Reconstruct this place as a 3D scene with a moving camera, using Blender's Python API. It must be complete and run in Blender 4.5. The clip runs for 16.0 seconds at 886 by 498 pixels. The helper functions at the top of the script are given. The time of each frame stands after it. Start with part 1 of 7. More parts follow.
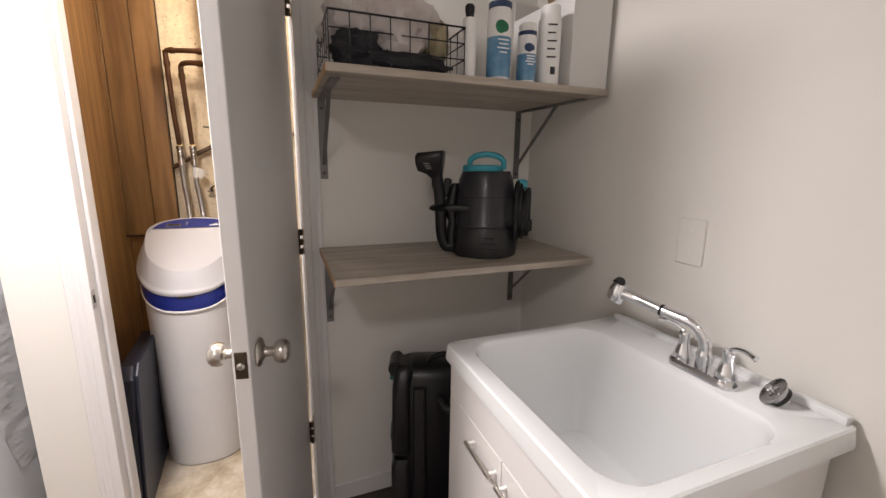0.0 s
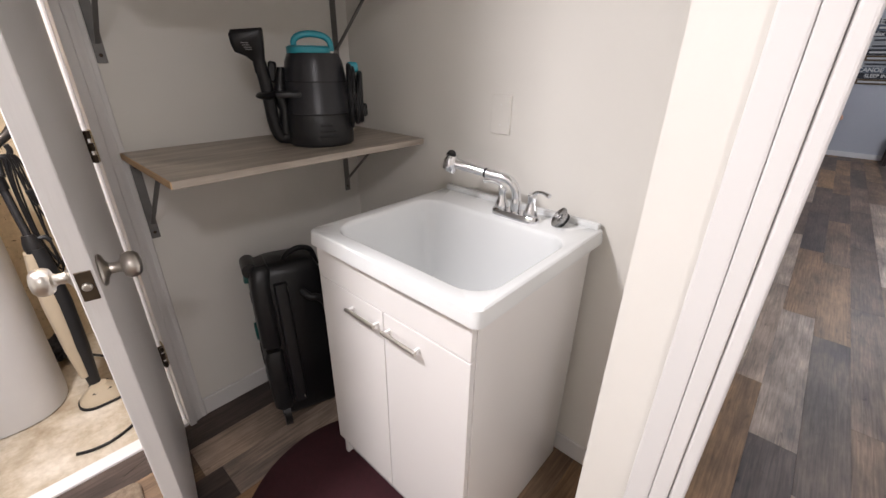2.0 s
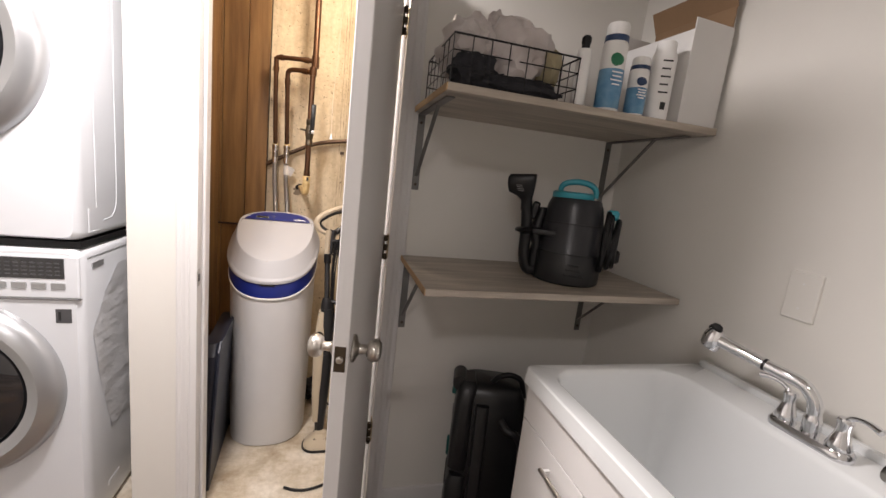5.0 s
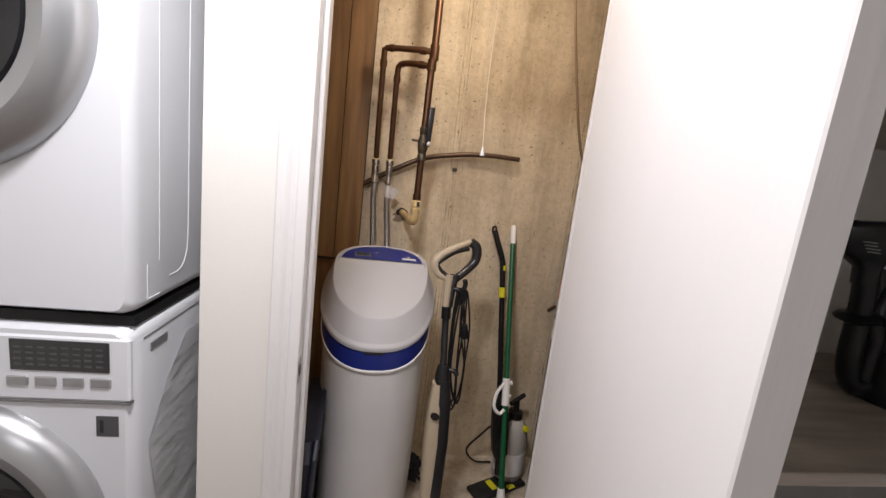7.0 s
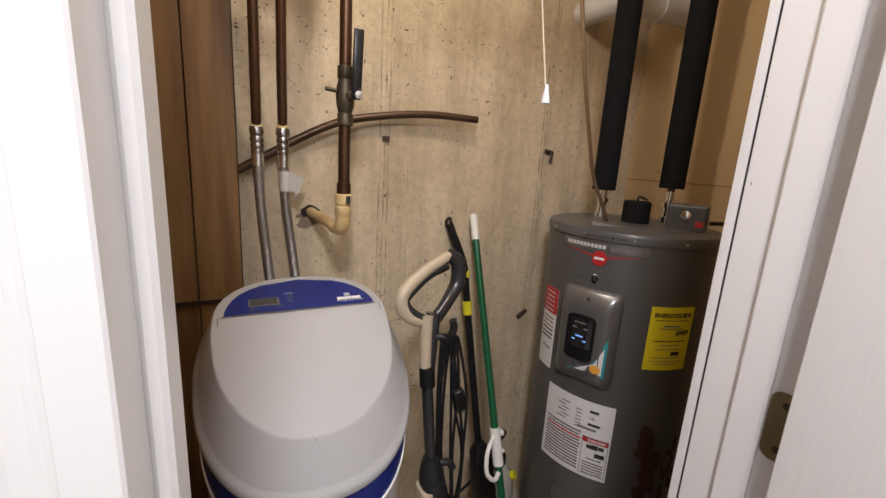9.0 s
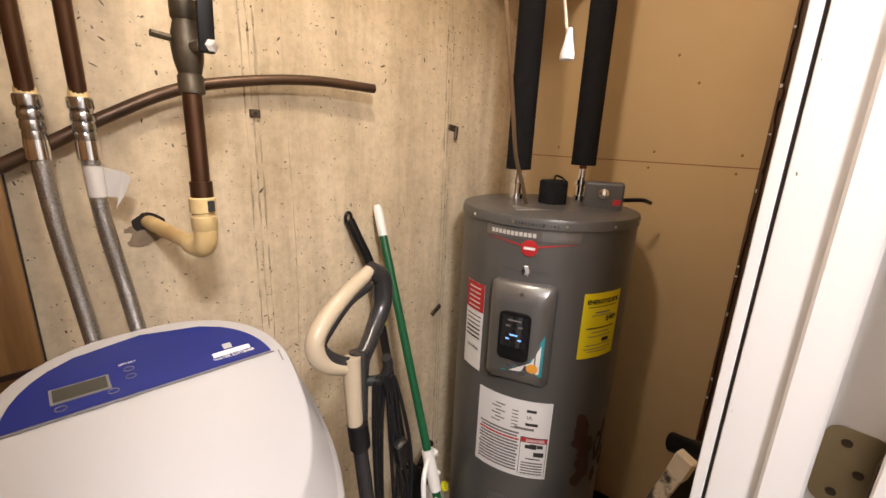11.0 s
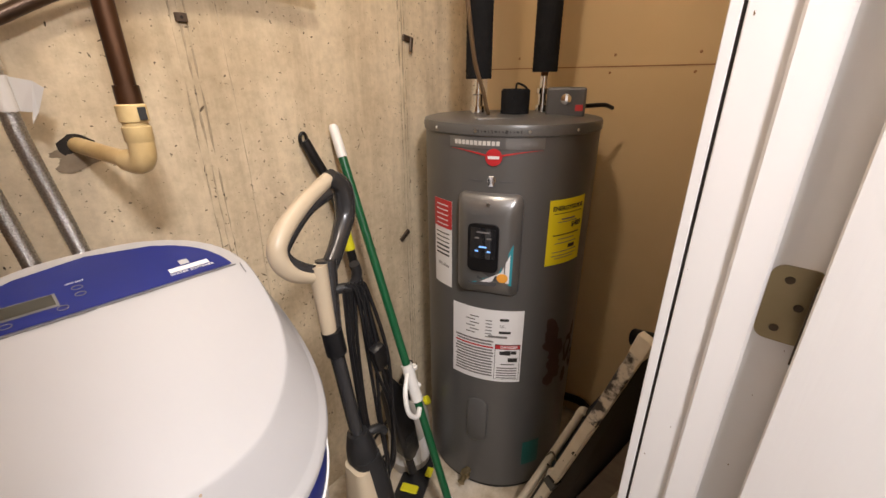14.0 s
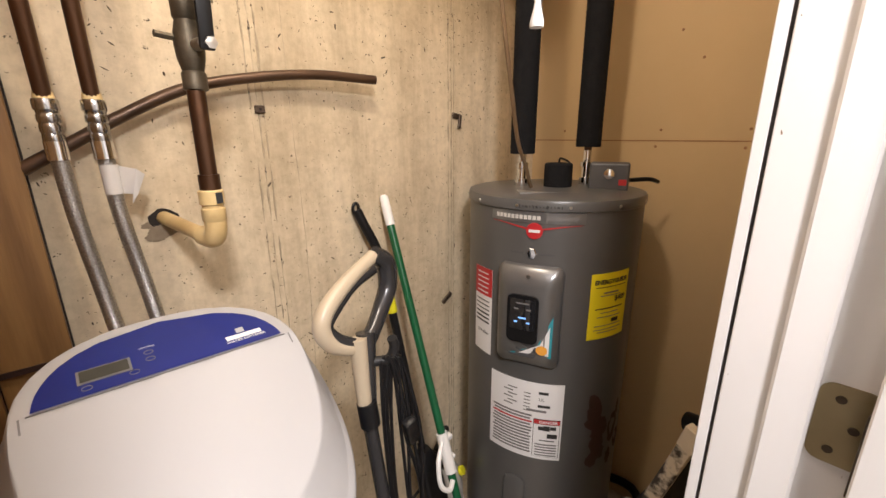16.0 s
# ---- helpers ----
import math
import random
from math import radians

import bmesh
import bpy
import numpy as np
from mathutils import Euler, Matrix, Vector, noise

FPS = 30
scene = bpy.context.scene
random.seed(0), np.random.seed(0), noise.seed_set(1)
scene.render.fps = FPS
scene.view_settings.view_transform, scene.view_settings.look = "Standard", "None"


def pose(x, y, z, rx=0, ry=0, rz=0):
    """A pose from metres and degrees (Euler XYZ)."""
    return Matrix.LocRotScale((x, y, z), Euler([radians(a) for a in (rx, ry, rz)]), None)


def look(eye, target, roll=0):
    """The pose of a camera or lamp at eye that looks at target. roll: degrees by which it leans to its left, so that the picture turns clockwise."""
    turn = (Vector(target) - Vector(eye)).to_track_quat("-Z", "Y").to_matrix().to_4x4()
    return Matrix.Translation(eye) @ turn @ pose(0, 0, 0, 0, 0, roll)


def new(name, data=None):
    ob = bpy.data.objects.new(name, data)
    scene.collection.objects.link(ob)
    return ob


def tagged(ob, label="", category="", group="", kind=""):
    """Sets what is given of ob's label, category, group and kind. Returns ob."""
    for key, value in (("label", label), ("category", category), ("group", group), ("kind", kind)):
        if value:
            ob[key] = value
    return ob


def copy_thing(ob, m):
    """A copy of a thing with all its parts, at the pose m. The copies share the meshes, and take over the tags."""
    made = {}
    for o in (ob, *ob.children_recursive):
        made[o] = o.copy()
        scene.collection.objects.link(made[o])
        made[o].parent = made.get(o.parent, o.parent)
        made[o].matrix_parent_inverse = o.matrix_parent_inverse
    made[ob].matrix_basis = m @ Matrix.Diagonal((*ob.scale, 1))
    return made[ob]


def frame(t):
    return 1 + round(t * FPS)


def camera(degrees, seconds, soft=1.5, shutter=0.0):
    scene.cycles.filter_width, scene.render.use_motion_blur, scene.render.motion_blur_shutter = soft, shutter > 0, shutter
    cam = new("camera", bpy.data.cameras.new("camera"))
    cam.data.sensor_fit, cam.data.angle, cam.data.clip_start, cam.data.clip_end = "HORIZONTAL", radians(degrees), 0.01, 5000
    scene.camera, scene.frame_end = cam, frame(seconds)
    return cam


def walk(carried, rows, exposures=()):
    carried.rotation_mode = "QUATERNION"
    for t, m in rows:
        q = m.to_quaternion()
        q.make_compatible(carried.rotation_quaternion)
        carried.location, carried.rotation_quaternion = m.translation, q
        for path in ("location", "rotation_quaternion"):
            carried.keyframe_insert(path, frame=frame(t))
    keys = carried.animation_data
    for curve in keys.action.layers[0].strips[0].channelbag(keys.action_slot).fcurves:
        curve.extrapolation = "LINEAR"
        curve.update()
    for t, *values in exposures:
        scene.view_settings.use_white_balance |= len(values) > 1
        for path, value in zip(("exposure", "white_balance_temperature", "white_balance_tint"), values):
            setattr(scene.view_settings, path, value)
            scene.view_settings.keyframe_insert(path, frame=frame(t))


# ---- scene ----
cam = camera(94.6, 16.0)
PATH = [
    (0, (0.234, -0.279, 1.361), (0.947, 1.546, 0.957), 0.8),
    (0.5, (0.145, -0.297, 1.353), (1.231, 1.294, 0.815), 0.9),
    (1, (0.11, -0.307, 1.345), (1.362, 1.09, 0.652), 1.3),
    (1.5, (0.095, -0.305, 1.336), (1.413, 0.968, 0.536), 1.3),
    (2, (0.084, -0.314, 1.335), (1.434, 0.894, 0.488), 1.0),
    (2.5, (0.08, -0.322, 1.336), (1.449, 0.847, 0.465), 1.0),
    (3, (0.082, -0.325, 1.336), (1.454, 0.851, 0.478), 1.0),
    (3.5, (0.087, -0.327, 1.333), (1.45, 0.903, 0.542), 1.7),
    (4, (0.085, -0.316, 1.346), (1.384, 1.08, 0.744), 2.9),
    (4.5, (0.077, -0.298, 1.364), (1.096, 1.373, 0.955), 4.7),
    (5, (0.102, -0.257, 1.36), (0.619, 1.645, 1.019), 6.5),
    (5.2, (0.113, -0.238, 1.363), (0.413, 1.707, 1.006), 6.9),
    (7.3, (-0.204, 0.498, 1.392), (0.083, 2.45, 1.065), 6.8),
    (7.5, (-0.219, 0.59, 1.396), (0.137, 2.532, 1.077), 6.2),
    (8, (-0.285, 0.787, 1.387), (0.263, 2.676, 1.028), 5.3),
    (8.5, (-0.321, 0.925, 1.382), (0.413, 2.741, 0.981), 4.4),
    (9, (-0.278, 1.02, 1.382), (0.602, 2.765, 0.958), 3.5),
    (9.5, (-0.235, 1.091, 1.387), (0.838, 2.723, 0.957), 2.8),
    (9.7, (-0.231, 1.122, 1.401), (0.913, 2.705, 0.969), 2.7),
    (11.8, (-0.244, 1.29, 1.374), (1.149, 2.607, 0.805), 2.2),
    (12, (-0.241, 1.286, 1.359), (1.152, 2.597, 0.775), 2.1),
    (12.5, (-0.234, 1.281, 1.356), (1.163, 2.577, 0.75), 1.7),
    (13, (-0.232, 1.276, 1.361), (1.168, 2.553, 0.721), 1.0),
    (13.5, (-0.236, 1.27, 1.362), (1.167, 2.513, 0.663), 0.3),
    (14, (-0.239, 1.249, 1.32), (1.161, 2.454, 0.553), -0.4),
    (14.5, (-0.231, 1.235, 1.303), (1.18, 2.409, 0.509), -0.7),
    (15, (-0.224, 1.233, 1.314), (1.197, 2.415, 0.55), -0.7),
    (15.5, (-0.232, 1.239, 1.342), (1.163, 2.506, 0.672), -0.6),
    (16, (-0.233, 1.23, 1.377), (1.064, 2.653, 0.836), -0.4),
]
EXPOSURES = [(0, -0.10, 6380, 13), (1.5, 0.10, 6150, 12), (3.2, 0.17, 6150, 12), (4.5, -0.11, 6200, 12), (5.2, -0.31, 6450, 13), (7.3, -1.02, 6050, 12), (8.0, -1.11, 6100, 12), (8.5, -1.02, 6150, 13), (9.0, -0.84, 6000, 10), (9.5, -0.52, 6000, 10), (11.8, -0.10, 6550, 12), (14.5, -0.20, 6250, 11), (16, -0.14, 6300, 11)]
walk(cam, [(t, look(eye, target, roll)) for t, eye, target, roll in PATH], EXPOSURES)

# ---------- world, lamps ----------
world = bpy.data.worlds.new("basement_dark")
scene.world = world
world.use_nodes = True
world.node_tree.nodes["Background"].inputs[0].default_value = (0.05, 0.05, 0.055, 1)
world.node_tree.nodes["Background"].inputs[1].default_value = 0.05


def point_lamp(name, place, watts, color, radius):
    lamp = bpy.data.lights.new(name, "POINT")
    lamp.energy, lamp.color, lamp.shadow_soft_size = watts, color, radius
    ob = new(name, lamp)
    ob.location = place
    return ob


LAUNDRY_LAMP = (-0.37, 0.70, 2.215)
BULB = (0.08, 1.69, 2.13)
# assumed second lamp, out of view, added to brighten the shelf wall
LAUNDRY_FILL_REAR = (-0.30, -0.95, 2.215)
for spot, watts in ((LAUNDRY_LAMP, 45), (LAUNDRY_FILL_REAR, 14)):
    disk = bpy.data.lights.new("laundry_lamp", "AREA")
    disk.shape, disk.size, disk.energy, disk.color = "DISK", 0.26, watts, (1.0, 0.93, 0.895)
    new("laundry_lamp", disk).location = spot
point_lamp("bulb_lamp", BULB, 20.5, (1.0, 0.835, 0.655), 0.05)
# unseen lamps at assumed ceiling spots, added to light the larger room
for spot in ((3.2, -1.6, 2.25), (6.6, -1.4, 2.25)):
    point_lamp("big_room_unseen_lamp", spot, 64, (0.93, 0.95, 1.0), 0.12)

# ---------- materials ----------


def material(name, color, rough=0.5, metal=0.0, second=None, scale=8.0, mix=0.5, bump=0.0, bump_scale=60.0,
             stretch=(1, 1, 1), vary=0.0, rough_vary=0.0, detail=6.0, spec=0.5, coat=0.0, emit=None, emit_strength=0.0,
             trans=0.0, spots=None, spot_scale=30.0, spot_size=0.1):
    m = bpy.data.materials.new(name)
    m.use_nodes = True
    nt = m.node_tree
    b = nt.nodes["Principled BSDF"]
    b.inputs["Base Color"].default_value = (*color, 1)
    b.inputs["Roughness"].default_value = rough
    b.inputs["Metallic"].default_value = metal
    b.inputs["Specular IOR Level"].default_value = spec
    b.inputs["Coat Weight"].default_value = coat
    b.inputs["Transmission Weight"].default_value = trans
    if emit:
        b.inputs["Emission Color"].default_value = (*emit, 1)
        b.inputs["Emission Strength"].default_value = emit_strength
    co = nt.nodes.new("ShaderNodeTexCoord")
    mp = nt.nodes.new("ShaderNodeMapping")
    mp.inputs["Scale"].default_value = stretch
    nt.links.new(co.outputs["Object"], mp.inputs["Vector"])
    vec = mp.outputs["Vector"]
    info = None
    if vary > 0:
        info = nt.nodes.new("ShaderNodeObjectInfo")
        add = nt.nodes.new("ShaderNodeVectorMath")
        add.operation = "MULTIPLY_ADD"
        nt.links.new(info.outputs["Random"], add.inputs[0])
        add.inputs[1].default_value = (37.0, 19.0, 11.0)
        nt.links.new(vec, add.inputs[2])
        vec = add.outputs[0]
    last = None
    if second:
        n = nt.nodes.new("ShaderNodeTexNoise")
        n.inputs["Scale"].default_value = scale
        n.inputs["Detail"].default_value = detail
        n.inputs["Roughness"].default_value = 0.6
        nt.links.new(vec, n.inputs["Vector"])
        r = nt.nodes.new("ShaderNodeValToRGB")
        r.color_ramp.elements[0].position = 0.5 - mix / 2
        r.color_ramp.elements[1].position = 0.5 + mix / 2
        r.color_ramp.elements[0].color = (*color, 1)
        r.color_ramp.elements[1].color = (*second, 1)
        nt.links.new(n.outputs["Fac"], r.inputs["Fac"])
        last = r.outputs["Color"]
        if rough_vary:
            mr = nt.nodes.new("ShaderNodeMapRange")
            mr.inputs["To Min"].default_value = rough - rough_vary
            mr.inputs["To Max"].default_value = rough + rough_vary
            nt.links.new(n.outputs["Fac"], mr.inputs["Value"])
            nt.links.new(mr.outputs["Result"], b.inputs["Roughness"])
    if spots:
        v = nt.nodes.new("ShaderNodeTexVoronoi")
        v.inputs["Scale"].default_value = spot_scale
        v.inputs["Randomness"].default_value = 1.0
        n0 = nt.nodes.new("ShaderNodeTexNoise")
        n0.inputs["Scale"].default_value = spot_scale * 0.15
        nt.links.new(vec, v.inputs["Vector"])
        nt.links.new(vec, n0.inputs["Vector"])
        sub = nt.nodes.new("ShaderNodeMath")
        sub.operation = "MULTIPLY"
        nt.links.new(n0.outputs["Fac"], sub.inputs[0])
        sub.inputs[1].default_value = spot_size * 2
        lt = nt.nodes.new("ShaderNodeMath")
        lt.operation = "LESS_THAN"
        nt.links.new(v.outputs["Distance"], lt.inputs[0])
        nt.links.new(sub.outputs[0], lt.inputs[1])
        gate = nt.nodes.new("ShaderNodeMath")
        gate.operation = "GREATER_THAN"
        sep = nt.nodes.new("ShaderNodeSeparateColor")
        nt.links.new(v.outputs["Color"], sep.inputs[0])
        nt.links.new(sep.outputs[0], gate.inputs[0])
        gate.inputs[1].default_value = 0.55
        both = nt.nodes.new("ShaderNodeMath")
        both.operation = "MULTIPLY"
        nt.links.new(lt.outputs[0], both.inputs[0])
        nt.links.new(gate.outputs[0], both.inputs[1])
        mx = nt.nodes.new("ShaderNodeMix")
        mx.data_type = "RGBA"
        nt.links.new(both.outputs[0], mx.inputs["Factor"])
        if last:
            nt.links.new(last, mx.inputs["A"])
        else:
            mx.inputs["A"].default_value = (*color, 1)
        mx.inputs["B"].default_value = (*spots, 1)
        last = mx.outputs["Result"]
    if vary > 0:
        hv = nt.nodes.new("ShaderNodeHueSaturation")
        mr = nt.nodes.new("ShaderNodeMapRange")
        mr.inputs["To Min"].default_value = 1 - vary
        mr.inputs["To Max"].default_value = 1 + vary
        nt.links.new(info.outputs["Random"], mr.inputs["Value"])
        nt.links.new(mr.outputs["Result"], hv.inputs["Value"])
        if last:
            nt.links.new(last, hv.inputs["Color"])
        else:
            hv.inputs["Color"].default_value = (*color, 1)
        last = hv.outputs["Color"]
    if last:
        nt.links.new(last, b.inputs["Base Color"])
    if bump:
        bn = nt.nodes.new("ShaderNodeTexNoise")
        bn.inputs["Scale"].default_value = bump_scale
        bn.inputs["Detail"].default_value = 4
        nt.links.new(vec, bn.inputs["Vector"])
        bp = nt.nodes.new("ShaderNodeBump")
        bp.inputs["Strength"].default_value = bump
        bp.inputs["Distance"].default_value = 0.004
        nt.links.new(bn.outputs["Fac"], bp.inputs["Height"])
        nt.links.new(bp.outputs["Normal"], b.inputs["Normal"])
    return m


def layered(name, dark, mid, light, pit, rough=0.85, big=2.2, fine=60.0, pit_scale=26.0, pit_level=0.33, streak=0.35, bump=0.4, warm_blotch=None):
    """Mottled mineral surface: large stains, fine sand, irregular pits, vertical streaks."""
    m = bpy.data.materials.new(name)
    m.use_nodes = True
    nt = m.node_tree
    bs = nt.nodes["Principled BSDF"]
    bs.inputs["Roughness"].default_value = rough
    co = nt.nodes.new("ShaderNodeTexCoord").outputs["Object"]

    def tex(scale, detail=8.0, stretch=None):
        src = co
        if stretch:
            mp = nt.nodes.new("ShaderNodeMapping")
            mp.inputs["Scale"].default_value = stretch
            nt.links.new(co, mp.inputs["Vector"])
            src = mp.outputs["Vector"]
        n = nt.nodes.new("ShaderNodeTexNoise")
        n.inputs["Scale"].default_value = scale
        n.inputs["Detail"].default_value = detail
        n.inputs["Roughness"].default_value = 0.65
        nt.links.new(src, n.inputs["Vector"])
        return n.outputs["Fac"]

    def ramp(fac, stops):
        r = nt.nodes.new("ShaderNodeValToRGB")
        el = r.color_ramp.elements
        el[0].position, el[0].color = stops[0][0], (*stops[0][1], 1)
        el[1].position, el[1].color = stops[-1][0], (*stops[-1][1], 1)
        for q, c in stops[1:-1]:
            e = el.new(q)
            e.color = (*c, 1)
        nt.links.new(fac, r.inputs["Fac"])
        return r.outputs["Color"]

    def blend(kind, fac, a, c):
        mx = nt.nodes.new("ShaderNodeMix")
        mx.data_type, mx.blend_type = "RGBA", kind
        if isinstance(fac, float):
            mx.inputs["Factor"].default_value = fac
        else:
            nt.links.new(fac, mx.inputs["Factor"])
        nt.links.new(a, mx.inputs["A"])
        nt.links.new(c, mx.inputs["B"])
        return mx.outputs["Result"]

    col = ramp(tex(big, 10), [(0.30, dark), (0.48, mid), (0.66, light)])
    sand = tex(fine, 6)
    col = blend("MULTIPLY", 1.0, col, ramp(sand, [(0.3, (0.86, 0.85, 0.83)), (0.6, (1.04, 1.04, 1.04))]))
    col = blend("MULTIPLY", streak, col, ramp(tex(3.0, 7, (3.2, 3.2, 0.35)), [(0.34, (0.45, 0.40, 0.34)), (0.56, (1, 1, 1))]))
    if warm_blotch:
        col = blend("MIX", ramp(tex(4.0, 9), [(0.58, (0, 0, 0)), (0.72, (0.7, 0.7, 0.7))]), col, ramp(sand, [(0.2, warm_blotch), (0.8, warm_blotch)]))
    pits = ramp(tex(pit_scale, 3), [(pit_level - 0.015, (1, 1, 1)), (pit_level + 0.012, (0, 0, 0))])
    col = blend("MIX", pits, col, ramp(sand, [(0.0, pit), (1.0, pit)]))
    nt.links.new(col, bs.inputs["Base Color"])
    bp = nt.nodes.new("ShaderNodeBump")
    bp.inputs["Strength"].default_value, bp.inputs["Distance"].default_value = bump, 0.004
    nt.links.new(sand, bp.inputs["Height"])
    nt.links.new(bp.outputs["Normal"], bs.inputs["Normal"])
    return m


WALL = material("wall_paint", (0.73, 0.708, 0.662), 0.7, second=(0.76, 0.738, 0.692), scale=2.5, bump=0.06, bump_scale=120)
TRIM = material("trim_paint", (0.71, 0.695, 0.685), 0.38, second=(0.75, 0.735, 0.725), scale=5, bump=0.08, bump_scale=35, stretch=(1, 1, 0.15))
DOORWHITE = material("door_paint", (0.70, 0.685, 0.675), 0.42, second=(0.73, 0.715, 0.705), scale=5, bump=0.15, bump_scale=90, stretch=(1, 1, 0.08))
CEIL = material("ceiling_paint", (0.75, 0.74, 0.72), 0.85, bump=0.2, bump_scale=90, second=(0.7, 0.69, 0.67))
GREYWALL = material("grey_wall_paint", (0.46, 0.47, 0.51), 0.7, second=(0.5, 0.51, 0.55), scale=2, bump=0.1, bump_scale=110)

def plank_material():
    """Wood-look vinyl: tone by plank, smoky patches, long grain and a few knots."""
    m = bpy.data.materials.new("vinyl_plank")
    m.use_nodes = True
    nt = m.node_tree
    bs = nt.nodes["Principled BSDF"]
    bs.inputs["Specular IOR Level"].default_value = 0.3
    co = nt.nodes.new("ShaderNodeTexCoord").outputs["Object"]
    rnd = nt.nodes.new("ShaderNodeObjectInfo").outputs["Random"]

    def tex(scale, stretch, detail=8.0, warp=0.0):
        mp = nt.nodes.new("ShaderNodeMapping")
        mp.inputs["Scale"].default_value = stretch
        nt.links.new(co, mp.inputs["Vector"])
        ad = nt.nodes.new("ShaderNodeVectorMath")
        ad.operation = "MULTIPLY_ADD"
        nt.links.new(rnd, ad.inputs[0])
        ad.inputs[1].default_value = (41.0, 23.0, 57.0)
        nt.links.new(mp.outputs["Vector"], ad.inputs[2])
        n = nt.nodes.new("ShaderNodeTexNoise")
        n.inputs["Scale"].default_value, n.inputs["Detail"].default_value = scale, detail
        n.inputs["Roughness"].default_value, n.inputs["Distortion"].default_value = 0.62, warp
        nt.links.new(ad.outputs[0], n.inputs["Vector"])
        return n.outputs["Fac"]

    def ramp(fac, stops):
        r = nt.nodes.new("ShaderNodeValToRGB")
        el = r.color_ramp.elements
        el[0].position, el[0].color = stops[0][0], (*stops[0][1], 1)
        el[1].position, el[1].color = stops[-1][0], (*stops[-1][1], 1)
        for q, c in stops[1:-1]:
            el.new(q).color = (*c, 1)
        nt.links.new(fac, r.inputs["Fac"])
        return r.outputs["Color"]

    def blend(kind, fac, a, c):
        mx = nt.nodes.new("ShaderNodeMix")
        mx.data_type, mx.blend_type = "RGBA", kind
        mx.inputs["Factor"].default_value = fac
        nt.links.new(a, mx.inputs["A"])
        nt.links.new(c, mx.inputs["B"])
        return mx.outputs["Result"]

    tone = ramp(rnd, [(0.0, (0.068, 0.051, 0.043)), (0.2, (0.14, 0.10, 0.072)), (0.36, (0.26, 0.155, 0.078)), (0.5, (0.075, 0.057, 0.048)), (0.66, (0.19, 0.132, 0.092)), (0.8, (0.34, 0.265, 0.205)), (0.9, (0.11, 0.08, 0.06)), (1.0, (0.22, 0.145, 0.088))])
    col = blend("MULTIPLY", 1.0, tone, ramp(tex(2.6, (1.0, 2.6, 1.0), 5), [(0.32, (0.60, 0.62, 0.68)), (0.5, (1.06, 1.08, 1.12)), (0.7, (1.75, 1.75, 1.78))]))
    col = blend("MULTIPLY", 0.9, col, ramp(tex(5.0, (1.0, 22.0, 1.0), 10, 0.6), [(0.3, (0.55, 0.53, 0.52)), (0.52, (1.0, 1.0, 1.0)), (0.7, (1.4, 1.36, 1.3))]))
    col = blend("MULTIPLY", 0.8, col, ramp(tex(6.5, (0.7, 2.2, 1.0), 3, 1.5), [(0.24, (0.25, 0.22, 0.2)), (0.34, (1, 1, 1))]))
    nt.links.new(col, bs.inputs["Base Color"])
    grain = tex(9.0, (1.0, 16.0, 1.0), 6)
    mr = nt.nodes.new("ShaderNodeMapRange")
    mr.inputs["To Min"].default_value, mr.inputs["To Max"].default_value = 0.36, 0.56
    nt.links.new(grain, mr.inputs["Value"])
    nt.links.new(mr.outputs["Result"], bs.inputs["Roughness"])
    bp = nt.nodes.new("ShaderNodeBump")
    bp.inputs["Strength"].default_value, bp.inputs["Distance"].default_value = 0.15, 0.002
    nt.links.new(grain, bp.inputs["Height"])
    nt.links.new(bp.outputs["Normal"], bs.inputs["Normal"])
    return m


PLANK = plank_material()
JOINT = material("plank_joint", (0.06, 0.05, 0.045), 0.8, second=(0.08, 0.065, 0.058))
CONCRETE = layered("poured_concrete", (0.50, 0.40, 0.265), (0.66, 0.555, 0.39), (0.76, 0.65, 0.475), (0.10, 0.075, 0.05), pit_scale=95, pit_level=0.315, streak=0.5, bump=0.22, fine=48.0, big=1.6)
SEAM = layered("form_seam", (0.30, 0.24, 0.165), (0.45, 0.375, 0.265), (0.56, 0.475, 0.345), (0.08, 0.06, 0.045), big=9.0, pit_scale=40, pit_level=0.36)
SLAB = layered("concrete_slab", (0.30, 0.23, 0.15), (0.48, 0.41, 0.31), (0.66, 0.60, 0.51), (0.10, 0.07, 0.045), rough=0.7, big=5.0, fine=45, pit_scale=30, pit_level=0.25, streak=0.0, warm_blotch=(0.70, 0.65, 0.57))
DRYWALL = material("bare_drywall", (0.56, 0.405, 0.215), 0.9, second=(0.61, 0.445, 0.245), scale=3, bump=0.06, bump_scale=80,
                   spots=(0.24, 0.16, 0.09), spot_scale=7, spot_size=0.03)
STUD = material("stud_wood", (0.26, 0.13, 0.055), 0.7, second=(0.33, 0.175, 0.08), scale=5, stretch=(6, 6, 0.6), bump=0.2, vary=0.15)
PANEL = material("wood_paneling", (0.12, 0.058, 0.020), 0.5, second=(0.29, 0.165, 0.062), scale=3.2, mix=0.36, stretch=(7, 7, 0.5), vary=0.22, bump=0.12, bump_scale=40, detail=9)
# darker than stud_wood, for the dark recess beside the drywall edge
DARKBOARD = material("dark_recess_board", (0.085, 0.045, 0.024), 0.75, second=(0.12, 0.065, 0.035), scale=6, stretch=(6, 6, 0.6), bump=0.2)
PITBROWN = material("pit_shadow_brown", (0.07, 0.05, 0.032), 0.95, second=(0.12, 0.09, 0.06), scale=30)
GRIME = material("damp_brown_grime", (0.20, 0.15, 0.10), 0.9, second=(0.34, 0.27, 0.185), scale=22, mix=0.4, bump=0.3)
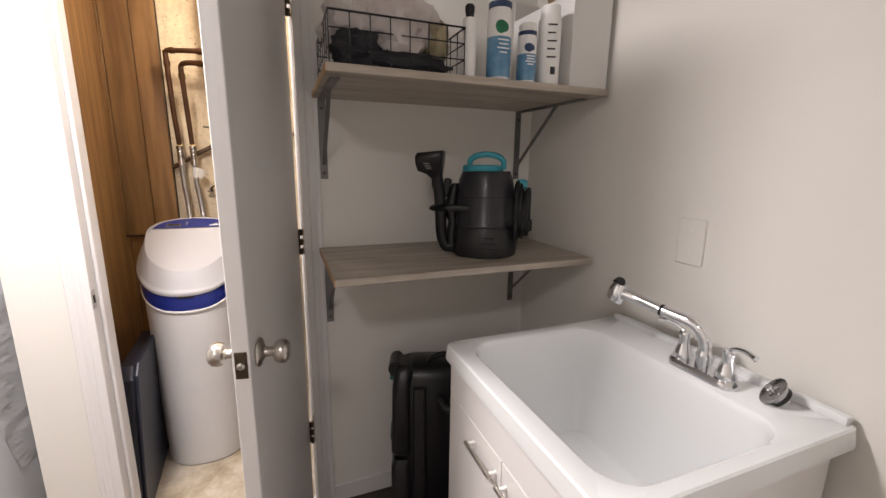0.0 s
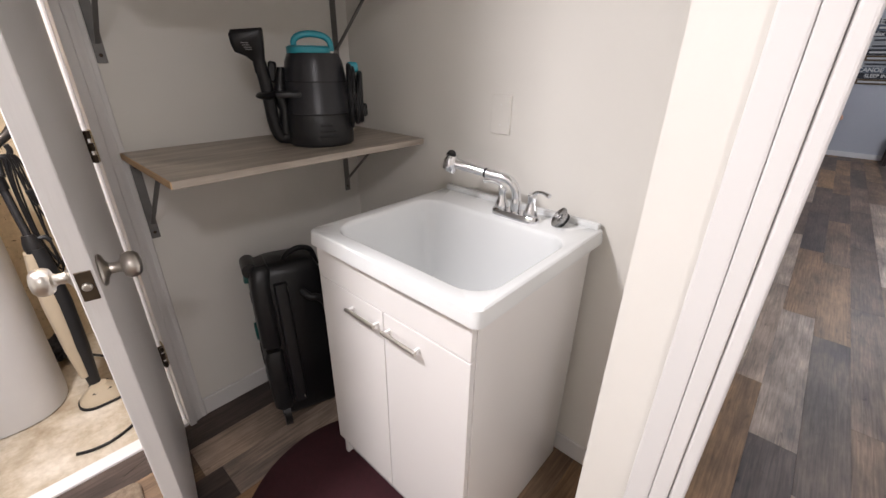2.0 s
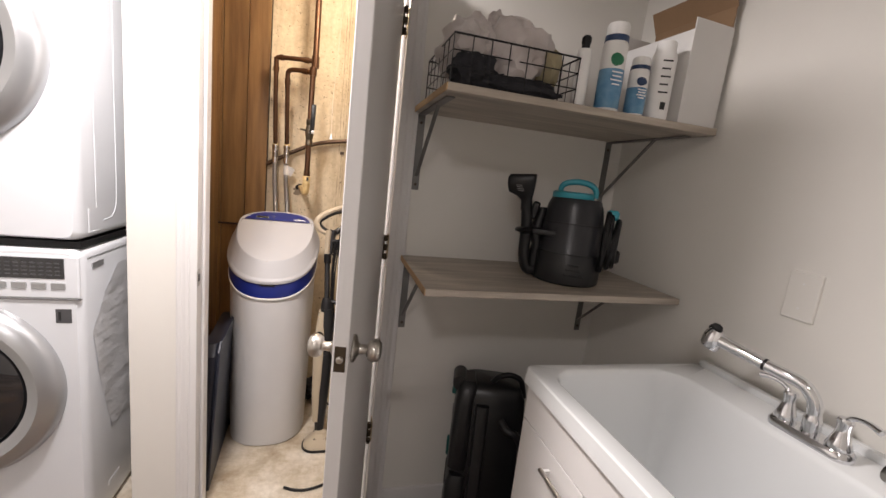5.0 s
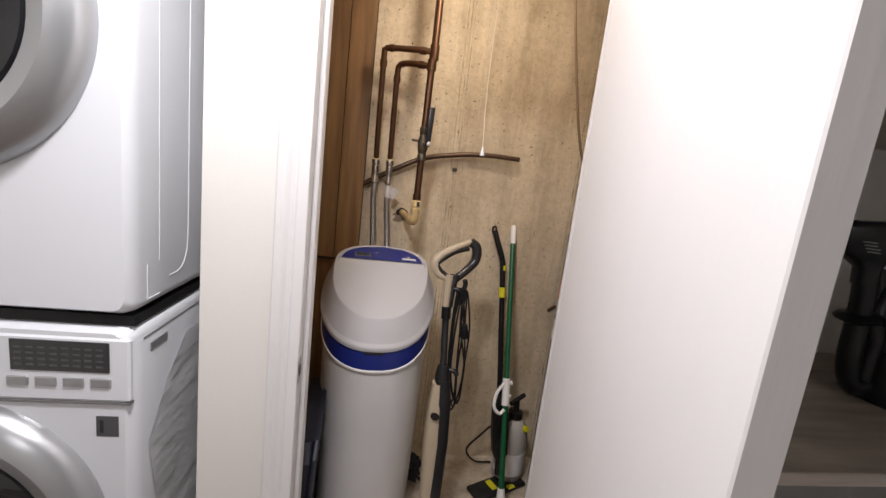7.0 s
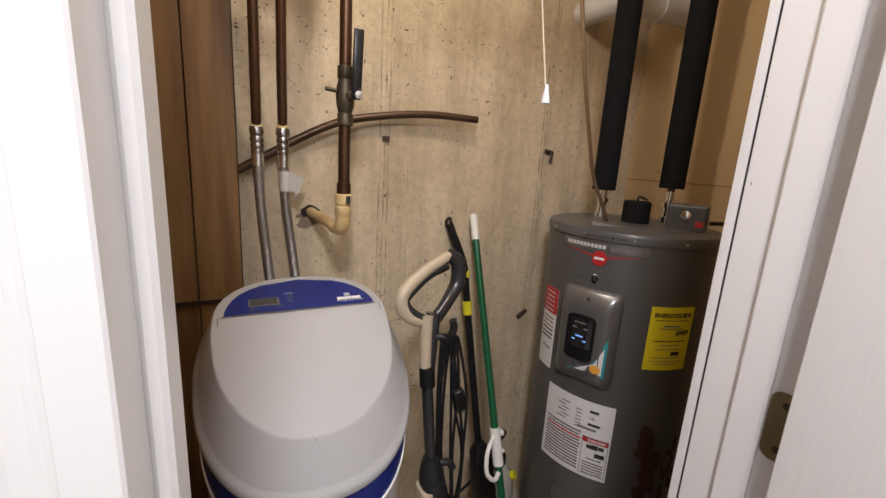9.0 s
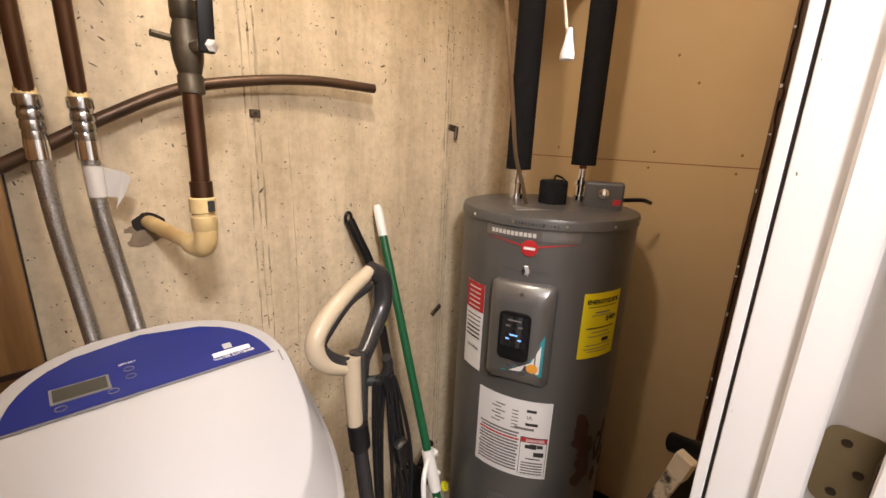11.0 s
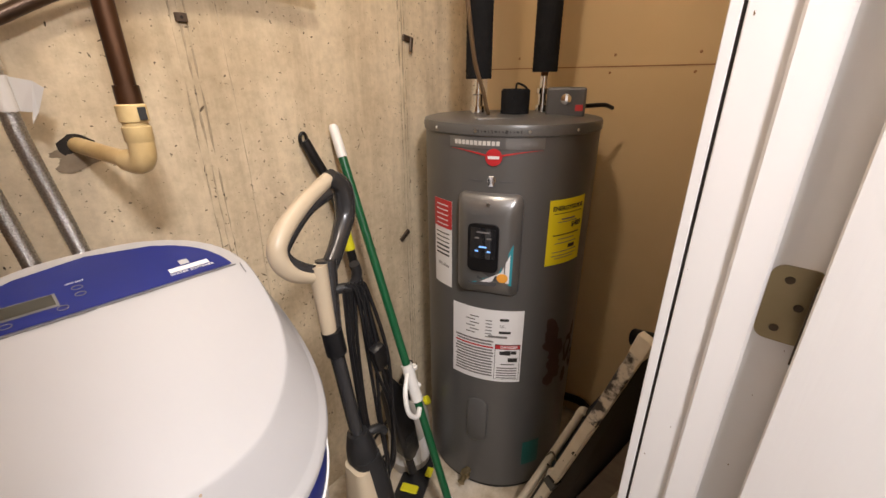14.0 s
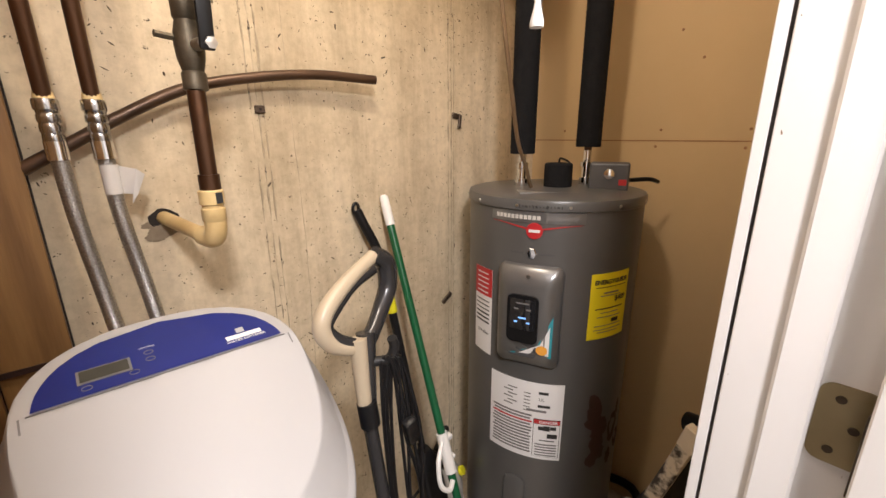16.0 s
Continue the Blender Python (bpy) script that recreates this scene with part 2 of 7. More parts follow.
# near-black colour standing in for the shade inside gaps, slots and holes
GAPSHADE = material("gap_shade", (0.02, 0.015, 0.012), 0.9)
SHELFWOOD = material("grey_shelf_laminate", (0.25, 0.215, 0.175), 0.4, second=(0.48, 0.42, 0.35), scale=2.4, mix=0.3, stretch=(1.0, 10, 10), bump=0.12, bump_scale=50, detail=9)
SHELFEND = material("raw_shelf_end", (0.45, 0.29, 0.16), 0.8, second=(0.55, 0.38, 0.22), scale=40, bump=0.3)
GREYMETAL = material("grey_bracket_steel", (0.16, 0.155, 0.15), 0.45, 0.4, second=(0.2, 0.195, 0.19), scale=20)
CHROME = material("chrome", (0.75, 0.76, 0.78), 0.08, 1.0, second=(0.8, 0.8, 0.82), scale=6)
NICKEL = material("satin_nickel", (0.50, 0.47, 0.43), 0.3, 1.0, second=(0.58, 0.55, 0.5), scale=12, rough_vary=0.06)
BRONZE = material("bronze_hinge", (0.055, 0.04, 0.027), 0.5, 0.7, second=(0.085, 0.063, 0.042), scale=20, rough_vary=0.08)
BRASS_OLD = material("antique_brass_leaf", (0.28, 0.22, 0.12), 0.38, 0.9, second=(0.36, 0.29, 0.17), scale=14, rough_vary=0.1)
SINKWHITE = material("white_acrylic", (0.74, 0.755, 0.755), 0.22, second=(0.77, 0.785, 0.785), scale=4, coat=0.3)
CABWHITE = material("white_cabinet_gloss", (0.80, 0.775, 0.76), 0.25, second=(0.81, 0.795, 0.78), scale=3, coat=0.2)
GREYTOE = material("grey_edge", (0.38, 0.37, 0.37), 0.5)
PLASTWHITE = material("white_plastic", (0.78, 0.77, 0.75), 0.35, second=(0.8, 0.79, 0.77), scale=8)
BLACKPL = material("black_plastic", (0.007, 0.007, 0.008), 0.33, second=(0.011, 0.011, 0.012), scale=15, bump=0.03, spec=0.32)
DARKGREY = material("charcoal_plastic", (0.013, 0.013, 0.014), 0.36, second=(0.02, 0.02, 0.021), scale=15, bump=0.03, spec=0.35)
MIDGREY = material("grey_plastic", (0.07, 0.07, 0.074), 0.4, second=(0.085, 0.085, 0.09), scale=15)
SMOKE = material("smoked_tank_plastic", (0.018, 0.018, 0.021), 0.30, second=(0.034, 0.034, 0.038), scale=4, spec=0.35)
TEAL = material("teal_plastic", (0.03, 0.27, 0.34), 0.35, second=(0.035, 0.3, 0.37), scale=10)
TEALDARK = material("dark_teal_plastic", (0.01, 0.10, 0.09), 0.35)
MAROON = material("maroon_rug_pile", (0.028, 0.005, 0.008), 0.95, second=(0.048, 0.008, 0.013), scale=60, bump=0.6, bump_scale=300)
TANRUG = material("tan_shag_pile", (0.30, 0.24, 0.17), 0.95, second=(0.14, 0.10, 0.07), scale=50, bump=0.8, bump_scale=200)
WASHWHITE = material("white_enamel", (0.72, 0.74, 0.77), 0.18, second=(0.74, 0.76, 0.79), scale=2, coat=0.4)
FILM = material("clear_film", (0.68, 0.69, 0.71), 0.28, second=(0.72, 0.73, 0.75), scale=8, coat=0.6)
SILVERPL = material("silver_door_ring", (0.42, 0.43, 0.44), 0.3, 0.75, second=(0.48, 0.49, 0.5), scale=3)
GLASSDARK = material("dark_door_glass", (0.012, 0.012, 0.014), 0.05, second=(0.02, 0.02, 0.022), scale=3, coat=1.0)
SOFTGREY = material("light_grey_softener_tank", (0.58, 0.57, 0.56), 0.4, second=(0.62, 0.61, 0.60), scale=5, bump=0.03)
SOFTWHITE = material("warm_white_lid", (0.385, 0.38, 0.385), 0.5, second=(0.405, 0.40, 0.405), scale=4, spots=(0.35, 0.26, 0.18), spot_scale=14, spot_size=0.025)
NAVY = material("navy_plastic", (0.008, 0.018, 0.15), 0.35, second=(0.011, 0.022, 0.18), scale=8)
NAVYBIN = material("dark_navy_bin", (0.016, 0.02, 0.035), 0.4, second=(0.024, 0.029, 0.047), scale=6)
LCD = material("lcd_glass", (0.045, 0.045, 0.038), 0.2, second=(0.06, 0.06, 0.05), scale=5)
HEATER = material("grey_heater_enamel", (0.082, 0.081, 0.080), 0.33, second=(0.096, 0.095, 0.094), scale=3, bump=0.02, spots=(0.06, 0.014, 0.01), spot_scale=5, spot_size=0.05)
HEATERSILVER = material("brushed_grey_panel", (0.17, 0.17, 0.172), 0.28, 0.6, second=(0.21, 0.21, 0.212), scale=4)
LABELWHITE = material("white_label", (0.74, 0.74, 0.75), 0.45, second=(0.77, 0.77, 0.78), scale=8)
LABELGREY = material("grey_print", (0.17, 0.165, 0.165), 0.5)
INK = material("black_ink", (0.02, 0.02, 0.02), 0.5)
RED = material("red_label", (0.45, 0.02, 0.025), 0.42)
YELLOW = material("yellow_label", (0.78, 0.66, 0.01), 0.45, second=(0.8, 0.69, 0.015), scale=8)
ORANGE = material("orange_print", (0.75, 0.30, 0.02), 0.45, second=(0.8, 0.42, 0.08), scale=60)
YELLOWPL = material("yellow_green_plastic", (0.66, 0.62, 0.015), 0.4)
FOAM = material("black_foam_insulation", (0.008, 0.008, 0.009), 0.95, second=(0.013, 0.013, 0.014), scale=30, spec=0.15, bump=0.5, bump_scale=120)
COPPER = material("old_copper", (0.075, 0.040, 0.024), 0.42, 0.85, second=(0.15, 0.078, 0.043), scale=9, mix=0.6, rough_vary=0.1, stretch=(1, 1, 0.4))
SOLDER = material("dark_fitting", (0.06, 0.05, 0.033), 0.5, 0.7, second=(0.16, 0.13, 0.09), scale=30)
CPVC = material("cream_cpvc", (0.50, 0.34, 0.14), 0.38, second=(0.74, 0.57, 0.28), scale=11, mix=0.35)
BRAID = material("steel_braid", (0.52, 0.51, 0.49), 0.3, 0.9, second=(0.24, 0.235, 0.22), scale=330, mix=0.5, bump=0.35, bump_scale=420, detail=2)
OLDTUBE = material("tarnished_tube", (0.05, 0.032, 0.021), 0.38, 0.6, second=(0.13, 0.075, 0.045), scale=7, mix=0.6, rough_vary=0.08)
CABLEBROWN = material("brown_cable", (0.16, 0.10, 0.05), 0.6, second=(0.2, 0.13, 0.07), scale=20)
PVC = material("white_pvc", (0.62, 0.61, 0.59), 0.35, second=(0.55, 0.54, 0.52), scale=9)
TAPE = material("white_tape", (0.6, 0.58, 0.55), 0.7)
STRING = material("pull_string", (0.62, 0.52, 0.38), 0.8)
BEIGEPL = material("beige_plastic", (0.44, 0.365, 0.26), 0.38, second=(0.48, 0.40, 0.29), scale=8)
GUNMETAL = material("gunmetal_tube", (0.05, 0.05, 0.053), 0.27, 0.55, second=(0.065, 0.065, 0.068), scale=8)
GREENPOLE = material("green_pole", (0.006, 0.085, 0.03), 0.32, second=(0.008, 0.105, 0.04), scale=9)
TANKGREY = material("translucent_grey_tank", (0.42, 0.40, 0.37), 0.35, second=(0.47, 0.45, 0.42), scale=8)
CHIPPED = material("chipped_cream_paint", (0.58, 0.52, 0.42), 0.6, second=(0.03, 0.025, 0.022), scale=13, mix=0.08, bump=0.3, bump_scale=60, detail=8)
CREAMPAINT = material("worn_cream_paint", (0.66, 0.60, 0.49), 0.5, second=(0.52, 0.45, 0.34), scale=14, spots=(0.05, 0.035, 0.025), spot_scale=55, spot_size=0.12, bump=0.2)
OLDBOARD = material("weathered_board", (0.10, 0.078, 0.055), 0.7, second=(0.16, 0.125, 0.09), scale=9, stretch=(1, 1, 4), bump=0.2)
RUST = material("dark_rust_smear", (0.035, 0.015, 0.012), 0.5, second=(0.055, 0.022, 0.017), scale=18)
DULLSTEEL = material("dull_strainer_steel", (0.38, 0.38, 0.385), 0.2, 1.0, second=(0.50, 0.50, 0.505), scale=30)
CARD = material("brown_cardboard", (0.25, 0.155, 0.085), 0.85, second=(0.29, 0.18, 0.1), scale=10)
BOXWHITE = material("white_carton", (0.66, 0.645, 0.625), 0.7, second=(0.69, 0.675, 0.655), scale=6)
CLOTHWHITE = material("white_plastic_bag", (0.62, 0.58, 0.56), 0.4, second=(0.42, 0.37, 0.35), scale=9, bump=0.6, bump_scale=30)
CLOTHDARK = material("dark_cloth", (0.012, 0.012, 0.016), 0.9, second=(0.03, 0.03, 0.035), scale=20, bump=0.6, bump_scale=50)
CLOTHTAN = material("tan_cloth", (0.33, 0.28, 0.17), 0.9, second=(0.38, 0.33, 0.21), scale=14, bump=0.5, bump_scale=60)
CANBLUE = material("blue_print", (0.06, 0.19, 0.34), 0.35, second=(0.16, 0.32, 0.46), scale=18, mix=0.3)
CANGREEN = material("green_print", (0.01, 0.16, 0.07), 0.35)
CANNAVY = material("navy_print", (0.012, 0.035, 0.10), 0.35)
DARKWOOD = material("dark_table_wood", (0.022, 0.012, 0.010), 0.4, second=(0.035, 0.018, 0.015), scale=8, stretch=(4, 4, 0.5))
STEELBROWN = material("steel_strip", (0.13, 0.10, 0.075), 0.5, 0.7, second=(0.08, 0.055, 0.04), scale=30)
SIGNBLUE = material("sign_slate_blue", (0.08, 0.10, 0.13), 0.7, second=(0.11, 0.13, 0.16), scale=12, stretch=(1, 1, 6))
SIGNDARK = material("sign_charcoal", (0.03, 0.032, 0.038), 0.7, second=(0.05, 0.05, 0.055), scale=12, stretch=(1, 1, 6))
SIGNBROWN = material("sign_brown", (0.10, 0.065, 0.035), 0.7, second=(0.14, 0.095, 0.05), scale=12, stretch=(1, 1, 6))
SIGNPALE = material("sign_pale_grey", (0.36, 0.37, 0.38), 0.7, second=(0.44, 0.45, 0.46), scale=12, stretch=(1, 1, 6))
SIGNTEXT = material("sign_lettering", (0.6, 0.6, 0.58), 0.7)
WICKER = material("wicker", (0.22, 0.19, 0.09), 0.7, second=(0.35, 0.32, 0.2), scale=60, mix=0.2, bump=0.8, bump_scale=90)
TERRACOTTA = material("terracotta_lid", (0.40, 0.20, 0.12), 0.55, second=(0.46, 0.25, 0.16), scale=10)
LEDBLUE = material("blue_display", (0.02, 0.05, 0.2), 0.3, emit=(0.25, 0.5, 1.0), emit_strength=1.5)

# ---------- mesh helpers ----------


def link(name, bm, mat, smooth=False):
    me = bpy.data.meshes.new(name)
    bmesh.ops.recalc_face_normals(bm, faces=bm.faces)
    bm.to_mesh(me)
    bm.free()
    me.materials.append(mat)
    if smooth:
        me.shade_smooth()
        me.set_sharp_from_angle(angle=radians(38))
    return new(name, me)


def thing(name, label, category, place=(0, 0, 0), turn=0.0, group="", m=None):
    ob = new(name)
    ob.empty_display_size = 0.05
    ob.matrix_basis = m if m is not None else pose(*place, 0, 0, turn)
    return tagged(ob, label, category, group)


def part(name, bm, mat, parent, label="", smooth=False):
    """A mesh in its thing's own coordinates."""
    ob = link(name, bm, mat, smooth)
    ob.parent = parent
    if label:
        ob["label"] = label
    return ob


def structure(name, bm, mat, label, category, smooth=False):
    return tagged(link(name, bm, mat, smooth), label, category, kind="structure")


def box(x0, x1, y0, y1, z0, z1, bevel=0.0, bm=None, seg=1):
    own = bmesh.new()
    bmesh.ops.create_cube(own, size=1)
    bmesh.ops.transform(own, matrix=Matrix.LocRotScale(((x0 + x1) / 2, (y0 + y1) / 2, (z0 + z1) / 2), None, (x1 - x0, y1 - y0, z1 - z0)), verts=own.verts)
    if bevel > 0:
        bmesh.ops.bevel(own, geom=own.edges[:], offset=bevel, segments=seg, profile=0.5, affect="EDGES")
    return join(bm, own)


def join(bm, own):
    if bm is None:
        return own
    me = bpy.data.meshes.new("tmp")
    own.to_mesh(me)
    own.free()
    bm.from_mesh(me)
    bpy.data.meshes.remove(me)
    return bm


def moved(bm, m):
    bmesh.ops.transform(bm, matrix=m, verts=bm.verts)
    return bm


def tube(points, radius, sides=10, bm=None, cap=True, closed=False):
    """A tube along points; radius a number or one for each point."""
    own = bmesh.new()
    pts = [Vector(p) for p in points]
    n = len(pts)
    rad = radius if isinstance(radius, (list, tuple)) else [radius] * n
    rings = []
    ref = None
    for i, p in enumerate(pts):
        if closed:
            d = (pts[(i + 1) % n] - pts[i - 1]).normalized()
        else:
            d = (pts[min(i + 1, n - 1)] - pts[max(i - 1, 0)]).normalized()
        if ref is None:
            ref = d.orthogonal().normalized()
        u = (ref - d * ref.dot(d)).normalized()
        ref = u
        v = d.cross(u)
        rings.append([own.verts.new(p + (u * math.cos(a) + v * math.sin(a)) * rad[i]) for a in (2 * math.pi * k / sides for k in range(sides))])
    for i in range(n if closed else n - 1):
        a, b = rings[i], rings[(i + 1) % n]
        for k in range(sides):
            own.faces.new((a[k], a[(k + 1) % sides], b[(k + 1) % sides], b[k]))
    if cap and not closed:
        own.faces.new(rings[0][::-1])
        own.faces.new(rings[-1])
    return join(bm, own)


def curve_points(points, steps=8):
    """A smooth line through the points."""
    p = [Vector(q) for q in points]
    p = [p[0] * 2 - p[1]] + p + [p[-1] * 2 - p[-2]]
    out = []
    for i in range(1, len(p) - 2):
        for k in range(steps):
            t = k / steps
            a, b, c, d = p[i - 1], p[i], p[i + 1], p[i + 2]
            out.append(0.5 * ((2 * b) + (c - a) * t + (2 * a - 5 * b + 4 * c - d) * t * t + (3 * b - a - 3 * c + d) * t ** 3))
    out.append(p[-2])
    return out


def lathe(profile, sides=32, bm=None, m=None):
    """Profile of (radius, height), turned about the z axis."""
    own = bmesh.new()
    rings = []
    for r, z in profile:
        if r < 1e-5:
            rings.append([own.verts.new((0, 0, z))])
        else:
            rings.append([own.verts.new((r * math.cos(2 * math.pi * k / sides), r * math.sin(2 * math.pi * k / sides), z)) for k in range(sides)])
    for a, b in zip(rings, rings[1:]):
        for k in range(sides):
            k2 = (k + 1) % sides
            if len(a) == 1 and len(b) > 1:
                own.faces.new((a[0], b[k2], b[k]))
            elif len(b) == 1 and len(a) > 1:
                own.faces.new((a[k], a[k2], b[0]))
            elif len(a) > 1:
                own.faces.new((a[k], a[k2], b[k2], b[k]))
    if len(rings[0]) > 1:
        own.faces.new(rings[0][::-1])
    if len(rings[-1]) > 1:
        own.faces.new(rings[-1])
    if m is not None:
        moved(own, m)
    return join(bm, own)


def rounded_outline(hx, hy, r, n=6):
    out = []
    for cx, cy, a0 in ((hx - r, hy - r, 0), (-hx + r, hy - r, 90), (-hx + r, -hy + r, 180), (hx - r, -hy + r, 270)):
        for k in range(n + 1):
            a = radians(a0 + 90 * k / n)
            out.append((cx + r * math.cos(a), cy + r * math.sin(a)))
    return out


def loft(sections, bm=None, cap0=True, cap1=True):
    """Sections: lists of 3D points of one length each."""
    own = bmesh.new()
    rings = [[own.verts.new(p) for p in s] for s in sections]
    n = len(rings[0])
    for a, b in zip(rings, rings[1:]):
        for k in range(n):
            own.faces.new((a[k], a[(k + 1) % n], b[(k + 1) % n], b[k]))
    if cap0:
        own.faces.new(rings[0][::-1])
    if cap1:
        own.faces.new(rings[-1])
    return join(bm, own)


def text_mesh(body, size, depth=0.0006, bold=0.0):
    cu = bpy.data.curves.new("text", "FONT")
    cu.body, cu.size, cu.extrude = body, size, depth
    cu.align_x, cu.align_y = "CENTER", "CENTER"
    cu.resolution_u = 3
    cu.offset = size * bold
    ob = bpy.data.objects.new("text", cu)
    scene.collection.objects.link(ob)
    dg = bpy.context.evaluated_depsgraph_get()
    me = bpy.data.meshes.new_from_object(ob.evaluated_get(dg))
    bm = bmesh.new()
    bm.from_mesh(me)
    bpy.data.objects.remove(ob)
    bpy.data.curves.remove(cu)
    bpy.data.meshes.remove(me)
    return bm

# ---------- large structure ----------
CH = 2.36  # ceiling height
DRYWALL_SCREWS = ((2.08, 1.385), (1.745, 1.385), (1.755, 1.335), (1.515, 1.385), (1.52, 1.335), (1.72, 1.66), (1.655, 1.58))
structure("floor", box(-1.5, 9.5, -4.2, 1.225, -0.12, -0.006), JOINT, "grey-brown wood-look vinyl plank floor", "floor")
structure("floor_utility", box(-1.1, 1.3, 1.225, 2.3, -0.12, 0.0), SLAB, "stained bare concrete slab of the utility closet", "floor")
structure("ceiling", box(-1.5, 9.5, -4.2, 2.4, CH, CH + 0.1), CEIL, "flat off-white painted ceiling", "ceiling")
structure("wall_sink", box(1.2, 1.3, -0.23, 1.32, 0, CH), WALL, "off-white painted drywall behind the laundry sink", "wall")
structure("wall_shelf", box(0.315, 1.2, 1.22, 1.32, 0, CH), WALL, "off-white painted drywall carrying two shelves", "wall")
structure("wall_header", box(-0.347, 0.315, 1.22, 1.32, 2.065, CH), WALL, "off-white drywall above the utility door", "wall")
structure("wall_pier_back", box(-0.53, -0.347, 1.321, 1.331, 0, CH), DRYWALL, "unpainted back of the narrow wall", "wall")
structure("wall_paneling_side", box(-0.5219, -0.512, 1.332, 2.175, 0, CH), PANEL, "brown wood paneling on the side of the closet", "paneling")
structure("wall_pier", box(-0.53, -0.347, 1.22, 1.32, 0, CH), WALL, "narrow white wall between washer and utility door", "wall")
structure("wall_washer_side", box(-0.53, -0.522, 1.331, 2.2, 0, CH), WALL, "white side wall of the washer recess", "wall")
structure("wall_washer_back", box(-1.5, -0.53, 2.1, 2.2, 0, CH), WALL, "white back wall of the washer recess", "wall")
structure("wall_west", box(-1.6, -1.5, -4.2, 2.2, 0, CH), WALL, "off-white painted laundry wall", "wall")
structure("wall_south", box(-1.5, 0.76, -1.7, -1.6, 0, CH), WALL, "off-white painted laundry wall", "wall")
structure("wall_return", box(0.88, 1.2, -0.237, -0.137, 0, CH), WALL, "white return wall beside the sink", "wall")
structure("wall_exit", box(0.76, 0.88, -0.3025, -0.137, 0, CH), WALL, "white wall strip beside the open doorway", "wall")
structure("wall_exit_far", box(0.76, 0.88, -4.2, -1.16, 0, CH), WALL, "white wall beyond the open doorway", "wall")
structure("wall_exit_header", box(0.76, 0.88, -1.16, -0.3025, 2.065, CH), WALL, "white wall above the open doorway", "wall")
structure("wall_big_room_east", box(9.3, 9.4, -4.2, 2.4, 0, CH), GREYWALL, "pale grey painted wall of the larger room", "wall")
structure("wall_big_room_south", box(0.88, 9.3, -4.3, -4.2, 0, CH), GREYWALL, "pale grey painted wall of the larger room", "wall")
structure("wall_big_room_north", box(1.3, 9.3, 1.2, 1.3, 0, CH), GREYWALL, "pale grey painted wall of the larger room", "wall")
concrete = structure("wall_concrete", box(-1.1, 1.3, 2.215, 2.4, 0, CH), CONCRETE, "pitted cream poured-concrete foundation wall", "wall")
structure("wall_drywall", box(1.15, 1.165, 1.47, 2.215, 0, CH), DRYWALL, "unpainted tan drywall beside the water heater", "wall")
structure("wall_stud_back", box(1.19, 1.2, 1.32, 2.215, 0, CH), DARKBOARD, "dark timber wall behind the drywall edge", "wall")
structure("wall_utility_back", box(0.315, 1.19, 1.322, 1.334, 0, CH), DRYWALL, "unpainted tan back of the shelf wall", "wall")
structure("wall_utility_west", box(-1.1, -1.0, 1.32, 2.215, 0, CH), DRYWALL, "unpainted drywall end of the utility closet", "wall")

# drywall joint and stud edge
structure("trim_drywall_joint", box(1.149, 1.15, 1.47, 2.215, 1.351, 1.3545), STUD, "horizontal joint between drywall sheets", "joint")
b = bmesh.new()
rnd = random.Random(4)
z = 0.0
while z < CH - 0.03:
    h = rnd.uniform(0.015, 0.05)
    box(1.149, 1.166, 1.466 - rnd.uniform(0, 0.006), 1.4705, z, min(z + h, CH), bm=b)
    z += h
structure("trim_drywall_edge", b, DARKBOARD, "ragged torn edge of the tan drywall", "edge")
stud = structure("trim_stud", box(1.165, 1.19, 1.44, 1.48, 0, CH), DARKBOARD, "dark timber stud behind the drywall", "stud")

drywall = bpy.data.objects["wall_drywall"]
for y, z in DRYWALL_SCREWS:
    part("screw_dimple", lathe([(0, 0), (0.0042, 0), (0.003, 0.0006), (0, 0.0008)], 10, m=pose(1.15, y, z, 0, -90)), STUD, drywall, "dark screw dimple")
for k in range(13):
    z = 0.35 + 0.13 * k + rnd.uniform(-0.06, 0.06)
    h = rnd.uniform(0.004, 0.011)
    part("paper_chip", box(1.1482, 1.1495, 1.4655 - rnd.uniform(0, 0.003), 1.4655 + rnd.uniform(0.002, 0.005), z, z + h), BOXWHITE, drywall, "torn white paper edge")

# form joints of the concrete wall
for x, w in ((0.108, 0.012), (0.70, 0.01)):
    b = bmesh.new()
    for dx in (-w, 0.003, w + 0.004):
        pts = [(x + dx + rnd.uniform(-0.0012, 0.0012), 2.2166, 0.02 + 0.025 * k) for k in range(93)]
        tube(pts, [rnd.choice((0.0018, 0.0022, 0.0026, 0.003, 0.0036)) * rnd.uniform(0.8, 1.2) for _ in pts], 5, bm=b)
    structure("trim_form_joint", b, SEAM, "raised form-board seam on the concrete wall", "seam")
crack = [(0.187 + 0.0035 * math.sin(k * 0.33) + 0.0008 * math.sin(k * 1.9), 2.2155, 2.2 - 0.045 * k) for k in range(36)]
structure("trim_crack", tube(crack, [0.0007 + 0.0003 * (k % 3) for k in range(36)], 5), SEAM, "hairline crack down the concrete wall", "crack")
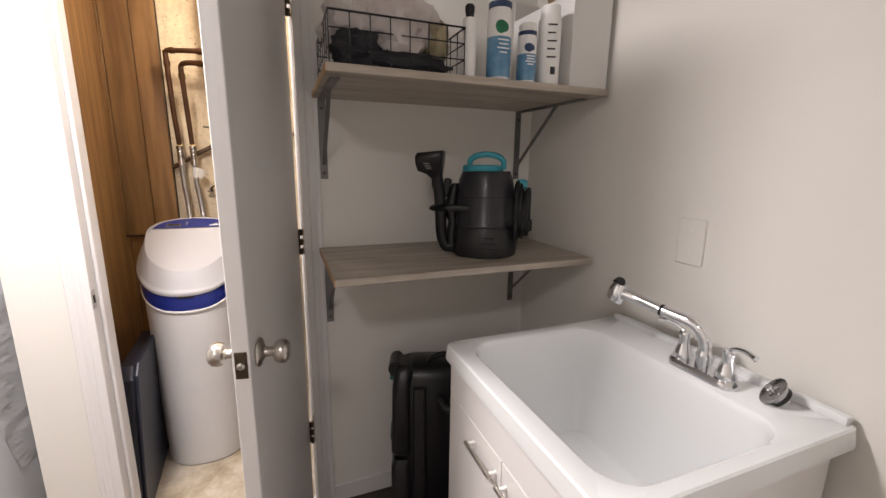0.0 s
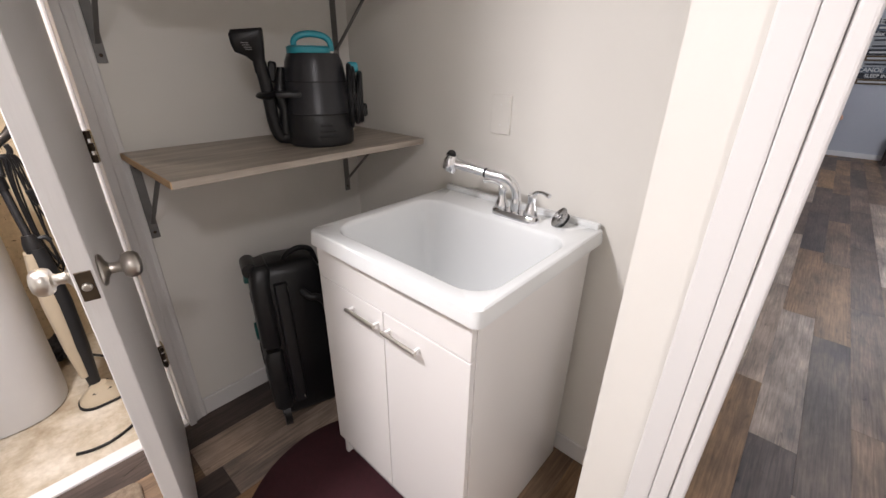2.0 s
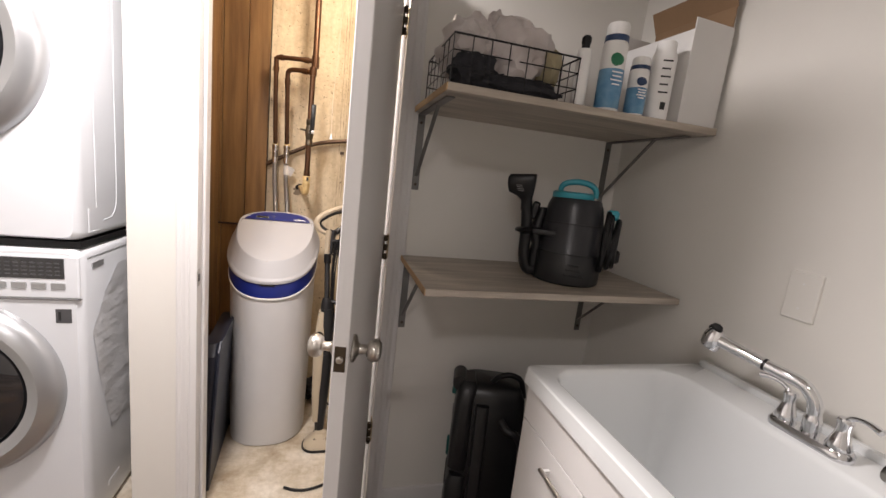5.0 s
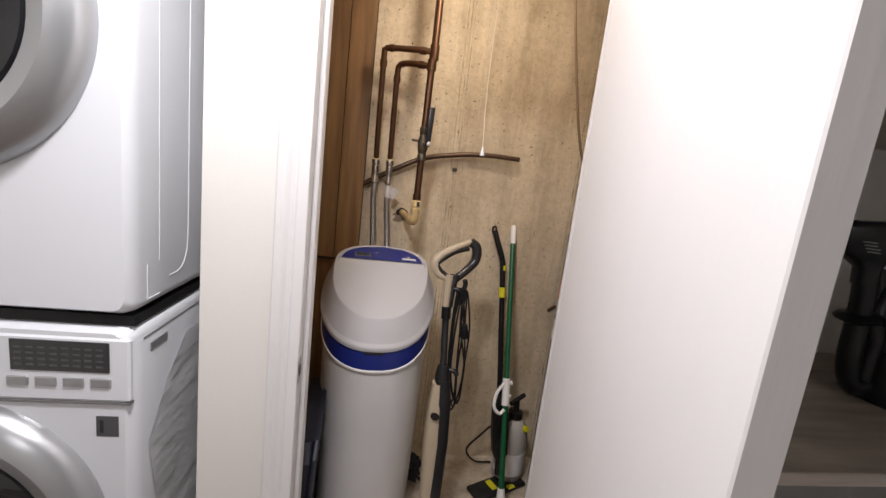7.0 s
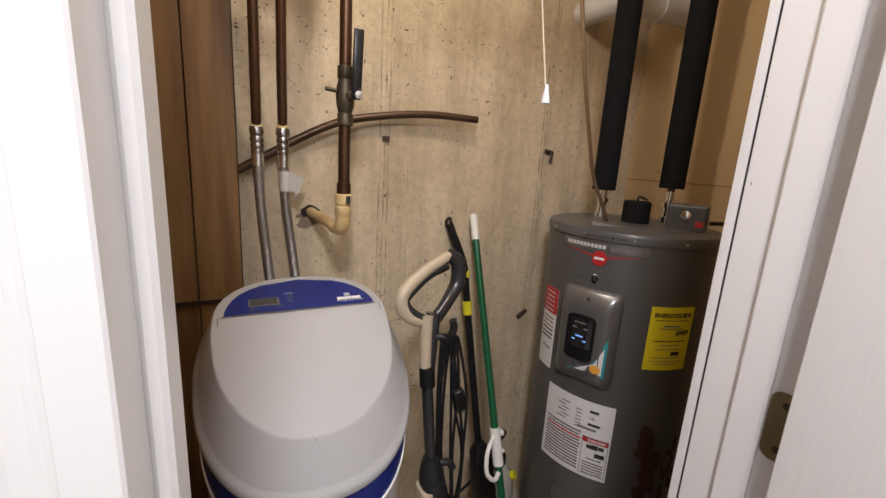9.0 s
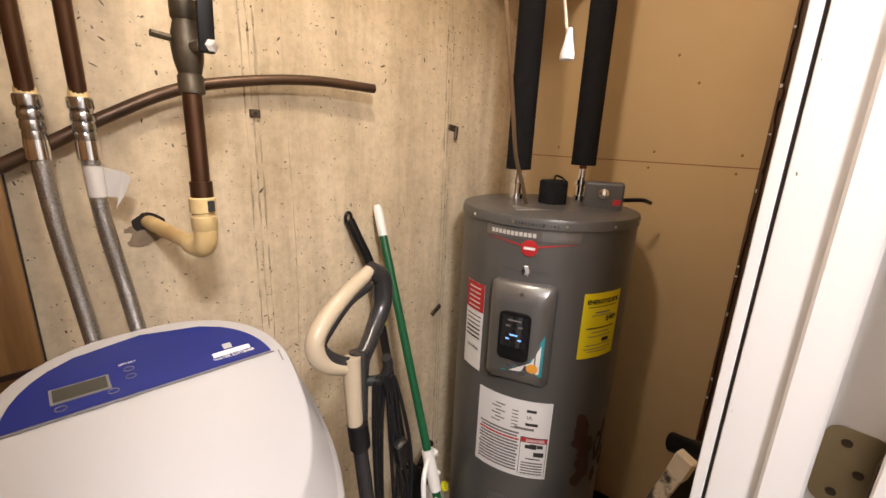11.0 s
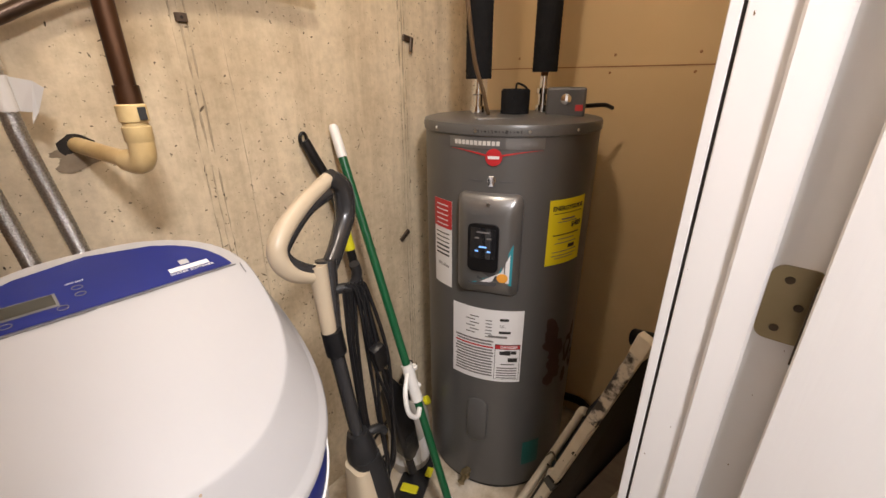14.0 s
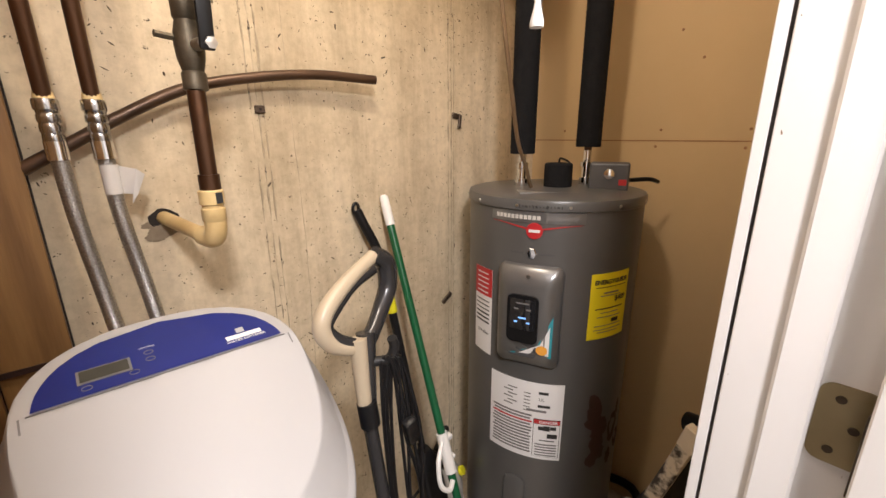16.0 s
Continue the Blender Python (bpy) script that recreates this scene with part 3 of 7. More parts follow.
# rough chipped pits in the concrete: flat flecks, the pits' shade painted as brown
b = bmesh.new()
hubs = [(rnd.uniform(-0.25, 1.05), rnd.uniform(0.5, 2.0)) for _ in range(16)]
for k in range(1150):
    x, z, s = rnd.uniform(-0.27, 1.1), rnd.uniform(0.3, 2.2), rnd.uniform(0.0008, 0.0021) * rnd.choice((0.7, 1.0, 1.0, 1.7))
    if k % 2:
        hx, hz = hubs[k % 16]
        x, z = max(-0.27, rnd.gauss(hx, 0.09)), rnd.gauss(hz, 0.13)
    m = pose(x, 2.2148, z) @ pose(0, 0, 0, 0, rnd.uniform(0, 180), 0) @ Matrix.Diagonal((s * rnd.uniform(0.35, 0.9), 0.0006, s * rnd.uniform(0.6, 2.8), 1))
    bmesh.ops.create_icosphere(b, subdivisions=1, radius=1, matrix=m)
tagged(link("trim_pits", b, PITBROWN), "dark air-bubble pits in the concrete", "pits", kind="stuff")

# wood paneling, board by board
panel = structure("wall_paneling", box(-1.0, -0.279, 2.198, 2.2145, 0, CH), GAPSHADE, "brown wood-grain paneling over the foundation wall", "paneling")
xs = (-0.995, -0.80, -0.655, -0.50, -0.383, -0.28)
for x0, x1 in zip(xs, xs[1:]):
    for z0, z1, dy in ((0.005, 0.984, 0.0), (0.992, CH - 0.004, -0.006)):
        part("board", box(x0 + 0.0015, x1 - 0.0015, 2.185 + dy, 2.199, z0, z1, 0.0015), PANEL, panel)
part("ledge", box(-1.0, -0.279, 2.176, 2.199, 0.983, 0.993), DARKWOOD, panel, "dark strip across the paneling")

# ---------- trim ----------


def casing_section(w, d):
    """Outline across a moulded casing: along its width, out from the wall."""
    return [(0, 0), (0, d * 0.55), (w * 0.06, d * 0.72), (w * 0.22, d * 0.72), (w * 0.26, d * 0.62), (w * 0.34, d * 0.66), (w * 0.52, d * 0.92),
            (w * 0.66, d), (w * 0.70, d * 0.9), (w * 0.76, d), (w * 0.95, d), (w, d * 0.85), (w, 0)]


def casing(name, origin, across, out, w, d, length, label, up=(0, 0, 1)):
    o, a, n, u = Vector(origin), Vector(across), Vector(out), Vector(up)
    sec = casing_section(w, d)
    s0 = [o + a * p + n * q for p, q in sec]
    b = loft([s0, [v + u * length for v in s0]])
    return structure(name, b, TRIM, label, "door casing")


casing("trim_casing_hinge", (0.358, 1.2195, 0), (-1, 0, 0), (0, -1, 0), 0.058, 0.016, 2.07, "white moulded door casing")
casing("trim_casing_latch", (-0.390, 1.2195, 0), (1, 0, 0), (0, -1, 0), 0.058, 0.016, 2.07, "white moulded door casing")
casing("trim_casing_top", (-0.390, 1.2195, 2.128), (0, 0, -1), (0, -1, 0), 0.058, 0.016, 0.748, "white moulded door casing", up=(1, 0, 0))
structure("trim_casing_exit", box(0.7435, 0.7605, -0.2708, -0.231, 0, 2.07, 0.004, seg=2), TRIM, "white casing of the open doorway", "door casing")
structure("trim_casing_exit_inner", box(0.7425, 0.7605, -0.2996, -0.2716, 0, 2.07, 0.003, seg=2), TRIM, "white inner strip of the doorway casing", "door casing")
casing("trim_casing_exit_far", (0.7605, -1.22, 0), (0, 1, 0), (-1, 0, 0), 0.062, 0.018, 2.07, "white moulded casing of the open doorway")
structure("trim_jamb_hinge", box(0.293, 0.315, 1.191, 1.3205, 0, 2.065, 0.001), TRIM, "white painted hinge jamb with chips", "door jamb")
jamb = bpy.data.objects["trim_jamb_hinge"]
rj = random.Random(9)
for k in range(22):
    b = bmesh.new()
    bmesh.ops.create_circle(b, cap_ends=True, segments=8, radius=1)
    y, z, s = rj.choice((1.2055, 1.222, 1.25, 1.29, 1.316)) + rj.uniform(-0.003, 0.003), rj.uniform(0.55, 1.75), rj.uniform(0.0005, 0.0013)
    for v in b.verts:
        v.co = Vector((0.2927, y + v.co.x * s * rj.uniform(0.5, 1.1), z + v.co.y * s * rj.uniform(0.8, 2.6)))
    part("paint_chip", b, CABLEBROWN, jamb, "small brown paint chip")
# solid strip filling the gap, with the gap's shade as its colour
structure("trim_jamb_gap", box(0.297, 0.315, 1.3205, 1.3245, 0, 2.065), GAPSHADE, "dark strip for the shaded gap behind the hinge jamb", "gap")
structure("trim_jamb_bead", box(0.2935, 0.315, 1.3245, 1.336, 0, 2.065, 0.001), TRIM, "thin white bead behind the hinge jamb", "bead")
structure("trim_stop_hinge", box(0.2825, 0.2935, 1.240, 1.277, 0, 2.045, 0.003), TRIM, "white door stop strip", "door stop")
structure("trim_jamb_latch", box(-0.347, -0.325, 1.203, 1.334, 0, 2.065, 0.0015), TRIM, "white painted latch jamb", "door jamb")
structure("trim_stop_latch", box(-0.3255, -0.3145, 1.246, 1.292, 0, 2.045, 0.003), TRIM, "white door stop strip", "door stop")
structure("trim_jamb_top", box(-0.325, 0.293, 1.203, 1.334, 2.045, 2.065), TRIM, "white head jamb", "door jamb")
structure("trim_threshold", box(-0.325, 0.293, 1.205, 1.262, -0.004, 0.012, 0.004), TRIM, "white painted threshold strip", "threshold")
structure("trim_jamb_exit", box(0.7455, 0.884, -0.3235, -0.3004, 0, 2.065, 0.006, seg=3), TRIM, "white jamb of the open doorway", "door jamb")
structure("trim_jamb_exit_far", box(0.757, 0.884, -1.16, -1.142, 0, 2.065, 0.002), TRIM, "white jamb of the open doorway", "door jamb")
structure("trim_jamb_exit_top", box(0.757, 0.884, -1.142, -0.3235, 2.047, 2.065), TRIM, "white head jamb of the open doorway", "door jamb")


def baseboard(name, x0, x1, y0, y1):
    b = box(x0, x1, y0, y1, 0, 0.078, 0.003)
    return structure(name, b, TRIM, "low white baseboard", "baseboard")


baseboard("baseboard_shelf", 0.358, 1.2, 1.209, 1.2205)
baseboard("baseboard_sink", 1.1885, 1.2005, -0.137, 1.209)
baseboard("baseboard_pier", -0.53, -0.390, 1.209, 1.2205)
baseboard("baseboard_exit", 0.7485, 0.7605, -0.231, -0.137)
baseboard("baseboard_big_room", 9.285, 9.3, -4.2, 1.2)

# ---------- utility door ----------
DOOR = pose(0.257, 1.200, 0, 0, 0, -101.9)
door = thing("door_1", "white flush door standing open with nickel knobs", "door", m=DOOR)
door["kind"] = "structure"
leaf = part("leaf", box(0.0, 0.610, -0.0175, 0.0175, 0.014, 2.035, 0.002), DOORWHITE, door)
KNOB = [(0.0, 0.0), (0.031, 0.0), (0.033, 0.003), (0.030, 0.007), (0.018, 0.011), (0.0115, 0.016), (0.0105, 0.030), (0.013, 0.034), (0.022, 0.037), (0.0265, 0.044),
        (0.0275, 0.052), (0.0255, 0.060), (0.019, 0.066), (0.008, 0.068), (0.0, 0.0682)]
for s in (1, -1):
    part("knob", lathe(KNOB, 28, m=pose(0.548, 0.0175 * s, 0.945, -90 * s)), NICKEL, door, "satin nickel round knob", True)
plate = part("latch_plate", box(0.6095, 0.612, -0.0125, 0.0125, 0.915, 0.975, 0.001), BRONZE, door, "dark bronze latch plate")
part("latch_bolt", lathe([(0.0, 0), (0.008, 0), (0.008, 0.006), (0.005, 0.009), (0, 0.009)], 14, m=pose(0.611, 0, 0.945, 0, 90)), NICKEL, door, "", True)
HINGES = (0.353, 1.093, 1.851)
for z in HINGES:
    b = box(-0.0022, 0.0, -0.012, 0.0225, z - 0.044, z + 0.044, 0.0006)
    h = part("hinge", b, BRONZE, door, "dark bronze butt hinge")
    for k in range(3):
        zz = z - 0.044 + 0.0335 * k
        part("knuckle", tube([(0.004, 0.026, zz), (0.004, 0.026, zz + 0.021)], 0.0062, 12), BRONZE, h, "", True)
        part("leaf", box(0.000, 0.003, 0.0225, 0.033, zz, zz + 0.021, 0.0006), BRONZE, h)

# jamb leaves of the hinges
for z in HINGES:
    hinge = thing("hinge_leaf", "antique brass hinge leaf with three screws on the jamb", "hinge", (0.2925, 1.1925, z), group="jamb hinge leaves")
    out = [(y, zz) for y, zz in rounded_outline(0.0235, 0.0445, 0.012, 5)]
    b = loft([[(0.0, y + 0.0235, q) for y, q in out], [(-0.0022, y + 0.0235, q) for y, q in out]])
    part("leaf", b, BRASS_OLD, hinge)
    for yy, zz in ((0.030, 0.029), (0.016, 0.0), (0.030, -0.029)):
        part("screw", lathe([(0.0045, 0), (0.0042, 0.001), (0.002, 0.0006), (0, 0.0003)], 12, m=pose(-0.0022, yy, zz, 0, -90)), BRONZE, hinge, "", True)

# strikes
strike = thing("strike_plate", "small nickel strike plate set in the latch jamb", "strike plate", (-0.3245, 1.214, 0.945))
out = rounded_outline(0.0125, 0.029, 0.006, 4)
part("plate", loft([[(0, y, q) for y, q in out], [(0.0018, y, q) for y, q in out]]), NICKEL, strike)
# raised dark plate painted as the shade in the latch hole
part("hole", box(0.0017, 0.0024, -0.006, 0.006, -0.012, 0.012), GAPSHADE, strike, "dark patch for the shaded latch hole")
strike = thing("strike_plate", "small nickel strike plate on the doorway jamb", "strike plate", (0.785, -0.3253, 0.945))
part("plate", loft([[(y, 0, q) for y, q in out], [(y, 0.0018, q) for y, q in out]]), NICKEL, strike)
part("lip", box(-0.026, -0.012, -0.0012, 0.0012, -0.014, 0.014, 0.0005), NICKEL, strike)

# ---------- ceiling lights ----------
lx, ly, lz = LAUNDRY_LAMP
lamp = thing("ceiling_light", "round flush white ceiling light, switched on", "ceiling light", (lx, ly, CH))
part("base", lathe([(0, 0), (0.13, 0), (0.13, -0.02), (0.11, -0.03), (0, -0.03)], 32), PLASTWHITE, lamp, "", True)
part("shade", lathe([(0.11, -0.03), (0.152, -0.06), (0.152, -0.13), (0.148, -0.135), (0.146, -0.13), (0.144, -0.06), (0.100, -0.032)], 32), PLASTWHITE, lamp, "white drum shade open below", True)
# unseen copy of the fixture, added to go with the rear fill lamp
rear = copy_thing(lamp, pose(*LAUNDRY_FILL_REAR[:2], CH))
lamp2 = thing("bulb_fixture", "porcelain lamp holder with bare bulb and pull string", "light fixture", (BULB[0], BULB[1], CH))
part("holder", lathe([(0, 0), (0.055, 0), (0.055, -0.015), (0.035, -0.03), (0.03, -0.055), (0, -0.055)], 24), PLASTWHITE, lamp2, "", True)
part("bulb", lathe([(0.012, -0.056), (0.013, -0.12), (0.016, -0.16), (0.016, -0.19), (0.0, -0.195)], 16), PLASTWHITE, lamp2, "", True)
s0 = Vector((0.0, -0.06, -0.03))
s1 = Vector((0.065 - BULB[0], 1.445 - BULB[1], 1.468 - CH))
part("string", tube(curve_points([s0, s0.lerp(s1, 0.4) + Vector((0.004, 0, 0)), s0.lerp(s1, 0.8) - Vector((0.004, 0, 0)), s1], 5), 0.0011, 6), STRING, lamp2, "off-white pull string")
part("bell", lathe([(0.0, 0.012), (0.002, 0.012), (0.003, 0.004), (0.0055, -0.006), (0.0055, -0.010), (0, -0.010)], 12, m=Matrix.Translation(s1)), PLASTWHITE, lamp2, "white pull bell", True)

# ---------- shelves ----------


def shelf(z, label):
    th = thing("wall_shelf_board", label, "shelf", (0.345, 0.765, z), group="wall shelves")
    part("board", box(0, 0.83, 0, 0.44, -0.02, 0, 0.0015), SHELFWOOD, th)
    part("end_strip", box(-0.0025, 0.0005, 0.001, 0.439, -0.019, -0.001), SHELFEND, th, "raw tan chipboard end")
    return th


def bracket(x, z):
    th = thing("shelf_bracket", "grey steel shelf bracket with diagonal brace", "bracket", (x, 1.2195, z), group="shelf brackets")
    part("wall_leg", box(-0.0125, 0.0125, -0.004, 0, -0.265, 0, 0.001), GREYMETAL, th)
    part("shelf_leg", box(-0.0125, 0.0125, -0.39, -0.004, -0.004, 0, 0.001), GREYMETAL, th)
    m = look((0, -0.004, -0.215), (0, -0.25, -0.004))
    part("brace", moved(box(-0.006, 0.006, -0.003, 0.003, -0.325, 0.0, 0.001), m), GREYMETAL, th)
    for q in (-0.245, -0.03):
        part("screw", lathe([(0, 0), (0.005, 0), (0.004, 0.002), (0, 0.003)], 10, m=pose(0, -0.004, q, 90)), BRONZE, th, "", True)
    return th


shelf(1.066, "grey wood-look wall shelf holding a spot cleaner")
shelf(1.592, "grey wood-look wall shelf holding cleaning supplies")
br = bracket(0.372, 1.0455)
for x, z in ((1.137, 1.0455), (0.372, 1.5715), (1.137, 1.5715)):
    copy_thing(br, pose(x, 1.2195, z))

# blank plate
pl = thing("blank_wall_plate", "off-white blank cover plate on the wall", "wall plate", (1.1995, 0.447, 1.177))
out = rounded_outline(0.036, 0.059, 0.004, 3)
part("plate", loft([[(0, y, q) for y, q in out], [(-0.005, y, q) for y, q in out], [(-0.007, y * 0.94, q * 0.96) for y, q in out]]), WALL, pl)
for q in (0.03, -0.03):
    part("screw", lathe([(0, 0), (0.003, 0), (0, 0.0008)], 8, m=pose(-0.007, 0, q, 0, -90)), PLASTWHITE, pl)

# ---------- laundry sink ----------
cab = thing("sink_cabinet", "white gloss two-door cabinet under the laundry sink", "cabinet", (0.64, 0.085, 0))
W, D = 0.565, 0.53
part("side_panel", box(0.002, D, 0, 0.016, 0.0, 0.861, 0.001), CABWHITE, cab)
part("side_panel", box(0.002, D, W - 0.016, W, 0.0, 0.861, 0.001), CABWHITE, cab)
part("back_panel", box(D - 0.01, D, 0.016, W - 0.016, 0.06, 0.861), CABWHITE, cab)
part("bottom_panel", box(0.02, D - 0.01, 0.016, W - 0.016, 0.09, 0.106), CABWHITE, cab)
part("apron", box(-0.016, 0.0, 0.0015, W - 0.0015, 0.7592, 0.861, 0.001), CABWHITE, cab)
part("kick_board", box(0.022, 0.036, 0.016, W - 0.016, 0.0, 0.1), GREYTOE, cab, "grey recessed kick board")
for y0, y1, hy in ((0.0015, W / 2 - 0.0017, W / 2 - 0.075), (W / 2 + 0.0017, W - 0.0015, W / 2 + 0.075)):
    dr = part("cabinet_door", box(-0.016, 0.0, y0, y1, 0.105, 0.7560, 0.001), CABWHITE, cab)
    b = tube([(-0.036, hy - 0.060, 0.713), (-0.036, hy + 0.060, 0.713)], 0.0055, 12)
    hd = part("handle", b, NICKEL, dr, "satin nickel bar handle")
    for s in (-0.052, 0.052):
        part("post", box(-0.033, -0.0155, hy + s - 0.004, hy + s + 0.004, 0.709, 0.717, 0.001), PLASTWHITE, hd, "white end block")

sink = thing("laundry_sink", "deep white rectangular laundry sink basin with faucet deck", "sink", (0.90, 0.3575, 0.861))
HX, HY = 0.295, 0.298


def ring_at(hx, hy, r, z, cx=0.0, cy=0.0, n=6):
    return [(x + cx, y + cy, z) for x, y in rounded_outline(hx, hy, r, n)]


BX, BYY = -0.047, -0.001
secs = [ring_at(HX - 0.028, HY - 0.028, 0.012, 0.0), ring_at(HX, HY, 0.02, 0.002), ring_at(HX, HY, 0.02, 0.012), ring_at(HX - 0.002, HY - 0.002, 0.02, 0.030), ring_at(HX - 0.003, HY - 0.003, 0.02, 0.0395),
        ring_at(HX - 0.0065, HY - 0.0065, 0.02, 0.043),
        ring_at(0.203, 0.268, 0.072, 0.043, BX, BYY), ring_at(0.198, 0.263, 0.070, 0.040, BX, BYY), ring_at(0.193, 0.258, 0.066, 0.028, BX, BYY), ring_at(0.188, 0.253, 0.045, -0.03, BX, BYY), ring_at(0.160, 0.224, 0.03, -0.20, BX, BYY),
        ring_at(0.150, 0.212, 0.03, -0.255, BX, BYY), ring_at(0.12, 0.17, 0.06, -0.275, BX, BYY), ring_at(0.02, 0.02, 0.018, -0.282, BX, BYY)]
part("basin", loft(secs, cap0=False), SINKWHITE, sink, "", True)
part("ledge", box(HX - 0.032, HX - 0.008, -HY + 0.012, HY - 0.012, 0.040, 0.060, 0.006, seg=2), SINKWHITE, sink, "raised back ledge", True)
part("drain", lathe([(0, 0.001), (0.03, 0.001), (0.042, 0.004), (0.044, 0.001), (0.03, -0.004)], 24, m=pose(BX, BYY, -0.283)), CHROME, sink, "", True)

fc = thing("faucet", "chrome two-handle pull-out laundry faucet on the sink deck", "faucet", (1.094, 0.300, 0.904))
out = rounded_outline(0.027, 0.078, 0.024, 6)
part("base_plate", loft([[(x, y, 0) for x, y in out], [(x, y, 0.012) for x, y in out], [(x * 0.86, y * 0.95, 0.018) for x, y in out]]), CHROME, fc, "", True)
for s in (-1, 1):
    hb = part("handle_base", lathe([(0.021, 0.017), (0.022, 0.022), (0.017, 0.036), (0.012, 0.054), (0.0115, 0.066), (0.014, 0.074), (0.012, 0.082), (0, 0.085)], 20, m=pose(0, 0.051 * s, 0)), CHROME, fc, "", True)
    pts = curve_points([(0.0, 0.051 * s, 0.076), (-0.004, 0.064 * s, 0.090), (-0.010, 0.088 * s, 0.096), (-0.015, 0.112 * s, 0.092)], 5)
    part("lever", tube(pts, [0.007 - 0.0022 * math.sin(math.pi * k / (len(pts) - 1)) for k in range(len(pts))], 10), CHROME, hb, "", True)
pts = curve_points([(0.0, 0, 0.016), (0.0, 0.002, 0.055), (-0.002, 0.006, 0.085), (-0.008, 0.028, 0.110), (-0.016, 0.066, 0.116), (-0.024, 0.10, 0.120)], 6)
part("spout", tube(pts, [0.0165 if k < 6 else 0.0135 for k in range(len(pts))], 16), CHROME, fc, "", True)
part("collar", tube([(-0.024, 0.099, 0.1198), (-0.0252, 0.104, 0.1205)], 0.0145, 16), BLACKPL, fc, "black joint ring", True)
part("spray_wand", tube([(-0.0252, 0.104, 0.1205), (-0.034, 0.15, 0.127), (-0.044, 0.195, 0.134), (-0.049, 0.212, 0.137)], [0.0135, 0.014, 0.016, 0.019], 16), CHROME, fc, "", True)
hd = part("spray_head", tube([(-0.049, 0.212, 0.160), (-0.050, 0.216, 0.143), (-0.054, 0.220, 0.116), (-0.056, 0.222, 0.110)], [0.016, 0.0235, 0.0225, 0.019], 18), CHROME, fc, "", True)
part("button", tube([(-0.048, 0.219, 0.158), (-0.049, 0.214, 0.168)], [0.0165, 0.012], 14), BLACKPL, hd, "black spray button", True)

st = thing("sink_strainer", "chrome sink strainer basket lying on the deck", "strainer", m=pose(1.122, 0.166, 0.926, 0, -56, -46) @ Matrix.Scale(0.86, 4))
part("disc", lathe([(0, 0.002), (0.012, 0.002), (0.014, 0.006), (0.026, 0.006), (0.036, 0.010), (0.036, 0.008), (0.027, -0.002), (0.024, -0.012), (0, -0.012)], 24), DULLSTEEL, st, "", True)
part("stem", lathe([(0.006, 0.002), (0.005, 0.014), (0.008, 0.018), (0.007, 0.022), (0, 0.023)], 12), CHROME, st, "", True)
part("grid", lathe([(0.0245, -0.011), (0.0265, -0.004), (0.0262, -0.0135), (0, -0.0135)], 20), DARKGREY, st, "dark perforated basket", True)
part("post", lathe([(0.004, -0.012), (0.004, -0.030), (0, -0.03)], 8), CHROME, st, "", True)

# rugs
b = bmesh.new()
n = 72
lo = [(0.40 * math.cos(2 * math.pi * k / n), 0.42 * math.sin(2 * math.pi * k / n)) for k in range(n)]
loft([[(x * s, y * s, q) for x, y in lo] for s, q in ((1, 0), (1.0, 0.006), (0.985, 0.010), (0.9, 0.010))], b)
rug = thing("round_rug", "round dark maroon rug on the vinyl floor", "rug", (0.565, 0.395, 0))
part("pile", b, MAROON, rug, "", True)

# ---------- portable spot cleaner on the lower shelf ----------
sc = thing("spot_cleaner", "dark grey portable spot cleaner with teal carry handle", "spot cleaner", (0.858, 0.938, 1.0665), turn=-28)


def oval(hx, hy, z, n=28, cx=0.0, cy=0.0):
    return [(cx + hx * math.cos(2 * math.pi * k / n), cy + hy * math.sin(2 * math.pi * k / n), z) for k in range(n)]


part("base", loft([oval(0.098, 0.085, 0.0), oval(0.106, 0.092, 0.006), oval(0.108, 0.094, 0.03), oval(0.106, 0.092, 0.095), oval(0.103, 0.089, 0.1)]), DARKGREY, sc, "", True)
for k in range(3):
    part("vent", moved(box(-0.03 + 0.004 * k, 0.03 - 0.008 * k, -0.003, 0.003, 0.030 + 0.017 * k, 0.037 + 0.017 * k, 0.001), pose(0.018, -0.091, 0)), BLACKPL, sc, "black vent slot")
for q in (0.1, 0.196):
    part("seam_ring", loft([oval(0.1045 - 0.06 * (q - 0.1), 0.0905 - 0.055 * (q - 0.1), q - 0.002), oval(0.1045 - 0.06 * (q - 0.1), 0.0905 - 0.055 * (q - 0.1), q + 0.002)]), BLACKPL, sc, "", True)
part("lower_tank", loft([oval(0.103, 0.089, 0.1), oval(0.100, 0.086, 0.105), oval(0.098, 0.085, 0.19), oval(0.096, 0.083, 0.196)]), SMOKE, sc, "smoky grey tank", True)
part("upper_tank", loft([oval(0.097, 0.084, 0.196), oval(0.096, 0.083, 0.2), oval(0.088, 0.076, 0.25), oval(0.079, 0.068, 0.272), oval(0.076, 0.066, 0.276)]), SMOKE, sc, "clear smoky water tank", True)
part("teal_cap", loft([oval(0.064, 0.060, 0.272, cx=-0.012), oval(0.066, 0.062, 0.275, cx=-0.012), oval(0.066, 0.062, 0.291, cx=-0.012), oval(0.058, 0.054, 0.296, cx=-0.012)]), TEAL, sc, "teal tank cap", True)
pts = curve_points([(-0.054, 0, 0.288), (-0.053, 0, 0.309), (-0.036, 0, 0.323), (0.0, 0, 0.329), (0.036, 0, 0.323), (0.054, 0, 0.307), (0.057, 0, 0.282)], 5)
part("carry_handle", tube(pts, [0.0085 + 0.0015 * math.sin(math.pi * k / (len(pts) - 1)) for k in range(len(pts))], 10), TEAL, sc, "teal carry handle", True)
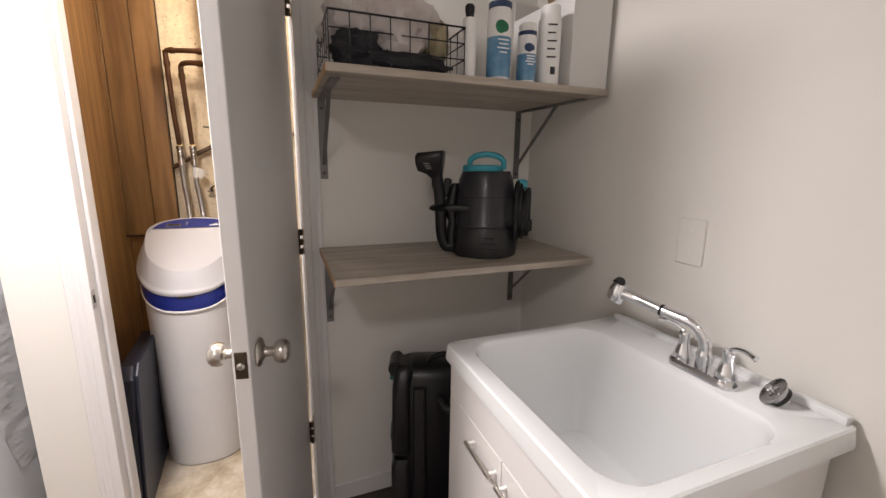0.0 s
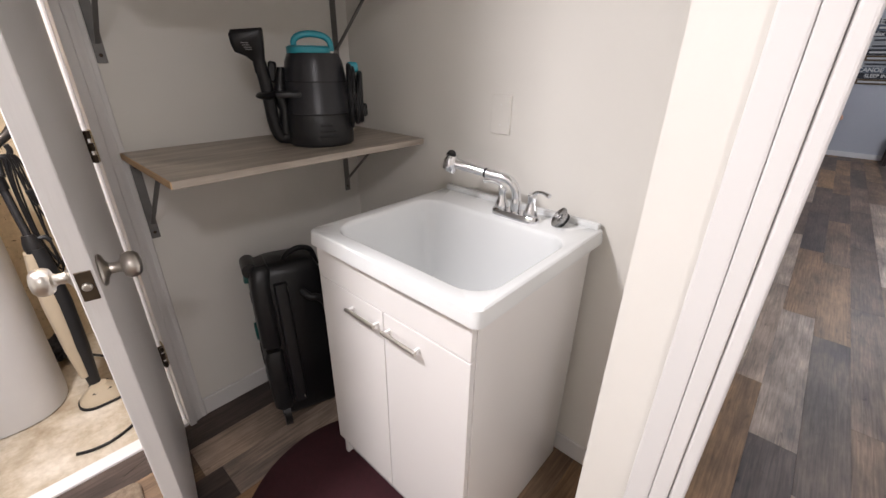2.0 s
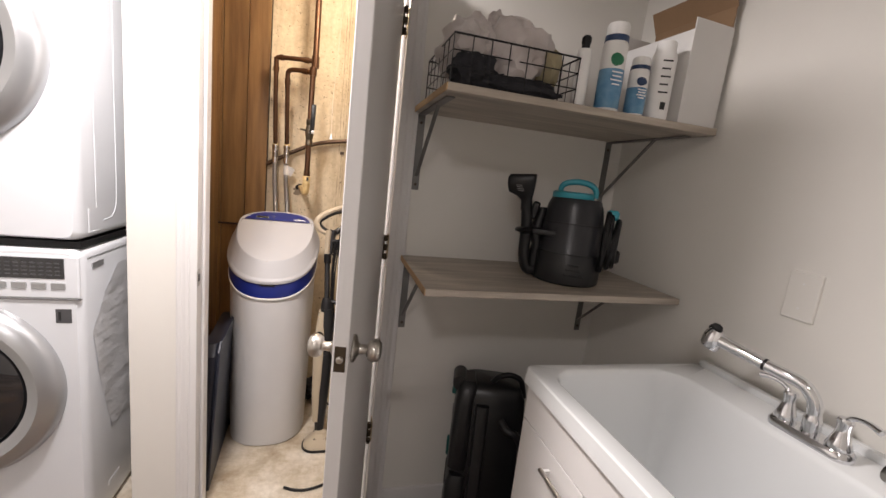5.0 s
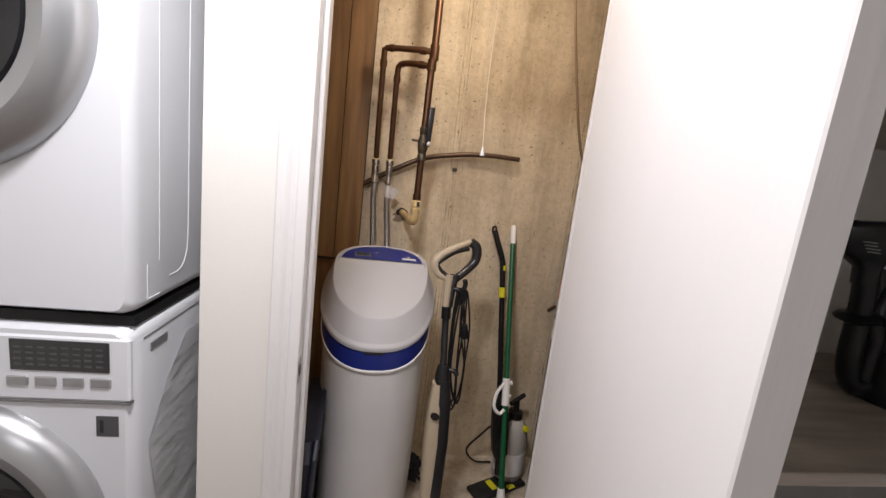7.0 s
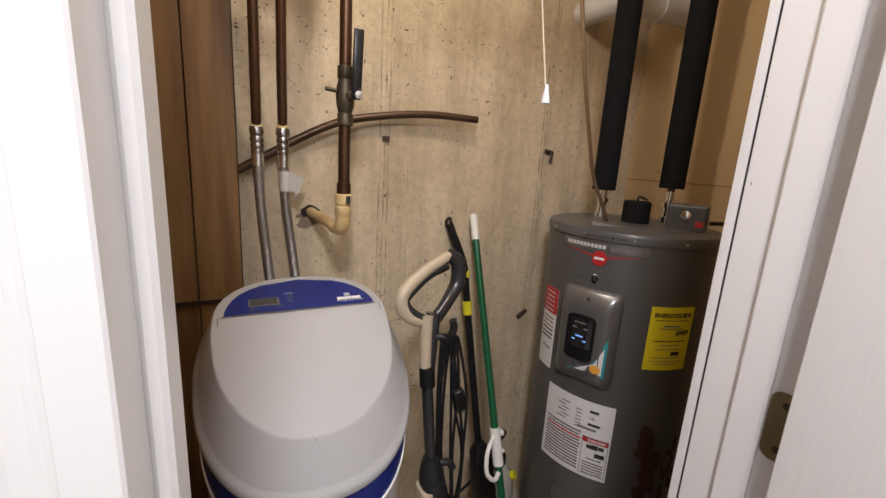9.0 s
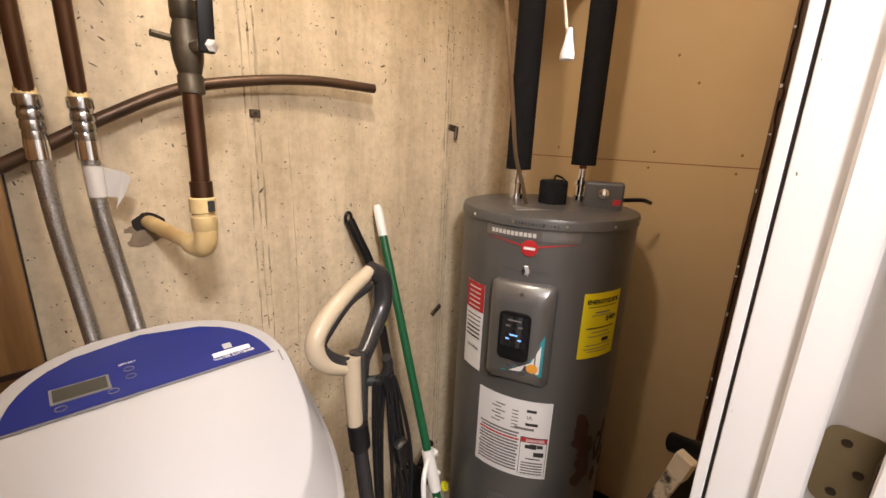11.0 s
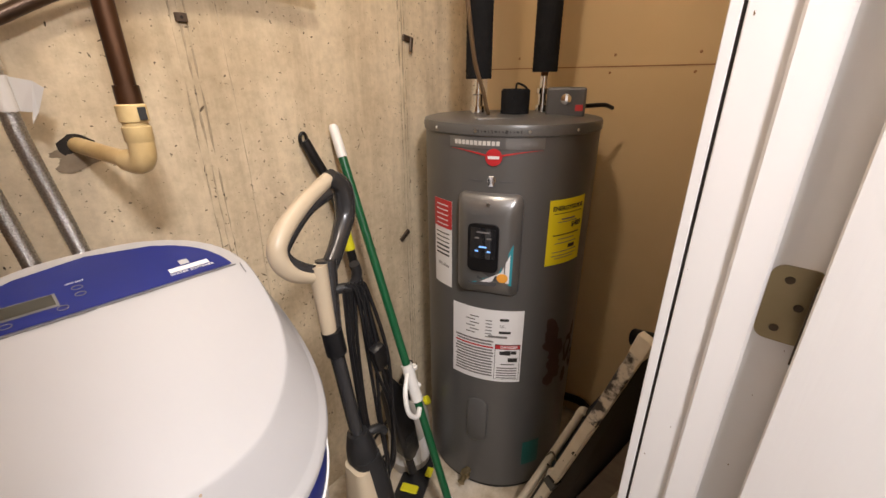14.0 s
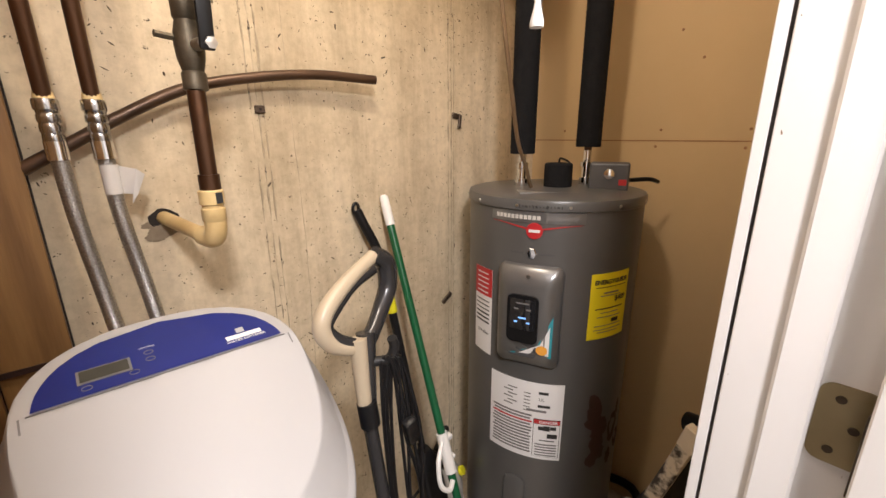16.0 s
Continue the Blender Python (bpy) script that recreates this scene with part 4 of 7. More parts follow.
part("side_grip", loft([oval(0.022, 0.034, 0.01, 16, -0.108), oval(0.026, 0.036, 0.05, 16, -0.110), oval(0.018, 0.03, 0.11, 16, -0.105), oval(0.03, 0.034, 0.15, 16, -0.115), oval(0.024, 0.03, 0.17, 16, -0.112), oval(0.012, 0.02, 0.235, 16, -0.1)]), BLACKPL, sc, "", True)
pts = curve_points([(-0.105, -0.02, 0.028), (-0.128, -0.025, 0.03), (-0.142, -0.028, 0.07), (-0.146, -0.030, 0.14), (-0.150, -0.032, 0.2), (-0.158, -0.034, 0.25)], 6)
part("hose", tube(pts, 0.0185, 12), BLACKPL, sc, "black ribbed hose", True)
part("wand_collar", lathe([(0.0185, -0.008), (0.034, 0.0), (0.036, 0.004), (0.030, 0.010), (0.0185, 0.012)], 20, m=pose(-0.148, -0.031, 0.155, 6, -8)), BLACKPL, sc, "flared black collar", True)
part("tank_ledge", box(-0.125, -0.05, -0.075, -0.03, 0.150, 0.168, 0.006, seg=2), DARKGREY, sc, "", True)
secs = []
for w, e, f, g in ((0.017, 0.0, -0.03, 0.0), (0.019, 0.002, 0.000, 0.004), (0.025, 0.018, 0.014, 0.008), (0.040, 0.044, 0.024, 0.026), (0.045, 0.050, 0.045, 0.022), (0.046, 0.052, 0.068, 0.014), (0.040, 0.046, 0.080, 0.008)):
    xa, xb = -0.158 - 0.015 - e, -0.158 + 0.017 + 0.1 * e
    ring = []
    for x, y in rounded_outline((xb - xa) / 2, w, min(0.011, w * 0.6), 3):
        ring.append(((xa + xb) / 2 + x, -0.034 + y, 0.25 + f + g * (0.5 + x / (xb - xa))))
    secs.append(ring)
noz = part("nozzle", loft(secs), BLACKPL, sc, "glossy black upholstery nozzle", True)
for k in range(4):
    part("print_line", moved(box(-0.010, 0.010 - 0.002 * (k % 2), -0.0006, 0.0, -0.0012, 0.0012), pose(-0.186 + 0.003 * k, -0.0800, 0.298 - 0.0055 * k)), LABELGREY, noz)
part("spray_trigger", moved(box(-0.012, 0.012, -0.01, 0.01, -0.03, 0.03, 0.005), pose(-0.128, -0.015, 0.222, 0, 12)), BLACKPL, sc)
rk = random.Random(6)
for k in range(5):
    ex, ez, lean = rk.uniform(-0.006, 0.006), rk.uniform(-0.012, 0.012), rk.uniform(-0.012, 0.012)
    pts = [(0.100 + 0.008 * k + ex + 0.008 * math.cos(a) + lean * math.sin(a), 0.046 * math.cos(a) - 0.03, 0.150 + ez + (0.084 - 0.003 * k) * math.sin(a)) for a in (2 * math.pi * i / 26 for i in range(26))]
    part("cord_loop", tube(pts, 0.0085, 8, closed=True), BLACKPL, sc, "black wound power cord", True)
part("cord_hook", box(0.098, 0.132, -0.04, 0.0, 0.222, 0.252, 0.006), TEAL, sc, "teal cord hook")
part("plug", box(0.124, 0.15, -0.06, -0.03, 0.09, 0.13, 0.005), BLACKPL, sc)

# ---------- upright carpet cleaner on the floor ----------
uc = thing("carpet_cleaner", "black upright carpet cleaner parked behind the sink cabinet", "carpet cleaner", m=pose(0.675, 0.985, 0.0, -4, 0, -18))


def slab(z, x0, x1, y0, y1, r=0.03):
    return [(x + (x0 + x1) / 2, y + (y0 + y1) / 2, z) for x, y in rounded_outline((x1 - x0) / 2, (y1 - y0) / 2, r, 4)]


body = part("body", loft([slab(0.045, -0.085, 0.12, -0.10, 0.17), slab(0.07, -0.095, 0.13, -0.115, 0.185), slab(0.30, -0.10, 0.13, -0.105, 0.15), slab(0.52, -0.10, 0.125, -0.09, 0.115),
                            slab(0.62, -0.10, 0.12, -0.08, 0.10), slab(0.655, -0.09, 0.105, -0.065, 0.085), slab(0.665, -0.07, 0.08, -0.05, 0.07)]), BLACKPL, uc, "", True)
part("tank", loft([slab(0.36, -0.118, -0.06, -0.113, 0.05, 0.02), slab(0.375, -0.126, -0.06, -0.122, 0.06, 0.022), slab(0.60, -0.122, -0.06, -0.105, 0.06, 0.022), slab(0.655, -0.115, -0.05, -0.09, 0.05, 0.022), slab(0.672, -0.10, -0.06, -0.07, 0.03, 0.014)]), DARKGREY, uc, "charcoal upper tank", True)
part("tank", loft([slab(0.09, -0.112, -0.06, -0.125, 0.10, 0.02), slab(0.11, -0.124, -0.06, -0.135, 0.11, 0.022), slab(0.32, -0.126, -0.06, -0.126, 0.09, 0.022), slab(0.345, -0.115, -0.06, -0.115, 0.08, 0.016)]), DARKGREY, uc, "charcoal lower tank", True)
part("side_strip", loft([slab(q, -0.05, -0.005, y - 0.012, y + 0.03, 0.01) for q, y in ((0.12, -0.128), (0.3, -0.122), (0.5, -0.106), (0.6, -0.094))]), DARKGREY, uc, "", True)
part("latch", moved(box(-0.012, 0.012, -0.02, 0.02, -0.035, 0.035, 0.008, seg=2), pose(-0.120, 0.01, 0.622, 0, 12)), TEALDARK, uc, "dark teal latch", True)
part("latch", moved(box(-0.008, 0.008, -0.04, 0.025, -0.016, 0.016, 0.005, seg=2), pose(-0.126, 0.0, 0.395, 24, 0)), TEALDARK, uc, "dark teal latch", True)
part("top_roll", tube([(-0.112, 0.045, 0.655), (-0.112, -0.06, 0.655)], 0.026, 16), DARKGREY, uc, "rounded charcoal top edge", True)
part("sticker", moved(box(-0.0012, 0.0012, -0.045, 0.02, -0.012, 0.012), pose(-0.1265, -0.015, 0.20, 14, 0)), LABELGREY, uc, "grey printed sticker")
part("sticker", moved(box(-0.0012, 0.0012, -0.025, 0.02, -0.005, 0.005), pose(-0.1255, -0.01, 0.535, 24, 0)), LABELGREY, uc, "grey printed sticker")
for k in range(4):
    part("vent", moved(box(-0.003, 0.003, -0.03, 0.02, -0.003, 0.003), pose(-0.1255, 0.0, 0.315 - 0.017 * k, 14, 0)), BLACKPL, uc)
for s_ in (-0.098, 0.108):
    wl = part("wheel", tube([(s_, -0.085, 0.056), (s_ + 0.024, -0.085, 0.056)], 0.056, 24), BLACKPL, uc, "", True)
    part("hub", tube([(s_ - 0.003, -0.085, 0.056), (s_, -0.085, 0.056)], 0.02, 16), DARKGREY, wl, "", True)
part("foot", box(-0.07, 0.11, -0.05, 0.19, 0.0, 0.055, 0.016, seg=2), BLACKPL, uc, "", True)
pts = curve_points([(0.0, -0.02, 0.655), (0.02, -0.045, 0.69), (0.06, -0.05, 0.705), (0.10, -0.04, 0.685), (0.12, -0.02, 0.62)], 6)
part("grip", tube(pts, 0.010, 10), BLACKPL, uc, "", True)
pts = curve_points([(0.04, -0.10, 0.56), (0.06, -0.125, 0.54), (0.09, -0.13, 0.53), (0.115, -0.125, 0.48), (0.12, -0.125, 0.35), (0.12, -0.13, 0.2)], 5)
part("hose", tube(pts, 0.013, 10), DARKGREY, uc, "grey hose", True)

# ---------- upper shelf ----------
SZ = 1.5925
bk = thing("wire_basket", "black wire basket stuffed with bags and cloths", "basket", (0.53, 0.94, SZ))
x0, x1, y0, y1 = -0.175, 0.175, -0.15, 0.15
for q in (0.003, 0.042, 0.082, 0.121):
    part("wire", tube([(x0, y0, q), (x1, y0, q), (x1, y1, q), (x0, y1, q)], 0.0028 if q > 0.1 else 0.0018, 6, closed=True), BLACKPL, bk)
for k in range(8):
    x = x0 + (x1 - x0) * k / 7
    part("wire", tube([(x, y0, 0.121), (x, y0, 0.003), (x, y1, 0.003), (x, y1, 0.121)], 0.0016, 6), BLACKPL, bk)
for k in range(1, 6):
    y = y0 + (y1 - y0) * k / 6
    part("wire", tube([(x0, y, 0.121), (x0, y, 0.003), (x1, y, 0.003), (x1, y, 0.121)], 0.0016, 6), BLACKPL, bk)


def crumple(cx, cy, cz, sx, sy, sz, seed, rough=0.35):
    b = bmesh.new()
    bmesh.ops.create_icosphere(b, subdivisions=4, radius=1)
    for v in b.verts:
        d = v.co.normalized()
        k = 1 + rough * noise.noise(d * 2.1 + Vector((seed, 0, 0))) + rough * 0.45 * noise.noise(d * 5.5 + Vector((0, seed, 0)))
        v.co = Vector((cx + d.x * sx * k, cy + d.y * sy * k, max(0.005, cz + d.z * sz * k)))
    return b


wb = thing("plastic_bag", "crumpled white plastic bags in the wire basket", "plastic bag", (0.53, 0.94, SZ))
part("bag", crumple(0.01, -0.03, 0.11, 0.125, 0.115, 0.105, 3.1), CLOTHWHITE, wb, "", True)
part("bag", crumple(-0.10, 0.0, 0.125, 0.075, 0.12, 0.085, 9.4), CLOTHWHITE, wb, "", True)
part("knot", crumple(-0.03, -0.03, 0.20, 0.026, 0.02, 0.035, 5.2), CLOTHWHITE, wb, "", True)
cd = thing("cloth", "dark cloth at the bottom of the wire basket", "cloth", (0.53, 0.94, SZ))
part("cloth", crumple(-0.10, -0.085, 0.05, 0.062, 0.058, 0.052, 1.2), CLOTHDARK, cd, "", True)
part("cloth_fold", crumple(0.02, -0.118, 0.028, 0.12, 0.026, 0.026, 6.1), CLOTHDARK, cd, "", True)
ct = thing("cloth", "folded olive-tan cloth in the wire basket", "cloth", (0.53, 0.94, SZ))
part("cloth", crumple(0.115, 0.0, 0.10, 0.055, 0.12, 0.085, 7.7, 0.2), CLOTHTAN, ct, "", True)

wbt = thing("white_bottle", "slim white bottle with a black cap on the shelf", "bottle", (0.728, 0.812, SZ))
part("body", lathe([(0.0, 0), (0.018, 0), (0.019, 0.003), (0.019, 0.145), (0.017, 0.152), (0, 0.152)], 20), PLASTWHITE, wbt, "", True)
part("cap", lathe([(0.011, 0.152), (0.011, 0.165), (0.013, 0.168), (0.013, 0.182), (0.009, 0.187), (0, 0.188)], 16), BLACKPL, wbt, "", True)


def spray_can(x, y, r, h, label, green):
    th = thing("spray_can", label, "spray can", (x, y, SZ), group="spray cans on the shelf")
    part("can", lathe([(0, 0), (r * 0.94, 0), (r, 0.004), (r, h * 0.74), (r * 0.93, h * 0.775), (r * 0.9, h * 0.79)], 28), PLASTWHITE, th, "white can body", True)
    part("label", lathe([(r * 1.004, h * 0.03), (r * 1.012, h * 0.032), (r * 1.012, h * 0.47), (r * 1.004, h * 0.472)], 28), CANBLUE, th, "blue printed lower label", True)
    part("band", lathe([(r * 0.9, h * 0.785), (r * 0.96, h * 0.79), (r * 0.96, h * 0.85), (r * 0.9, h * 0.855)], 28), CANNAVY, th, "dark navy band", True)
    part("cap", lathe([(r * 0.9, h * 0.852), (r * 0.9, h * 0.96), (r * 0.82, h * 0.99), (r * 0.5, h), (0, h)], 28), PLASTWHITE, th, "white cap", True)
    b = bmesh.new()
    bmesh.ops.create_uvsphere(b, u_segments=16, v_segments=8, radius=1, matrix=pose(-0.25 * r, -r * 0.93, h * 0.57) @ Matrix.Diagonal((r * 0.62, r * 0.14, h * 0.075, 1)))
    part("emblem", b, green, th, "dark oval emblem", True)
    for k in range(4):
        w = (0.5, 0.42, 0.55, 0.35)[k] * r
        part("print_line", moved(box(-w, w, -0.0006, 0.0006, -0.0018, 0.0018), pose(-0.12 * r, -r * 1.016, h * (0.43 - 0.045 * k))), LABELWHITE, th)
    return th


spray_can(0.815, 0.805, 0.033, 0.232, "white and blue disinfectant spray can with green oval", CANGREEN)
spray_can(0.902, 0.80, 0.027, 0.158, "small white and blue spray can with navy oval", CANNAVY)
wl = thing("white_bottle", "tall white plastic bottle with black printed text", "bottle", (0.975, 0.80, SZ))
part("body", lathe([(0, 0), (0.031, 0), (0.033, 0.004), (0.033, 0.165), (0.030, 0.18), (0.027, 0.186), (0.027, 0.207), (0.025, 0.211), (0, 0.211)], 24), PLASTWHITE, wl, "", True)
for k in range(5):
    part("print_line", moved(box(-0.013, 0.013 - 0.003 * (k % 2), -0.0006, 0.0006, -0.002, 0.002), pose(-0.012, -0.0317, 0.155 - 0.021 * k, 0, 0, -20)), INK, wl)
part("print_code", moved(box(-0.007, 0.007, -0.0006, 0.0006, -0.01, 0.01), pose(-0.006, -0.0330, 0.035, 0, 0, -10)), INK, wl, "dark printed square")
cb = thing("carton", "open white carton with brown flap against the wall", "carton", (1.098, 0.93, SZ), turn=4)
hx, hy, hh = 0.072, 0.15, 0.315
part("wall", box(-hx, hx, -hy, -hy + 0.003, 0, hh - 0.03), BOXWHITE, cb)
part("wall", box(-hx, hx, hy - 0.003, hy, 0, hh), BOXWHITE, cb)
part("wall", box(-hx, -hx + 0.003, -hy + 0.003, hy - 0.003, 0, hh - 0.06), BOXWHITE, cb)
part("wall", box(hx - 0.003, hx, -hy + 0.003, hy - 0.003, 0, hh), BOXWHITE, cb)
part("bottom", box(-hx + 0.003, hx - 0.003, -hy + 0.003, hy - 0.003, 0, 0.003), CARD, cb)
part("lining", box(hx - 0.0065, hx - 0.003, -hy + 0.003, hy - 0.003, 0.003, hh + 0.03), CARD, cb, "bare brown inside")
part("flap", moved(box(-0.0015, 0.0015, -hy, hy, 0, 0.07), pose(hx - 0.004, 0, hh + 0.028, 0, -24)), CARD, cb, "brown flap folded inward")

# ---------- washer and dryer ----------


def machine(z, h, label, name, cz, panel):
    th = thing(name, label, name.replace("_", " "), (-0.992, 1.2, z))
    hw = 0.345
    b = bmesh.new()
    secs = []
    for y, inset in ((0.0, 0.035), (0.012, 0.012), (0.035, 0.0), (0.74, 0.0)):
        o = rounded_outline(hw - inset * 0.4, h / 2 - 0.004 - inset * 0.3, 0.025, 4)
        secs.append([(x, y, q + h / 2 + 0.004) for x, q in o])
    loft(secs, b)
    part("body", b, WASHWHITE, th, "", True)
    m = pose(0, 0.012, cz - z, 90)
    ring = part("door_ring", lathe([(0.205, -0.01), (0.215, 0.05), (0.248, 0.062), (0.282, 0.048), (0.298, 0.02), (0.300, -0.01)], 64, m=m), SILVERPL, th, "silver plastic door ring", True)
    part("glass", lathe([(0.212, 0.03), (0.205, 0.048), (0.17, 0.06), (0.1, 0.066), (0, 0.068)], 48, m=m), GLASSDARK, ring, "dark convex door glass", True)
    return th


ws = machine(0.0, 1.018, "white front-loading washer with silver round door", "washing_machine", 0.565, True)
dy = machine(1.036, 0.985, "white front-loading dryer stacked on the washer", "tumble_dryer", 1.585, False)
part("gasket", box(-0.34, 0.34, 0.02, 0.72, 1.0185, 1.0395), BLACKPL, ws, "black stacking strip")
part("control_strip", box(-0.343, 0.343, -0.004, 0.01, 0.863, 0.998, 0.004), WASHWHITE, ws)
part("seam", box(-0.343, 0.343, -0.0045, 0.01, 0.857, 0.8615), LABELGREY, ws, "grey panel seam")
part("display", box(0.132, 0.307, -0.006, 0.0, 0.926, 0.990, 0.001), GLASSDARK, ws, "black glass display")
for k in range(4):
    part("button", box(0.124 + 0.049 * k, 0.162 + 0.049 * k, -0.0075, 0.0, 0.894, 0.914, 0.002), SILVERPL, ws, "small silver button")
for k in range(8):
    for r in range(4):
        part("display_mark", box(0.140 + 0.0205 * k, 0.153 + 0.0205 * k, -0.0066, -0.0055, 0.937 + 0.012 * r, 0.941 + 0.012 * r), MIDGREY, ws)
part("knob", lathe([(0, 0), (0.010, 0), (0.009, 0.010), (0, 0.011)], 16, m=pose(0.056, -0.004, 0.910, 90)), SILVERPL, ws, "small silver push knob", True)
part("dial", lathe([(0, 0), (0.03, 0), (0.028, 0.02), (0.02, 0.024), (0, 0.024)], 28, m=pose(-0.02, -0.004, 0.945, 90)), SILVERPL, ws, "silver dial", True)
part("emblem", box(0.277, 0.319, -0.001, 0.002, 0.783, 0.829, 0.0005), MIDGREY, ws, "small grey square emblem")
part("emblem_mark", box(0.284, 0.291, -0.0015, 0.0, 0.792, 0.820), INK, ws)
part("emblem_mark", lathe([(0.007, 0.0), (0.012, 0.0), (0.012, 0.001), (0.007, 0.001)], 20, m=pose(0.303, 0.0002, 0.806, 90)), INK, ws)
part("side_clip", box(0.3435, 0.347, 0.064, 0.132, 0.946, 0.964, 0.001), SILVERPL, ws, "grey metal side clip")
part("side_clip", box(0.3435, 0.346, 0.12, 0.20, 0.10, 0.12, 0.002), WASHWHITE, ws)
part("top_ridge", box(0.3435, 0.346, 0.04, 0.72, 0.982, 0.986, 0.0008), SILVERPL, ws)
# shipping film still clinging to the washer's side
film = bmesh.new()
edge = ((0.93, 0.212), (0.88, 0.16), (0.83, 0.116), (0.78, 0.085), (0.74, 0.052), (0.62, 0.07), (0.50, 0.10), (0.40, 0.13), (0.33, 0.15))
grid = []
for k in range(49):
    z = 0.93 - 0.6 * k / 48
    hi = next(i for i in range(len(edge) - 1) if z >= edge[i + 1][0] - 1e-6)
    share = (edge[hi][0] - z) / (edge[hi][0] - edge[hi + 1][0])
    y0 = edge[hi][1] + (edge[hi + 1][1] - edge[hi][1]) * share
    row = []
    for i in range(25):
        y = y0 + (0.62 - y0) * (i / 24) ** 1.3
        fold = abs(noise.noise(Vector((y * 7, z * 13 + y * 6, 1.7)))) * 0.0035 + abs(noise.noise(Vector((y * 22, z * 30, 5.1)))) * 0.002
        row.append(film.verts.new((0.3465 + fold, y, z)))
    grid.append(row)
for a, c in zip(grid, grid[1:]):
    for i in range(24):
        film.faces.new((a[i], a[i + 1], c[i + 1], c[i]))
part("film", film, FILM, ws, "crinkled clear shipping film")
# pressed panel lines on the dryer's side
part("pressed_line", tube([(0.345, 0.10, 0.105), (0.345, 0.10, 0.90)], 0.0014, 6), WASHWHITE, dy, "", True)
part("pressed_line", tube(curve_points([(0.345, 0.225, 0.90), (0.345, 0.226, 0.50), (0.345, 0.227, 0.16), (0.345, 0.215, 0.09), (0.345, 0.187, 0.064), (0.345, 0.142, 0.060)], 6), 0.0019, 6), WASHWHITE, dy, "", True)
part("pressed_line", tube([(0.345, 0.055, 0.105), (0.345, 0.055, 0.03), (0.345, 0.10, 0.03)], 0.0018, 6), WASHWHITE, dy, "", True)

# ---------- water softener ----------
SX, SY, SR = -0.168, 1.822, 0.178
ws2 = thing("water_softener", "light grey water softener with white sloped lid and navy band", "water softener", (SX, SY, 0))



def rim(y):
    return 0.840 + 0.62 * (y + SR)


def foot(c, s, f=1.0):
    """The oval plan: a little squarer than a circle, longer to the front."""
    k = (abs(c) ** 2.35 + abs(s) ** 2.35) ** (-1 / 2.35)
    return c * k * 0.196 * f, s * k * (0.212 if s < 0 else SR) * f


def edge_share(x, y):
    b = 0.212 if y < 0 else SR
    return ((abs(x) / 0.196) ** 2.35 + (abs(y) / b) ** 2.35) ** (1 / 2.35)


def steep(y):
    """The bevel round the lid: broad at the front, narrow beside the hinge."""
    return 0.30 + 0.26 * min(1.0, max(0.0, (y + 0.14) / 0.16))


def top_of(x, y):
    plane = 1.062 + (0.24 if y > 0.034 else 0.72) * (y - 0.034)
    bevel = rim(y) + 0.014 + steep(y) * max(0.0, 1.0 - edge_share(x, y))
    return min(plane, bevel)


N = 96
circ = [(math.cos(2 * math.pi * k / N), math.sin(2 * math.pi * k / N)) for k in range(N)]


def level(f, q):
    return [(*foot(c, s, f), q) for c, s in circ]


def slant(f, d):
    return [(*foot(c, s, f), rim(foot(c, s)[1]) + d) for c, s in circ]


part("tank", loft([level(0.84, 0.0), level(0.88, 0.006), level(0.89, 0.03), level(0.92, 0.3), level(0.94, 0.55), slant(0.965, -0.072)]), SOFTGREY, ws2, "", True)
part("band", loft([slant(0.965, -0.076), slant(0.992, -0.070), slant(1.0, -0.015), slant(0.985, -0.002)]), NAVY, ws2, "navy blue plastic band", True)
part("band_edge", loft([slant(0.985, -0.080), slant(1.003, -0.078), slant(1.004, -0.0715), slant(0.99, -0.070)]), PLASTWHITE, ws2, "thin white edge line", True)
secs = [slant(0.97, -0.006), slant(1.025, -0.004), slant(1.035, 0.004), slant(1.022, 0.012)]
for f in [0.99 - 0.01 * k for k in range(56)] + [0.4, 0.3, 0.2, 0.1, 0.02]:
    secs.append([(*foot(c, s, f), top_of(*foot(c, s, f))) for c, s in circ])
part("lid", loft(secs), SOFTWHITE, ws2, "warm white sloped lid", True)


# navy control panel: the segment of the lid behind the hinge line
rows = 9
b = bmesh.new()
grid = []
for j in range(rows):
    y = 0.037 + (SR * 0.86 - 0.037) * j / (rows - 1)
    flat_share = min(0.86, 0.905 - (1.062 + 0.24 * (y - 0.034) - rim(y) - 0.014) / steep(y))
    half = 0.196 * max(0.0, flat_share ** 2.35 - (y / SR) ** 2.35) ** (1 / 2.35)
    grid.append([b.verts.new((half * (2 * i / 20 - 1), y, top_of(half * (2 * i / 20 - 1), y) + 0.0025)) for i in range(21)])
for a, c in zip(grid, grid[1:]):
    for i in range(20):
        b.faces.new((a[i], a[i + 1], c[i + 1], c[i]))
bmesh.ops.remove_doubles(b, verts=b.verts, dist=0.0005)
panel_ob = part("control_panel", b, NAVY, ws2, "navy blue control panel", True)
part("hinge_line", loft([[(x, 0.034 + q, top_of(x, 0.034) + 0.0005 + e) for q, e in ((0, 0), (0.002, 0), (0.002, 0.001), (0, 0.001))] for x in [0.152 * (2 * k / 16 - 1) for k in range(17)]]), LABELGREY, ws2)


def on_lid(bm, x, y, dz=0.003):
    for v in bm.verts:
        px, py = v.co.x + x, v.co.y + y
        v.co = Vector((px, py, top_of(px, py) + dz + v.co.z))
    return bm


def flat(w, h):
    b = bmesh.new()
    bmesh.ops.create_grid(b, x_segments=6, y_segments=2, size=0.5)
    return moved(b, Matrix.Diagonal((w, h, 1, 1)))


